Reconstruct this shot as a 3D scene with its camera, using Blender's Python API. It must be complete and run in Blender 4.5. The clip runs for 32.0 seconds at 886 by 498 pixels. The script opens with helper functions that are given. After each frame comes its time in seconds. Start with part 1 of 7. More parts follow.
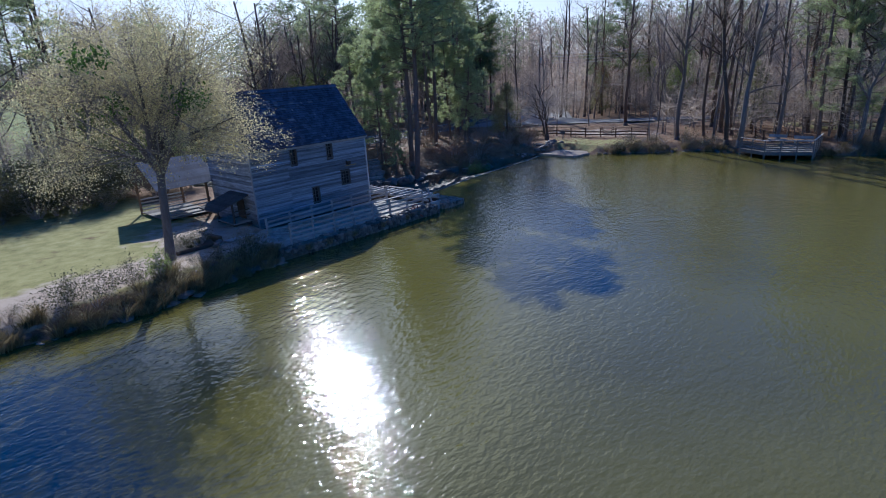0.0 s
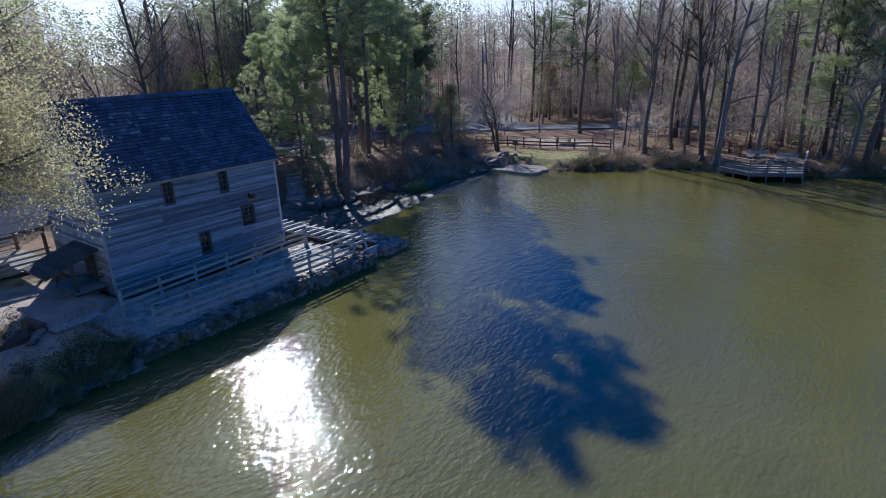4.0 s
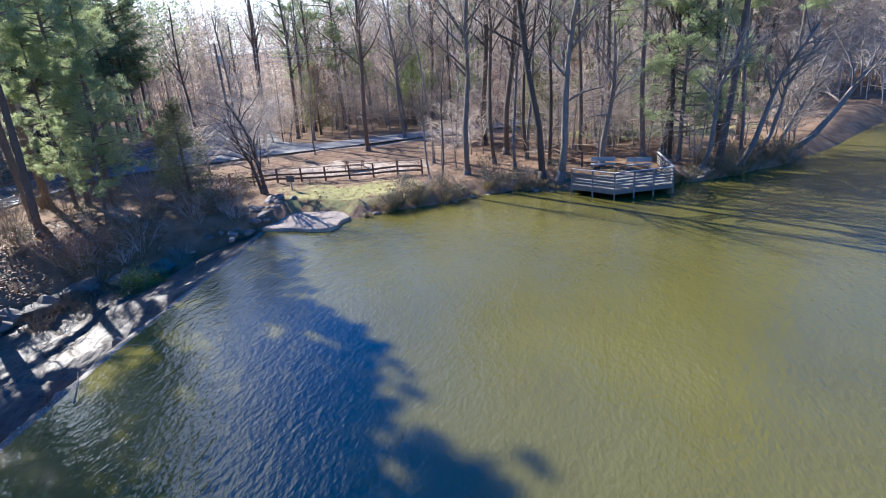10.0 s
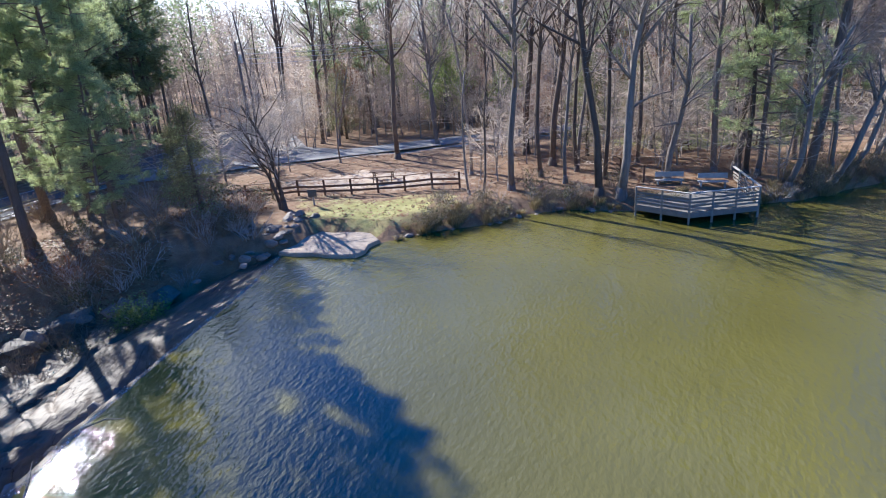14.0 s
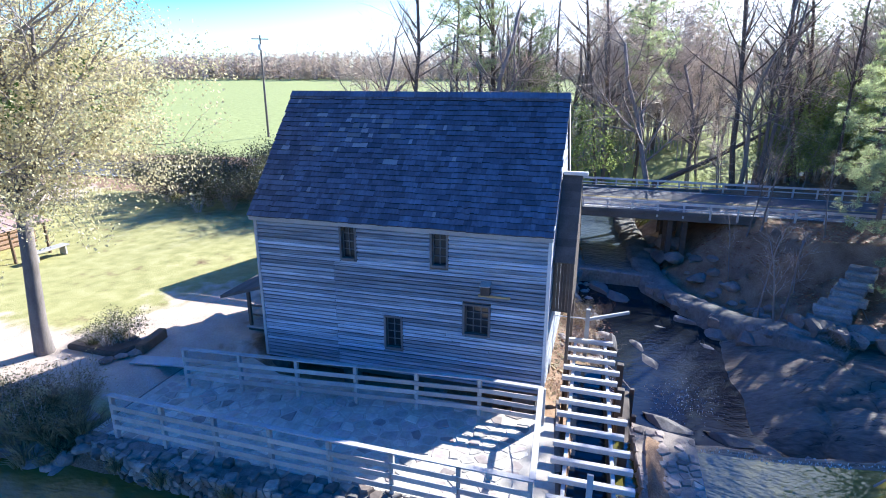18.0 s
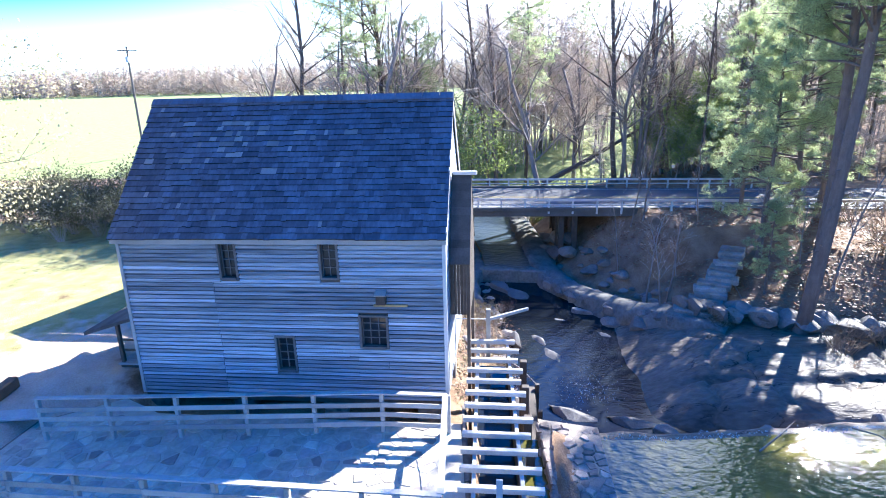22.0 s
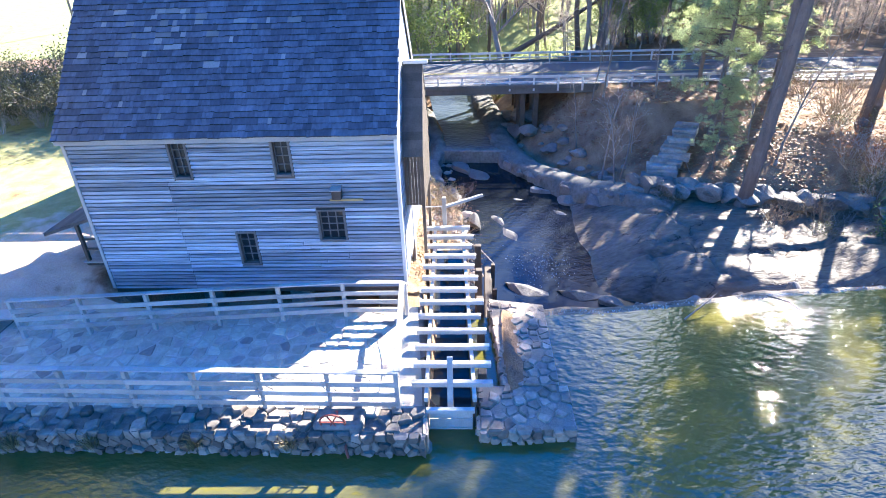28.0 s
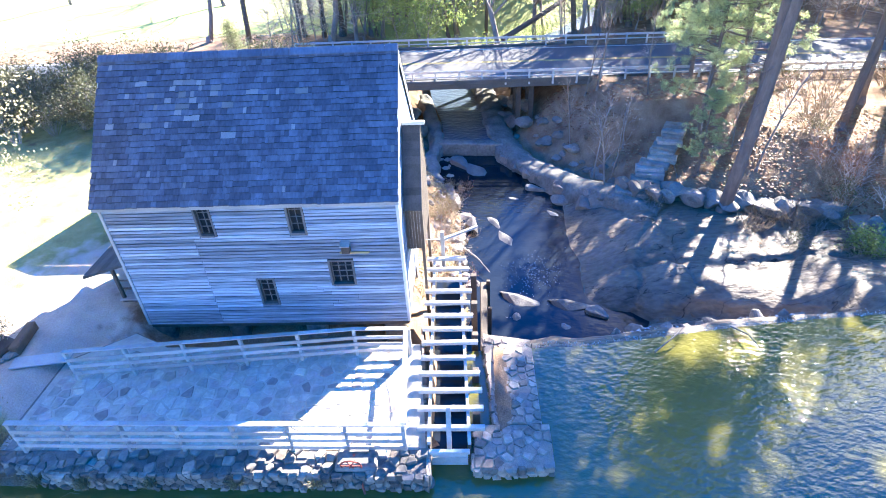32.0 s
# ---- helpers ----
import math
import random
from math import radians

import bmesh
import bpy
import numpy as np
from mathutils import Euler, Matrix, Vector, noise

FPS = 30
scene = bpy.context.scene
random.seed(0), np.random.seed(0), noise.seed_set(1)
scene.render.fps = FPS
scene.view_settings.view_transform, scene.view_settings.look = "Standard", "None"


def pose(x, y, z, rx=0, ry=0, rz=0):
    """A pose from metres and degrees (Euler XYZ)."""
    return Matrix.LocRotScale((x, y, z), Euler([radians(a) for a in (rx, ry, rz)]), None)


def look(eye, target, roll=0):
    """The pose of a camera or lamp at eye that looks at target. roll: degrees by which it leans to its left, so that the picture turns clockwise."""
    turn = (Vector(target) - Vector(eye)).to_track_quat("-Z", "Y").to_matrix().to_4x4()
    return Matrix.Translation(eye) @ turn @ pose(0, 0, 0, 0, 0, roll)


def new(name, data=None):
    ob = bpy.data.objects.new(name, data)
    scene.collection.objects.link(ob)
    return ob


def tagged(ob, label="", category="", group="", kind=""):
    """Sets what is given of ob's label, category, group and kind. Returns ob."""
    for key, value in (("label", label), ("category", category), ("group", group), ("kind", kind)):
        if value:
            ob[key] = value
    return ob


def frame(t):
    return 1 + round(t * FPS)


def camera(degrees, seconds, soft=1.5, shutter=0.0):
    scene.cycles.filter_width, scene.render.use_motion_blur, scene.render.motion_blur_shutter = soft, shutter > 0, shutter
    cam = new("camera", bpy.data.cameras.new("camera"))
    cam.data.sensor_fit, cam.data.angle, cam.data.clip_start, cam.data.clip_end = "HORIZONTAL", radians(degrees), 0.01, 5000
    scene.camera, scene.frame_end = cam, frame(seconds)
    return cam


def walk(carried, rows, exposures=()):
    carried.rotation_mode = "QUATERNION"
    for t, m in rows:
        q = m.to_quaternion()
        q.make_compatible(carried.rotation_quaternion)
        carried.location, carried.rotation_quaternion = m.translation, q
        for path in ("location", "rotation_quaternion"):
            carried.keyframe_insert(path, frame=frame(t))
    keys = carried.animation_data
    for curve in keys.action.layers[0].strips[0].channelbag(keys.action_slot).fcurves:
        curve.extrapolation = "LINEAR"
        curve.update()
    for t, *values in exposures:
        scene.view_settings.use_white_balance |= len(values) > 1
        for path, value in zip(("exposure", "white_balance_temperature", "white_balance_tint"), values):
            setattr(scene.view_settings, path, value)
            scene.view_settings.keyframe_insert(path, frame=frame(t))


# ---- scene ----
cam = camera(76.3, 32.0, soft=1.0)
PATH = [
    (0, (33.14, -26.20, 9.73), (31.804, -24.843, 9.114), -3.6),
    (0.5, (32.29, -24.91, 9.70), (30.971, -23.540, 9.075), -3.1),
    (1, (31.54, -24.17, 9.81), (30.228, -22.795, 9.186), -2.6),
    (1.5, (30.84, -23.50, 9.88), (29.529, -22.131, 9.245), -2.6),
    (2, (30.03, -22.74, 10.00), (28.715, -21.376, 9.367), -2.8),
    (2.5, (28.98, -21.90, 10.24), (27.674, -20.525, 9.599), -2.6),
    (3, (27.85, -20.78, 10.41), (26.555, -19.401, 9.757), -2.6),
    (3.5, (26.84, -19.95, 10.33), (25.615, -18.508, 9.676), -2.3),
    (5.5, (22.57, -15.20, 9.95), (21.586, -13.592, 9.295), -2.4),
    (6, (21.54, -13.90, 9.91), (20.608, -12.255, 9.244), -2.6),
    (6.5, (20.68, -12.48, 10.07), (19.830, -10.798, 9.401), -2.9),
    (7, (20.47, -11.62, 10.29), (19.657, -9.923, 9.612), -3.8),
    (7.5, (19.29, -9.75, 9.90), (18.520, -8.029, 9.229), -3.5),
    (8, (18.42, -8.31, 9.81), (17.720, -6.565, 9.139), -3.8),
    (8.5, (17.71, -6.89, 9.86), (17.142, -5.100, 9.178), -4.4),
    (9, (17.07, -5.66, 9.74), (16.642, -3.837, 9.050), -4.4),
    (9.5, (16.59, -4.76, 9.65), (16.161, -2.933, 8.962), -4.5),
    (10, (16.15, -3.82, 9.57), (15.708, -1.989, 8.888), -4.4),
    (10.5, (15.72, -3.01, 9.55), (15.296, -1.181, 8.862), -4.3),
    (11, (15.30, -2.34, 9.54), (14.877, -0.510, 8.848), -4.2),
    (11.5, (14.99, -1.73, 9.48), (14.562, 0.100, 8.792), -4.2),
    (12, (14.68, -1.20, 9.51), (14.254, 0.633, 8.823), -4.2),
    (12.5, (14.44, -0.66, 9.56), (14.011, 1.168, 8.872), -4.0),
    (13, (14.24, -0.19, 9.51), (13.814, 1.645, 8.826), -4.1),
    (13.5, (14.10, 0.28, 9.46), (13.678, 2.110, 8.784), -4.2),
    (15.5, (14.56, 1.41, 9.91), (13.252, 2.773, 9.258), -5.0),
    (16, (14.83, 1.30, 9.74), (13.300, 2.433, 9.116), -4.6),
    (16.5, (14.86, 1.22, 9.56), (13.110, 1.996, 8.962), -3.7),
    (17, (14.79, 1.23, 9.42), (12.908, 1.556, 8.843), -2.3),
    (17.5, (14.81, 1.29, 9.40), (12.896, 1.174, 8.823), -1.2),
    (18, (14.95, 1.25, 9.42), (13.117, 0.717, 8.835), -0.0),
    (18.5, (15.10, 1.26, 9.51), (13.364, 0.480, 8.908), 0.8),
    (19, (15.20, 1.33, 9.58), (13.464, 0.542, 8.973), 1.3),
    (19.5, (15.14, 1.45, 9.48), (13.343, 0.795, 8.896), 1.0),
    (20, (15.01, 1.52, 9.41), (13.181, 0.955, 8.835), 0.8),
    (20.5, (14.81, 1.49, 9.36), (12.940, 1.071, 8.791), 0.1),
    (21, (14.55, 1.46, 9.28), (12.671, 1.084, 8.719), -0.7),
    (21.5, (14.36, 1.45, 9.22), (12.463, 1.124, 8.659), -1.2),
    (22, (14.29, 1.46, 9.15), (12.381, 1.256, 8.591), -1.5),
    (22.5, (14.26, 1.39, 9.10), (12.347, 1.289, 8.530), -1.7),
    (23, (14.21, 1.47, 9.23), (12.307, 1.374, 8.613), -1.9),
    (23.5, (14.20, 1.51, 9.26), (12.338, 1.415, 8.536), -2.1),
    (24, (14.22, 1.54, 9.26), (12.406, 1.448, 8.413), -2.4),
    (24.5, (14.22, 1.52, 9.29), (12.479, 1.411, 8.325), -2.2),
    (25, (14.29, 1.52, 9.34), (12.547, 1.410, 8.362), -2.1),
    (25.5, (14.35, 1.61, 9.34), (12.607, 1.519, 8.371), -2.2),
    (27.5, (14.54, 1.84, 9.57), (12.796, 1.750, 8.603), -2.1),
    (28, (14.59, 1.93, 9.81), (12.841, 1.834, 8.837), -2.1),
    (28.5, (14.62, 1.97, 10.14), (12.878, 1.879, 9.175), -2.0),
    (29, (14.61, 2.01, 10.55), (12.857, 1.923, 9.588), -2.1),
    (29.5, (14.57, 2.08, 11.07), (12.821, 1.970, 10.097), -2.6),
    (30, (14.55, 2.13, 11.57), (12.807, 2.030, 10.604), -2.7),
    (30.5, (14.53, 2.14, 12.07), (12.788, 2.030, 11.091), -2.8),
    (31, (14.50, 2.21, 12.56), (12.757, 2.102, 11.585), -2.9),
    (31.5, (14.54, 2.19, 13.07), (12.831, 2.076, 12.045), -3.0),
    (32, (14.58, 2.19, 13.49), (12.940, 2.085, 12.352), -3.3),
]
walk(cam, [(t, look(e, g, r)) for t, e, g, r in PATH],
     exposures=[(t, s, k, 12) for t, s, k in ((0, 0.08, 5000), (3.5, 0.15, 5100), (6, 0.35, 5500), (7, 0.55, 5550), (8, 0.8, 5600), (9, 1.25, 5450), (13.5, 1.3, 5400), (15.5, 0.65, 5600), (16.5, 0.8, 5450), (17, 1.12, 5250), (18, 1.7, 5300), (19, 2.05, 5250), (21, 2.2, 5250), (22, 2.3, 5250), (23, 2.55, 5350), (24.5, 2.8, 5800), (28, 2.8, 5900), (32, 3.15, 5850))])

# ---- world, sun ----
SUN = Vector((-0.715, 0.473, 0.545)).normalized()
world = bpy.data.worlds.new("sky")
scene.world = world
world.use_nodes = True
wn, wl = world.node_tree.nodes, world.node_tree.links
sky = wn.new("ShaderNodeTexSky")
sky.sky_type = "NISHITA"
sky.sun_disc = False
sky.sun_elevation = math.asin(SUN.z)
sky.sun_rotation = math.atan2(SUN.x, SUN.y)
sky.air_density, sky.dust_density, sky.ozone_density = 1.0, 0.6, 3.0
wn["Background"].inputs[1].default_value = 0.089
rich = wn.new("ShaderNodeHueSaturation")
rich.inputs["Hue"].default_value, rich.inputs["Saturation"].default_value = 0.515, 1.9
# the bright haze low down and round the sun is white, the deep sky is blue
bright = wn.new("ShaderNodeRGBToBW")
haze = wn.new("ShaderNodeMapRange")
haze.inputs[1].default_value, haze.inputs[2].default_value, haze.inputs[3].default_value, haze.inputs[4].default_value = 2.9, 7.0, 2.5, 0.22
wl.new(sky.outputs[0], bright.inputs[0])
wl.new(bright.outputs[0], haze.inputs[0])
wl.new(haze.outputs[0], rich.inputs["Saturation"])
wl.new(sky.outputs[0], rich.inputs["Color"])
wl.new(rich.outputs[0], wn["Background"].inputs[0])
sun = new("sun", bpy.data.lights.new("sun", "SUN"))
sun.data.energy, sun.data.angle, sun.data.color = 5.0, radians(0.53), (1.0, 0.90, 0.74)
sun.matrix_world = look(SUN * 100, (0, 0, 0))


# ---- materials ----
def material(name, color, color2=None, rough=0.8, scale=3.0, fine=40.0, bump=0.3, spread=0.0, metallic=0.0, spec=0.5, stretch=(1, 1, 1), dist=0.02, color3=None, island=False):
    """Base colour mixed from two or three tones by coarse and fine noise at metre scale, with grain relief and a tone of its own for each piece."""
    m = bpy.data.materials.new(name)
    m.use_nodes = True
    n, l = m.node_tree.nodes, m.node_tree.links
    b = n["Principled BSDF"]
    b.inputs["Roughness"].default_value = rough
    b.inputs["Metallic"].default_value = metallic
    b.inputs["Specular IOR Level"].default_value = spec
    geo = n.new("ShaderNodeNewGeometry")
    mp = n.new("ShaderNodeMapping")
    mp.inputs["Scale"].default_value = stretch
    l.new(geo.outputs["Position"], mp.inputs[0])
    big = n.new("ShaderNodeTexNoise")
    big.inputs["Scale"].default_value, big.inputs["Detail"].default_value = scale, 5
    small = n.new("ShaderNodeTexNoise")
    small.inputs["Scale"].default_value, small.inputs["Detail"].default_value = fine, 4
    l.new(mp.outputs[0], big.inputs["Vector"])
    l.new(mp.outputs[0], small.inputs["Vector"])
    ramp = n.new("ShaderNodeValToRGB")
    c2 = color2 or tuple(c * 0.6 for c in color)
    ramp.color_ramp.elements[0].position, ramp.color_ramp.elements[1].position = 0.3, 0.7
    ramp.color_ramp.elements[0].color, ramp.color_ramp.elements[1].color = (*c2, 1), (*color, 1)
    if color3:
        e = ramp.color_ramp.elements.new(0.85)
        e.color = (*color3, 1)
    mix = n.new("ShaderNodeMath")
    mix.operation = "MULTIPLY_ADD"
    mix.inputs[1].default_value = 0.45
    l.new(small.outputs[0], mix.inputs[0])
    half = n.new("ShaderNodeMath")
    half.operation = "MULTIPLY"
    half.inputs[1].default_value = 0.55
    l.new(big.outputs[0], half.inputs[0])
    l.new(half.outputs[0], mix.inputs[2])
    l.new(mix.outputs[0], ramp.inputs[0])
    out = ramp.outputs[0]
    if spread:
        if island:
            rnd = geo.outputs["Random Per Island"]
        else:
            info = n.new("ShaderNodeObjectInfo")
            rnd = info.outputs["Random"]
        tone = n.new("ShaderNodeMapRange")
        tone.inputs[3].default_value, tone.inputs[4].default_value = 1 - spread, 1 + spread
        l.new(rnd, tone.inputs[0])
        vary = n.new("ShaderNodeVectorMath")
        vary.operation = "SCALE"
        l.new(out, vary.inputs[0])
        l.new(tone.outputs[0], vary.inputs[3])
        out = vary.outputs[0]
    l.new(out, b.inputs["Base Color"])
    if bump:
        bp = n.new("ShaderNodeBump")
        bp.inputs["Strength"].default_value, bp.inputs["Distance"].default_value = bump, dist
        l.new(mix.outputs[0], bp.inputs["Height"])
        l.new(bp.outputs[0], b.inputs["Normal"])
    return m


M = {}
M["clapboard"] = material("weathered_clapboard", (0.54, 0.575, 0.63), (0.10, 0.107, 0.125), 0.85, 1.3, 7, 0.6, 0.43, stretch=(1, 0.22, 8), color3=(0.77, 0.79, 0.81))
M["trim_wood"] = material("weathered_trim", (0.48, 0.46, 0.43), (0.30, 0.29, 0.28), 0.85, 2.0, 30, 0.3, 0.15)
M["corner_board"] = material("pale_corner_board", (0.72, 0.70, 0.66), (0.55, 0.53, 0.5), 0.8, 2.0, 30, 0.2)
M["shingle"] = material("wood_shingle", (0.145, 0.165, 0.215), (0.058, 0.066, 0.088), 0.85, 0.8, 6, 0.4, 0.33, stretch=(1, 2, 1), color3=(0.26, 0.255, 0.25))
M["shingle_rest"] = material("wood_shingle_rest", (0.145, 0.165, 0.215), (0.058, 0.066, 0.088), 0.85, 0.8, 6, 0.4, 0.33, stretch=(1, 2, 1), color3=(0.26, 0.255, 0.25), island=True)
M["porch_shingle"] = material("dark_porch_shingle", (0.10, 0.098, 0.095), (0.045, 0.044, 0.043), 0.9, 2.5, 25, 0.5, 0.3)
M["shingle_pale"] = material("pale_new_shingle", (0.31, 0.305, 0.30), (0.20, 0.197, 0.195), 0.85, 1.5, 25, 0.4, 0.3, stretch=(1, 2, 1))
# weathered end grain, taken near black to paint the shade under each butt
M["shingle_end_shade"] = material("shaded_shingle_ends", (0.035, 0.033, 0.032), (0.02, 0.019, 0.018), 0.95, 3, 30, 0.2)
M["dark_wood"] = material("dark_old_wood", (0.13, 0.10, 0.075), (0.055, 0.043, 0.034), 0.85, 3, 35, 0.4, 0.2)
M["brown_wood"] = material("brown_wood", (0.24, 0.15, 0.085), (0.12, 0.075, 0.045), 0.8, 3, 35, 0.4, 0.2)
M["fence_grey"] = material("grey_fence_wood", (0.50, 0.47, 0.43), (0.30, 0.285, 0.265), 0.85, 2.5, 40, 0.3, 0.2)
M["fence_brown"] = material("brown_fence_wood", (0.20, 0.115, 0.07), (0.10, 0.06, 0.04), 0.85, 2.5, 40, 0.3, 0.15)
M["beam_pale"] = material("sawn_grey_beam", (0.60, 0.57, 0.53), (0.38, 0.36, 0.33), 0.8, 2.5, 40, 0.3, 0.12)
M["deck_wood"] = material("deck_wood", (0.30, 0.27, 0.235), (0.17, 0.155, 0.135), 0.85, 2.5, 40, 0.3, 0.2)
M["flagstone"] = material("flagstone", (0.60, 0.545, 0.44), (0.33, 0.30, 0.24), 0.85, 2.0, 9, 0.8, 0.28, dist=0.03)
M["flagstone_red"] = material("red_brown_flagstone", (0.50, 0.42, 0.36), (0.28, 0.23, 0.195), 0.85, 2.0, 9, 0.7, 0.4, dist=0.03)
M["wallstone"] = material("field_stone", (0.30, 0.265, 0.225), (0.075, 0.066, 0.056), 0.9, 2.2, 7, 1.0, 0.55, dist=0.03)
M["pierstone"] = material("tan_field_stone", (0.41, 0.325, 0.255), (0.14, 0.11, 0.088), 0.9, 3, 9, 0.9, 0.45, dist=0.03)
M["mortar"] = material("grey_mortar", (0.56, 0.50, 0.40), (0.36, 0.32, 0.26), 0.95, 4, 50, 0.6, dist=0.03)
M["wall_mortar"] = material("old_wall_mortar", (0.26, 0.225, 0.19), (0.09, 0.078, 0.066), 0.95, 4, 30, 0.8, dist=0.03)
M["pier_mortar"] = material("tan_pier_mortar", (0.36, 0.30, 0.235), (0.17, 0.14, 0.11), 0.95, 4, 30, 0.8, dist=0.03)
M["rock"] = material("river_rock", (0.27, 0.215, 0.155), (0.055, 0.041, 0.029), 0.62, 0.34, 3.2, 1.0, 0.0, dist=0.16, stretch=(1.5, 0.6, 2.0), color3=(0.47, 0.405, 0.32), spec=0.4)
def joint_lines(m, scale, width, dark, stretch, rough=1.0, deep=0.6):
    """Dark irregular joints across a rock, sunk into its surface."""
    n, l = m.node_tree.nodes, m.node_tree.links
    b = n["Principled BSDF"]
    geo = n.new("ShaderNodeNewGeometry")
    mp = n.new("ShaderNodeMapping")
    mp.inputs["Scale"].default_value = stretch
    l.new(geo.outputs["Position"], mp.inputs[0])
    wob = n.new("ShaderNodeTexNoise")
    wob.inputs["Scale"].default_value, wob.inputs["Detail"].default_value = 1.1, 5
    l.new(mp.outputs[0], wob.inputs["Vector"])
    push = n.new("ShaderNodeVectorMath")
    push.operation = "MULTIPLY_ADD"
    push.inputs[1].default_value = (rough, rough, rough)
    l.new(wob.outputs["Color"], push.inputs[0])
    l.new(mp.outputs[0], push.inputs[2])
    vor = n.new("ShaderNodeTexVoronoi")
    vor.feature = "DISTANCE_TO_EDGE"
    vor.inputs["Scale"].default_value = scale
    l.new(push.outputs[0], vor.inputs["Vector"])
    edge = n.new("ShaderNodeMapRange")
    edge.inputs[2].default_value = width
    edge.interpolation_type = "SMOOTHSTEP"
    l.new(vor.outputs["Distance"], edge.inputs[0])
    mx = n.new("ShaderNodeMix")
    mx.data_type = "RGBA"
    mx.inputs[6].default_value = (*dark, 1)
    l.new(edge.outputs[0], mx.inputs[0])
    l.new(b.inputs["Base Color"].links[0].from_socket, mx.inputs[7])
    l.new(mx.outputs[2], b.inputs["Base Color"])
    bp = n.new("ShaderNodeBump")
    bp.inputs["Strength"].default_value, bp.inputs["Distance"].default_value = deep, 0.12
    l.new(edge.outputs[0], bp.inputs["Height"])
    l.new(b.inputs["Normal"].links[0].from_socket, bp.inputs["Normal"])
    l.new(bp.outputs[0], b.inputs["Normal"])


joint_lines(M["rock"], 0.42, 0.012, (0.03, 0.024, 0.02), (1.3, 0.45, 0.3), 2.4, 0.5)
M["loose_rock"] = material("loose_rock", (0.30, 0.25, 0.21), (0.13, 0.10, 0.085), 0.7, 1.5, 14, 0.7, 0.3, dist=0.05)
M["ledge"] = material("dark_ledge_rock", (0.27, 0.24, 0.21), (0.10, 0.088, 0.074), 0.75, 1.5, 14, 0.8, 0.3, dist=0.06)
M["step_stone"] = material("mossy_step_stone", (0.33, 0.32, 0.30), (0.10, 0.10, 0.08), 0.85, 2, 18, 0.5, 0.35, dist=0.03)
M["moss_stone"] = material("mossy_wall_stone", (0.27, 0.255, 0.225), (0.10, 0.096, 0.078), 0.9, 1.4, 7, 0.9, 0.2, dist=0.04)
M["foam"] = material("white_water", (0.85, 0.87, 0.88), (0.6, 0.63, 0.66), 0.35, 3, 25, 0.5)
M["slab"] = material("concrete_slab", (0.54, 0.44, 0.34), (0.27, 0.21, 0.16), 0.9, 1.6, 11, 0.9, dist=0.07)
M["asphalt"] = material("old_asphalt", (0.115, 0.114, 0.113), (0.075, 0.075, 0.077), 0.8, 0.6, 60, 0.3, dist=0.01)
M["paint"] = material("road_paint", (0.75, 0.74, 0.7), (0.55, 0.54, 0.5), 0.8, 3, 30, 0.1)
M["concrete"] = material("bridge_concrete", (0.15, 0.145, 0.135), (0.07, 0.067, 0.06), 0.9, 1.0, 20, 0.4)
M["steel"] = material("galvanised_rail", (0.62, 0.63, 0.64), (0.45, 0.45, 0.46), 0.45, 3, 30, 0.1, metallic=0.6)
M["iron_red"] = material("red_rusted_iron", (0.45, 0.09, 0.05), (0.24, 0.06, 0.04), 0.7, 6, 60, 0.3)
M["tin"] = material("rusty_tin_roof", (0.40, 0.29, 0.235), (0.26, 0.165, 0.12), 0.6, 1.0, 20, 0.3, 0.12, stretch=(1, 3, 1))
M["log"] = material("cabin_log", (0.30, 0.19, 0.115), (0.16, 0.10, 0.065), 0.85, 3, 25, 0.4, 0.2)
M["log_grey"] = material("grey_cabin_log", (0.42, 0.40, 0.37), (0.26, 0.245, 0.23), 0.85, 3, 25, 0.4, 0.2)
M["bark_grey"] = material("grey_bark", (0.29, 0.25, 0.22), (0.14, 0.118, 0.104), 0.9, 4, 30, 0.8, 0.25, stretch=(2, 2, 0.5), dist=0.03)
M["pine_bark"] = material("pine_bark", (0.27, 0.205, 0.165), (0.13, 0.095, 0.075), 0.9, 4, 30, 0.8, 0.25, stretch=(2, 2, 0.5), dist=0.03)
M["window_trim"] = material("grey_window_trim", (0.19, 0.182, 0.175), (0.10, 0.096, 0.092), 0.85, 2.0, 30, 0.3, 0.15)
M["bark_brown"] = material("brown_bark", (0.17, 0.13, 0.10), (0.085, 0.063, 0.05), 0.9, 4, 30, 0.8, 0.25, stretch=(2, 2, 0.5), dist=0.03)
M["twig"] = material("bare_twigs", (0.50, 0.44, 0.39), (0.32, 0.27, 0.235), 0.9, 2, 20, 0.0, 0.3)
M["dry_stem"] = material("dry_stems", (0.36, 0.27, 0.17), (0.21, 0.155, 0.10), 0.9, 3, 20, 0.0, 0.25)


def leaf_material(name, color, color2, spread=0.3, glow=0.35):
    """Thin leaves that let part of the light through."""
    m = material(name, color, color2, 0.6, 0.7, 9, 0.0, spread, island=True)
    n, l = m.node_tree.nodes, m.node_tree.links
    b, o = n["Principled BSDF"], n["Material Output"]
    tr = n.new("ShaderNodeBsdfTranslucent")
    l.new(b.inputs["Base Color"].links[0].from_socket, tr.inputs[0])
    mx = n.new("ShaderNodeMixShader")
    mx.inputs[0].default_value = glow
    l.new(b.outputs[0], mx.inputs[1])
    l.new(tr.outputs[0], mx.inputs[2])
    l.new(mx.outputs[0], o.inputs[0])
    return m


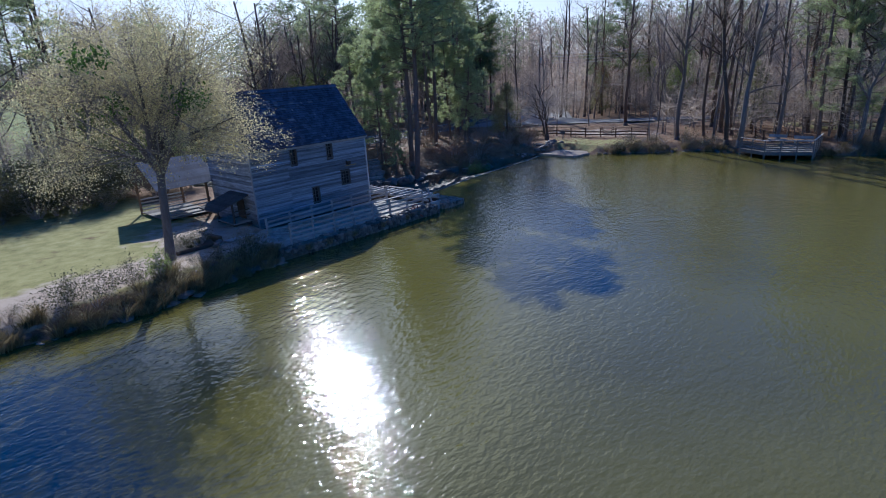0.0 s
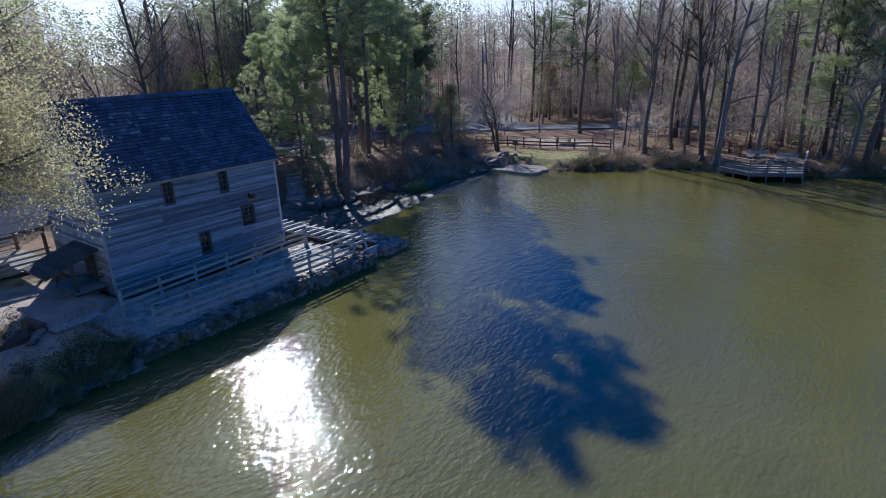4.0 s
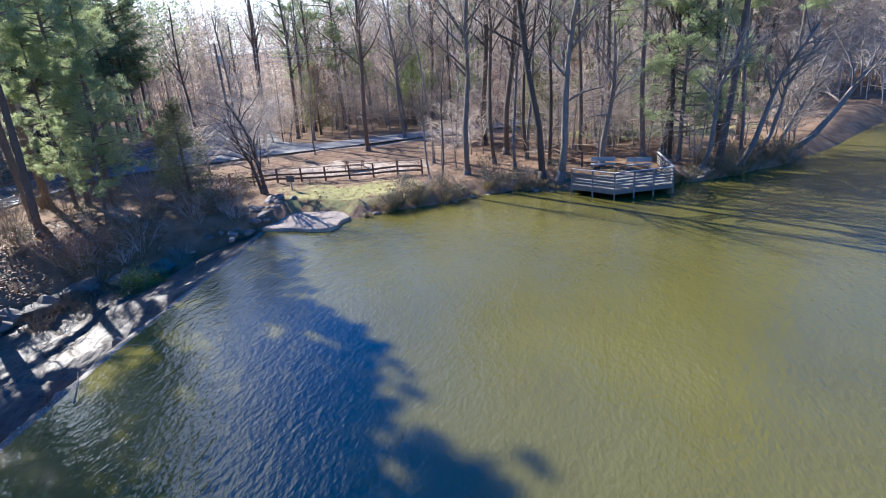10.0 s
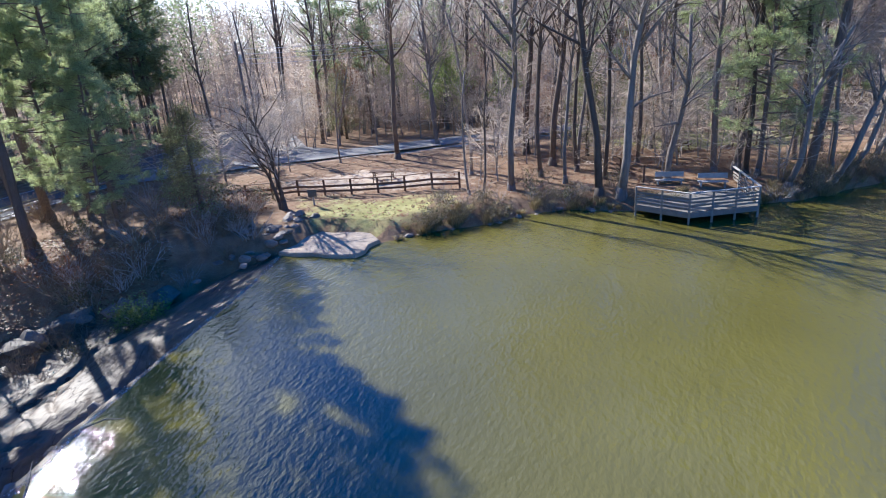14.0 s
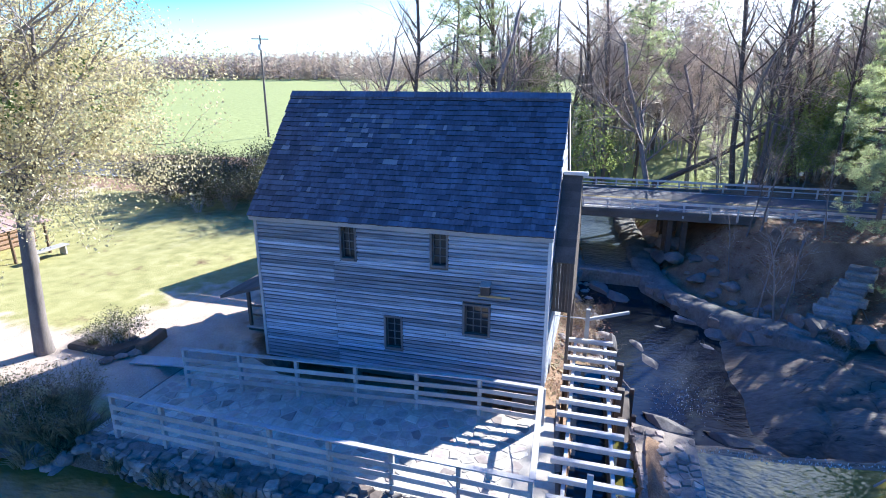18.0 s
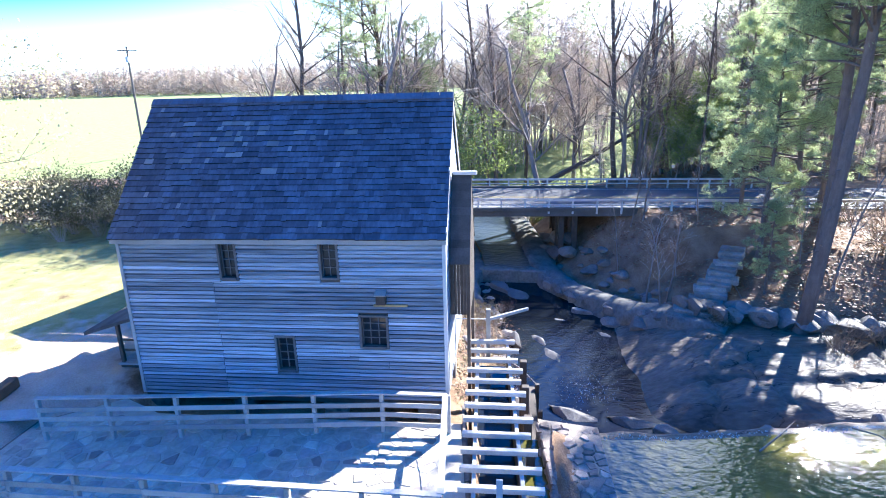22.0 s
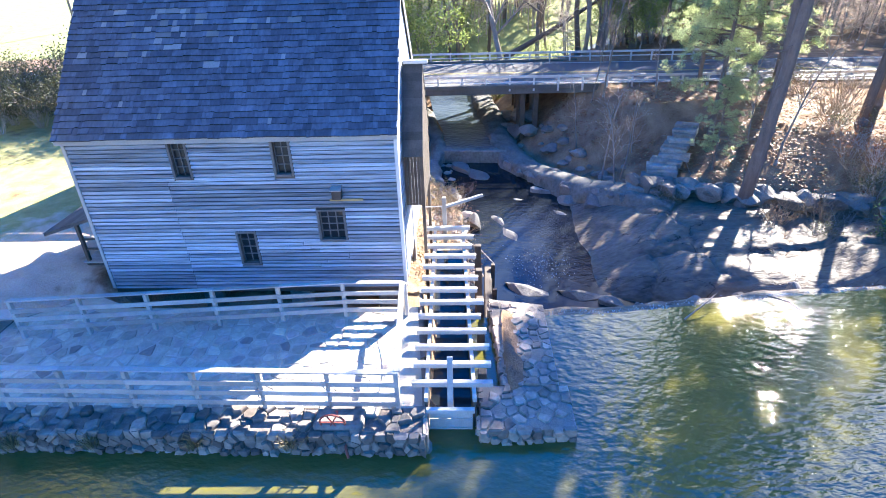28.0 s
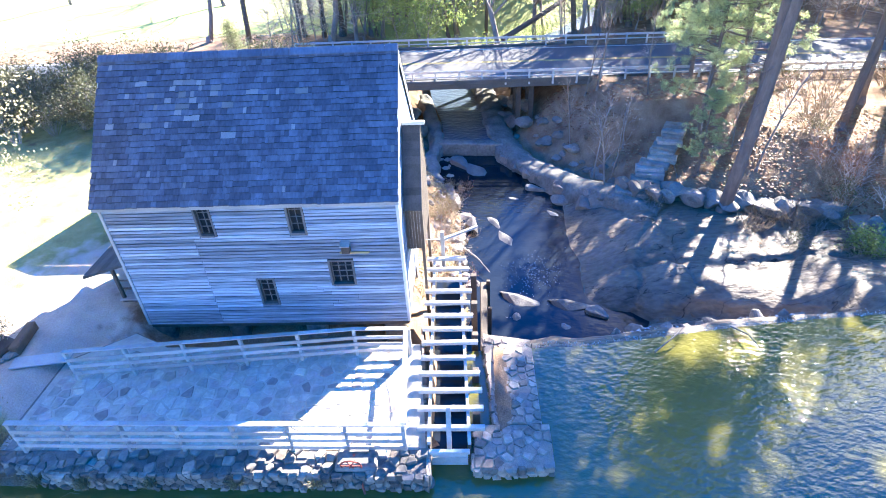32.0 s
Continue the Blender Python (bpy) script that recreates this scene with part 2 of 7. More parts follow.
M["twig_haze"] = leaf_material("far_twigs", (0.66, 0.56, 0.46), (0.41, 0.34, 0.28), 0.4, 0.5)
M["needles"] = leaf_material("pine_needles", (0.55, 0.60, 0.32), (0.34, 0.40, 0.19), 0.4, 0.65)
M["needles_dark"] = leaf_material("dark_pine_needles", (0.36, 0.42, 0.22), (0.20, 0.25, 0.12), 0.4, 0.55)
M["fresh_leaf"] = leaf_material("fresh_tree_leaves", (0.36, 0.42, 0.13), (0.22, 0.28, 0.08), 0.35, 0.5)
M["cedar"] = leaf_material("cedar_foliage", (0.31, 0.31, 0.15), (0.17, 0.175, 0.08), 0.35, 0.45)
M["spring_leaf"] = leaf_material("young_spring_leaves", (0.74, 0.66, 0.39), (0.54, 0.48, 0.24), 0.25, 0.5)
M["green_leaf"] = leaf_material("green_leaves", (0.14, 0.25, 0.05), (0.08, 0.15, 0.035), 0.35, 0.4)
M["shrub_leaf"] = leaf_material("dull_shrub_leaves", (0.13, 0.13, 0.055), (0.07, 0.07, 0.035), 0.4, 0.3)
M["dry_grass"] = leaf_material("dry_grass", (0.38, 0.30, 0.16), (0.22, 0.175, 0.085), 0.35, 0.3)
M["fallen_leaf"] = leaf_material("russet_dead_leaves", (0.30, 0.13, 0.06), (0.17, 0.075, 0.04), 0.35, 0.3)


def glass_material():
    m = bpy.data.materials.new("window_glass")
    m.use_nodes = True
    b = m.node_tree.nodes["Principled BSDF"]
    b.inputs["Base Color"].default_value = (0.02, 0.022, 0.025, 1)
    b.inputs["Roughness"].default_value = 0.06
    return m


M["glass"] = glass_material()


def water_material(name, color, rough, waves, strength, spec=0.5, ior=1.36):
    """Murky water: silt colour below, clear reflection above, two sizes of ripple."""
    m = bpy.data.materials.new(name)
    m.use_nodes = True
    n, l = m.node_tree.nodes, m.node_tree.links
    b = n["Principled BSDF"]
    b.inputs["Roughness"].default_value = rough
    b.inputs["IOR"].default_value = ior
    b.inputs["Specular IOR Level"].default_value = spec
    geo = n.new("ShaderNodeNewGeometry")
    silt = n.new("ShaderNodeTexNoise")
    silt.inputs["Scale"].default_value, silt.inputs["Detail"].default_value = 0.12, 3
    l.new(geo.outputs["Position"], silt.inputs["Vector"])
    ramp = n.new("ShaderNodeValToRGB")
    ramp.color_ramp.elements[0].position, ramp.color_ramp.elements[1].position = 0.3, 0.7
    ramp.color_ramp.elements[0].color = (*[c * 0.85 for c in color], 1)
    ramp.color_ramp.elements[1].color = (*[c * 1.1 for c in color], 1)
    l.new(silt.outputs[0], ramp.inputs[0])
    l.new(ramp.outputs[0], b.inputs["Base Color"])
    mp = n.new("ShaderNodeMapping")
    mp.inputs["Rotation"].default_value = (0, 0, radians(35))
    mp.inputs["Scale"].default_value = (1.0, 0.55, 1.0)
    l.new(geo.outputs["Position"], mp.inputs[0])
    prev = None
    for scale, dist, st in waves:
        w = n.new("ShaderNodeTexNoise")
        w.inputs["Scale"].default_value, w.inputs["Detail"].default_value, w.inputs["Roughness"].default_value = scale, 2, 0.45
        l.new(mp.outputs[0], w.inputs["Vector"])
        bp = n.new("ShaderNodeBump")
        bp.inputs["Strength"].default_value, bp.inputs["Distance"].default_value = st * strength, dist
        l.new(w.outputs[0], bp.inputs["Height"])
        if prev:
            l.new(prev, bp.inputs["Normal"])
        prev = bp.outputs[0]
    l.new(prev, b.inputs["Normal"])
    return m


M["pond"] = water_material("pond_water", (0.122, 0.110, 0.026), 0.02, [(0.9, 0.06, 0.3), (2.8, 0.045, 0.6), (7.5, 0.02, 1.0)], 1.0, ior=1.64)
M["creek"] = water_material("creek_water", (0.014, 0.018, 0.024), 0.04, [(1.2, 0.05, 0.3), (4.0, 0.022, 0.5), (11.0, 0.009, 0.5)], 1.0, 0.4, 1.33)


def ground_material():
    """Grass, bare dirt and leaf litter, by the land-cover attributes of the mesh, broken up by noise."""
    m = bpy.data.materials.new("ground_cover")
    m.use_nodes = True
    n, l = m.node_tree.nodes, m.node_tree.links
    b = n["Principled BSDF"]
    b.inputs["Roughness"].default_value = 0.95
    b.inputs["Specular IOR Level"].default_value = 0.15
    geo = n.new("ShaderNodeNewGeometry")

    def noise_tex(scale, detail=5):
        t = n.new("ShaderNodeTexNoise")
        t.inputs["Scale"].default_value, t.inputs["Detail"].default_value = scale, detail
        l.new(geo.outputs["Position"], t.inputs["Vector"])
        return t.outputs[0]

    def tones(fac, *stops):
        r = n.new("ShaderNodeValToRGB")
        els = r.color_ramp.elements
        while len(els) < len(stops):
            els.new(0.5)
        for e, (p, c) in zip(els, stops):
            e.position, e.color = p, (*c, 1)
        l.new(fac, r.inputs[0])
        return r.outputs[0]

    mid, fine, wide = noise_tex(1.3), noise_tex(22), noise_tex(0.25)
    both = n.new("ShaderNodeMath")
    both.operation = "MULTIPLY_ADD"
    both.inputs[1].default_value = 0.5
    l.new(fine, both.inputs[0])
    hm = n.new("ShaderNodeMath")
    hm.operation = "MULTIPLY"
    hm.inputs[1].default_value = 0.5
    l.new(mid, hm.inputs[0])
    l.new(hm.outputs[0], both.inputs[2])
    litter = tones(both.outputs[0], (0.3, (0.10, 0.058, 0.034)), (0.5, (0.25, 0.162, 0.10)), (0.72, (0.39, 0.285, 0.185)))
    grass = tones(both.outputs[0], (0.3, (0.17, 0.17, 0.06)), (0.5, (0.33, 0.31, 0.12)), (0.72, (0.48, 0.43, 0.22)))
    field = tones(both.outputs[0], (0.3, (0.21, 0.23, 0.08)), (0.6, (0.33, 0.36, 0.14)), (0.8, (0.43, 0.43, 0.21)))
    dirt = tones(both.outputs[0], (0.3, (0.36, 0.28, 0.21)), (0.55, (0.50, 0.41, 0.32)), (0.75, (0.60, 0.51, 0.42)))
    col = litter
    for name, tone in (("grass", grass), ("dirt", dirt), ("field", field)):
        at = n.new("ShaderNodeAttribute")
        at.attribute_name = name
        s = n.new("ShaderNodeMath")
        s.operation = "ADD"
        l.new(at.outputs["Fac"], s.inputs[0])
        l.new(wide if name == "field" else mid, s.inputs[1])
        st = n.new("ShaderNodeMapRange")
        st.inputs[1].default_value, st.inputs[2].default_value = 0.85, 1.15
        l.new(s.outputs[0], st.inputs[0])
        mx = n.new("ShaderNodeMix")
        mx.data_type = "RGBA"
        l.new(st.outputs[0], mx.inputs[0])
        l.new(col, mx.inputs[6])
        l.new(tone, mx.inputs[7])
        col = mx.outputs[2]
    l.new(col, b.inputs["Base Color"])
    bp = n.new("ShaderNodeBump")
    bp.inputs["Strength"].default_value, bp.inputs["Distance"].default_value = 0.7, 0.06
    l.new(both.outputs[0], bp.inputs["Height"])
    l.new(bp.outputs[0], b.inputs["Normal"])
    return m


M["riffle"] = water_material("broken_shallow_water", (0.06, 0.085, 0.12), 0.3, [(1.2, 0.12, 0.8), (4.0, 0.07, 1.0)], 1.0, 0.5)
M["ground"] = ground_material()


# ---- mesh helpers ----
class Geo:
    """Collects vertices and faces of one mesh."""

    def __init__(self):
        self.v, self.f = [], []

    def add(self, verts, faces):
        k = len(self.v)
        self.v.extend(tuple(p) for p in verts)
        self.f.extend(tuple(i + k for i in f) for f in faces)

    def box(self, c, size, m=None, bevel=0.0):
        x, y, z = (s / 2 for s in size)
        if bevel <= 0:
            vs = [Vector((sx * x, sy * y, sz * z)) for sx in (-1, 1) for sy in (-1, 1) for sz in (-1, 1)]
            fs = [(0, 1, 3, 2), (4, 6, 7, 5), (0, 4, 5, 1), (2, 3, 7, 6), (0, 2, 6, 4), (1, 5, 7, 3)]
        else:
            b = min(bevel, x * 0.9, y * 0.9, z * 0.9)
            vs, fs = [], []
            ix = {}
            for sx in (-1, 1):
                for sy in (-1, 1):
                    for sz in (-1, 1):
                        for a in range(3):
                            p = [sx * (x - b), sy * (y - b), sz * (z - b)]
                            p[a] += (sx, sy, sz)[a] * b
                            ix[sx, sy, sz, a] = len(vs)
                            vs.append(Vector(p))
            for a, b1, c1 in ((0, 1, 2), (1, 2, 0), (2, 0, 1)):
                for s in (-1, 1):
                    q = []
                    for u, w in ((-1, -1), (1, -1), (1, 1), (-1, 1)):
                        k = [0, 0, 0]
                        k[a], k[b1], k[c1] = s, u, w
                        q.append(ix[(*k, a)])
                    fs.append(tuple(q if s > 0 else q[::-1]))
                for u in (-1, 1):
                    for w in (-1, 1):
                        k1, k2 = [0, 0, 0], [0, 0, 0]
                        k1[a], k1[b1], k1[c1] = -1, u, w
                        k2[a], k2[b1], k2[c1] = 1, u, w
                        q = (ix[(*k1, b1)], ix[(*k2, b1)], ix[(*k2, c1)], ix[(*k1, c1)])
                        fs.append(q if u * w < 0 else q[::-1])
            for k in [(i, j, h) for i in (-1, 1) for j in (-1, 1) for h in (-1, 1)]:
                t = tuple(ix[(*k, a)] for a in range(3))
                fs.append(t if k[0] * k[1] * k[2] > 0 else t[::-1])
        cm = Matrix.Translation(c) if m is None else Matrix.Translation(c) @ m.to_4x4()
        self.add([cm @ v for v in vs], fs)
        return self

    def beam(self, p, q, w, h, bevel=0.0, up=(0, 0, 1)):
        """A bar of width w and height h from p to q."""
        p, q = Vector(p), Vector(q)
        d = q - p
        ln = d.length
        d.normalize()
        side = Vector(up).cross(d)
        if side.length < 1e-4:
            side = Vector((1, 0, 0)).cross(d)
        side.normalize()
        top = d.cross(side)
        m = Matrix((d, side, top)).transposed()
        return self.box((p + q) / 2, (ln, w, h), m, bevel)

    def tube(self, pts, radii, sides=6, cap=True):
        pts = [Vector(p) for p in pts]
        k = len(self.v)
        ref = Vector((0.31, 0.17, 0.93))
        for i, p in enumerate(pts):
            d = pts[min(i + 1, len(pts) - 1)] - pts[max(i - 1, 0)]
            if d.length < 1e-6:
                d = Vector((0, 0, 1))
            d.normalize()
            a = d.cross(ref)
            if a.length < 0.15:
                a = d.cross(Vector((1, 0, 0)))
            a.normalize()
            b = d.cross(a)
            for s in range(sides):
                t = 2 * math.pi * s / sides
                o = (a * math.cos(t) + b * math.sin(t)) * radii[i]
                self.v.append((p.x + o.x, p.y + o.y, p.z + o.z))
        for i in range(len(pts) - 1):
            for s in range(sides):
                s2 = (s + 1) % sides
                self.f.append((k + i * sides + s, k + i * sides + s2, k + (i + 1) * sides + s2, k + (i + 1) * sides + s))
        if cap:
            self.f.append(tuple(k + s for s in range(sides))[::-1])
            self.f.append(tuple(k + (len(pts) - 1) * sides + s for s in range(sides)))
        return self

    def prism(self, poly, z0, z1, inset=0.0):
        """An upright block over a polygon (x, y) from z0 to z1, its top edge drawn in by inset."""
        n = len(poly)
        cx, cy = sum(p[0] for p in poly) / n, sum(p[1] for p in poly) / n
        if inset:
            top = []
            for x, y in poly:
                r = math.hypot(x - cx, y - cy) or 1
                k = max(0.2, 1 - inset / r)
                top.append((cx + (x - cx) * k, cy + (y - cy) * k))
            zm = z1 - min(inset, (z1 - z0) * 0.5)
            vs = [(x, y, z0) for x, y in poly] + [(x, y, zm) for x, y in poly] + [(x, y, z1) for x, y in top]
            rings = 3
        else:
            vs = [(x, y, z0) for x, y in poly] + [(x, y, z1) for x, y in poly]
            rings = 2
        fs = [tuple(range(n))[::-1], tuple(range((rings - 1) * n, rings * n))]
        for r in range(rings - 1):
            for i in range(n):
                j = (i + 1) % n
                fs.append((r * n + i, r * n + j, (r + 1) * n + j, (r + 1) * n + i))
        self.add(vs, fs)
        return self

    def mesh(self, name, mat, smooth=False):
        me = bpy.data.meshes.new(name)
        me.from_pydata(self.v, [], self.f)
        me.materials.append(mat)
        if smooth:
            me.shade_smooth()
        me.update()
        return me


def part(name, geo, mat, parent=None, label="", smooth=False):
    """One mesh object from collected geometry, under its thing."""
    me = geo if isinstance(geo, bpy.types.Mesh) else geo.mesh(name, mat, smooth)
    ob = new(name, me)
    if parent is not None:
        ob.parent = parent
    if label:
        ob["label"] = label
    return ob


def thing(name, label, category, group="", kind="", at=(0, 0, 0)):
    ob = new(name)
    ob.location = at
    ob.empty_display_size = 0.2
    return tagged(ob, label, category, group, kind)


def lay(ob, parent):
    """Puts a part that was made in world places under a thing that stands elsewhere."""
    ob.parent = parent
    ob.location = -Vector(parent.location)
    return ob


def cells(points, bounds, gap):
    """Irregular stone outlines: each point's region within the rectangle bounds, shrunk by half a joint."""
    x0, y0, x1, y1 = bounds
    out = []
    for i, (px, py) in enumerate(points):
        poly = [(x0, y0), (x1, y0), (x1, y1), (x0, y1)]
        near = sorted((math.hypot(qx - px, qy - py), qx, qy) for j, (qx, qy) in enumerate(points) if j != i)[:14]
        lines = []
        for d, qx, qy in near:
            if d > 0:
                lines.append(((qx - px) / d, (qy - py) / d, d / 2 - gap / 2))
        for nx, ny, c in lines:
            res = []
            for k in range(len(poly)):
                a, b = poly[k], poly[(k + 1) % len(poly)]
                da = (a[0] - px) * nx + (a[1] - py) * ny - c
                db = (b[0] - px) * nx + (b[1] - py) * ny - c
                if da <= 0:
                    res.append(a)
                if da * db < 0:
                    t = da / (da - db)
                    res.append((a[0] + (b[0] - a[0]) * t, a[1] + (b[1] - a[1]) * t))
            poly = res
            if len(poly) < 3:
                break
        if len(poly) >= 3:
            out.append(poly)
    return out


def scatter(bounds, step, rng, jitter=0.38):
    x0, y0, x1, y1 = bounds
    nx, ny = max(1, round((x1 - x0) / step)), max(1, round((y1 - y0) / step))
    return [(x0 + (i + 0.5 + rng.uniform(-jitter, jitter) + (0.25 if j % 2 else -0.25) * 0.8) * (x1 - x0) / nx,
             y0 + (j + 0.5 + rng.uniform(-jitter, jitter)) * (y1 - y0) / ny) for i in range(nx) for j in range(ny)]


# ---- land ----
POND = [(1.0, 4.0), (0.9, 6.0), (0.6, 8.0), (0.2, 10.5), (-0.2, 13.5), (-0.5, 17.0), (-0.8, 21.0), (-1.4, 24.6), (2.9, 24.6), (3.3, 26.7), (5.5, 28.6), (8.5, 30.1),
        (10.3, 32.0), (12.8, 33.0), (16.0, 32.6), (20.0, 33.4), (24.8, 34.7), (30.8, 38.9), (35.5, 44.0), (42.0, 53.0), (50.0, 62.0), (80.0, 85.0), (140.0, 95.0),
        (170.0, 20.0), (120.0, -60.0), (60.0, -70.0), (20.0, -60.0), (9.0, -40.0), (6.6, -30.0), (6.4, -24.0), (7.3, -20.0), (6.8, -16.0), (6.3, -13.0), (6.2, -9.0),
        (6.1, 0.9), (5.0, 1.0), (5.0, 2.1), (5.8, 2.1), (5.7, 4.2)]
CREEK = [(-0.6, 5.6, -4.3), (-5.0, 5.6, -4.4), (-13, 5.2, -4.4), (-17, 4.4, -4.3), (-21, 2.5, -4.2), (-22.5, 2.2, -3.7), (-36, 0.8, -3.7), (-42, 5.5, -3.8), (-50, 14.0, -3.9), (-70, 25.0, -3.9)]
BANK_Y, BANK_X = [4.0, 10.0, 15.0, 19.5, 22.0, 25.2], [-15.5, -13.2, -10.9, -9.3, -6.2, -2.6]   # foot of the wooded bank behind the bedrock
WEIR_Y, WEIR_X = [0.0, 4.0, 6.0, 8.0, 10.5, 13.5, 17.0, 21.0, 24.6, 40.0], [1.0, 1.0, 0.9, 0.6, 0.2, -0.2, -0.5, -0.8, -1.4, -1.4]
ROAD = [(-120, -31.0), (-70, -29.5), (-40, -28.4), (-10, -28.3), (20, -27.2), (36, -26.6), (50, -27.0), (65, -28.8), (90, -33.0), (140, -44.0)]


def road_x(y):
    return np.interp(y, [r[0] for r in ROAD], [r[1] for r in ROAD])


def pond_distance(x, y):
    """How far a place lies outside the pond's shore (less than nought in the pond)."""
    d = np.full(np.shape(x), 1e9)
    inside = np.zeros(np.shape(x), bool)
    for (ax, ay), (bx, by) in zip(POND, POND[1:] + POND[:1]):
        ux, uy = bx - ax, by - ay
        t = np.clip(((x - ax) * ux + (y - ay) * uy) / (ux * ux + uy * uy), 0, 1)
        d = np.minimum(d, np.hypot(x - ax - t * ux, y - ay - t * uy))
        cross = (ay > y) != (by > y)
        with np.errstate(divide="ignore", invalid="ignore"):
            inside ^= cross & (x < (bx - ax) * (y - ay) / (by - ay if by != ay else 1e-9) + ax)
    return np.where(inside, -d, d)


def creek_cut(x, y):
    best, floor = np.full(np.shape(x), 1e9), np.zeros(np.shape(x))
    north = np.zeros(np.shape(x), bool)
    for (ax, ay, az), (bx, by, bz) in zip(CREEK, CREEK[1:]):
        ux, uy = bx - ax, by - ay
        t = np.clip(((x - ax) * ux + (y - ay) * uy) / (ux * ux + uy * uy), 0, 1)
        d = np.hypot(x - ax - t * ux, y - ay - t * uy)
        hit = d < best
        floor = np.where(hit, az + t * (bz - az), floor)
        north = np.where(hit, y > ay + t * uy, north)
        best = np.minimum(best, d)
    return floor + np.maximum(0, best - 2.6) * np.where(north, np.where(x < -19, 0.85, 0.5), 0.85)


def bumps(x, y, s, seed=0.0):
    return (np.sin(x * s + 1.3 + seed) * np.cos(y * s * 1.1 + 0.7 * seed) + 0.6 * np.sin(x * s * 2.3 + y * s * 1.7 + seed) + 0.35 * np.sin(x * s * 4.9 - y * s * 4.1 + 2 * seed)) / 1.95


def ease(t):
    t = np.clip(t, 0, 1)
    return t * t * (3 - 2 * t)


def rock_slope(x, y):
    """The bedrock below the dam: a fall into a cleft along the dam's foot, then a broad dome; and how far uphill of its back edge a place lies."""
    u = np.interp(y, WEIR_Y, WEIR_X) - x
    dome = -1.95 + 0.03 * (y - 14) - 0.38 * np.clip(11 - y, 0, 6)
    front = np.interp(y, [5.0, 8.0, 12.0, 15.8, 18.0], [6.2, 5.3, 3.9, 2.6, 1.2]) + 0.22 * np.sin(y * 1.7) + 0.1 * np.sin(y * 4.3)
    cleft = np.interp(y, [5.0, 8.0, 12.0, 15.8, 17.5], [-4.4, -3.75, -3.15, -2.5, -0.9])
    z = cleft * ease(u / (front * 0.7))
    z = z + np.maximum(0, dome - cleft) * np.clip((u - front) / 1.1, 0, 1) ** 0.35
    north = ease((y - 15.3) / 2.6)
    z = z * (1 - north) + np.maximum(-0.05 - 0.27 * u, dome) * north
    return z, np.maximum(0, (np.interp(y, BANK_Y, BANK_X) - x) * 0.9)


def height(x, y):
    x, y = np.asarray(x, float), np.asarray(y, float)
    land = 0.8 + 0.12 * bumps(x, y, 0.3) + 0.05 * bumps(x, y, 1.1, 2.0)
    # the field beyond the road climbs to the sky line; the woods rise a little
    land = land + np.clip((-x - 46) * 0.036, 0, 8) * np.clip((140 - y) / 70, 0, 1)
    land = land + np.clip((y - 62) * 0.05, 0, 12) + np.clip((x - 30) * 0.03, 0, 5) * (y > 40)
    yard = np.clip((-9.5 - y) / 2, 0, 1) * np.clip((y + 40) / 4, 0, 1) * np.clip((x + 20) / 4, 0, 1)
    land = land * (1 - yard) + (0.78 + 0.03 * bumps(x, y, 0.5)) * yard
    sd = pond_distance(x, y)
    out = np.where(sd > 0, np.minimum(land, -0.12 + 0.55 * sd + 0.06 * bumps(x, y, 2.2)), np.maximum(-1.6, -0.12 + 0.6 * sd))
    slope, bank = rock_slope(x, y)
    west = (x < np.interp(y, WEIR_Y, WEIR_X)) & (y > 2.0) & (y < 25.2)
    cut = creek_cut(x, y) + 0.25 * bumps(x, y, 0.9, 1.0)
    low = np.minimum(np.minimum(land, cut), slope - 0.35 + np.where(bank < 0.6, bank * 1.7, 1.02 + (bank - 0.6) * 0.5))
    out = np.where(west, low, out)
    out = np.where((x < 1.2) & (y <= 2.0) & (sd > 0), np.minimum(out, cut), out)
    out = np.where((x < -3) & (y >= 25.2), np.minimum(out, cut), out)
    # trodden flat under the terrace, the mill and the landing slab
    for x0, x1, y0, y1, top in ((0.2, 6.2, -11.3, 1.0, 0.25), (-6.0, 0.3, -9.3, 0.2, -0.1), (-1.5, 3.1, 24.6, 28.0, 0.05), (-0.5, 5.0, 0.9, 2.7, -1.2), (-0.2, 1.35, -8.4, 0.9, -0.55)):
        out = np.where((x > x0) & (x < x1) & (y > y0) & (y < y1), np.minimum(out, top), out)
    # the roadbed
    rd = np.abs(x - road_x(y))
    bed = 0.80 + np.clip((y - 62) * 0.05, 0, 12)
    k = np.clip((7.0 - rd) / 2.5, 0, 1) * ((y < -5) | (y > 13))
    return out * (1 - k) + bed * k


def spaced(lo, hi, step, far):
    """Even steps from lo to hi, and wider and wider ones out to far."""
    mid = list(np.arange(lo, hi + step / 2, step))
    a, s = [], step
    x = hi
    while x < far:
        s *= 1.22
        x += s
        a.append(x)
    b, s = [], step
    x = lo
    while x > -far:
        s *= 1.22
        x -= s
        b.append(x)
    return np.array(b[::-1] + mid + a)


def field_mask(x, y):
    return np.clip((-x - 37.5) / 3, 0, 1) * np.clip((16 + np.clip(-x - 52, 0, 30) - y) / 8, 0, 1)


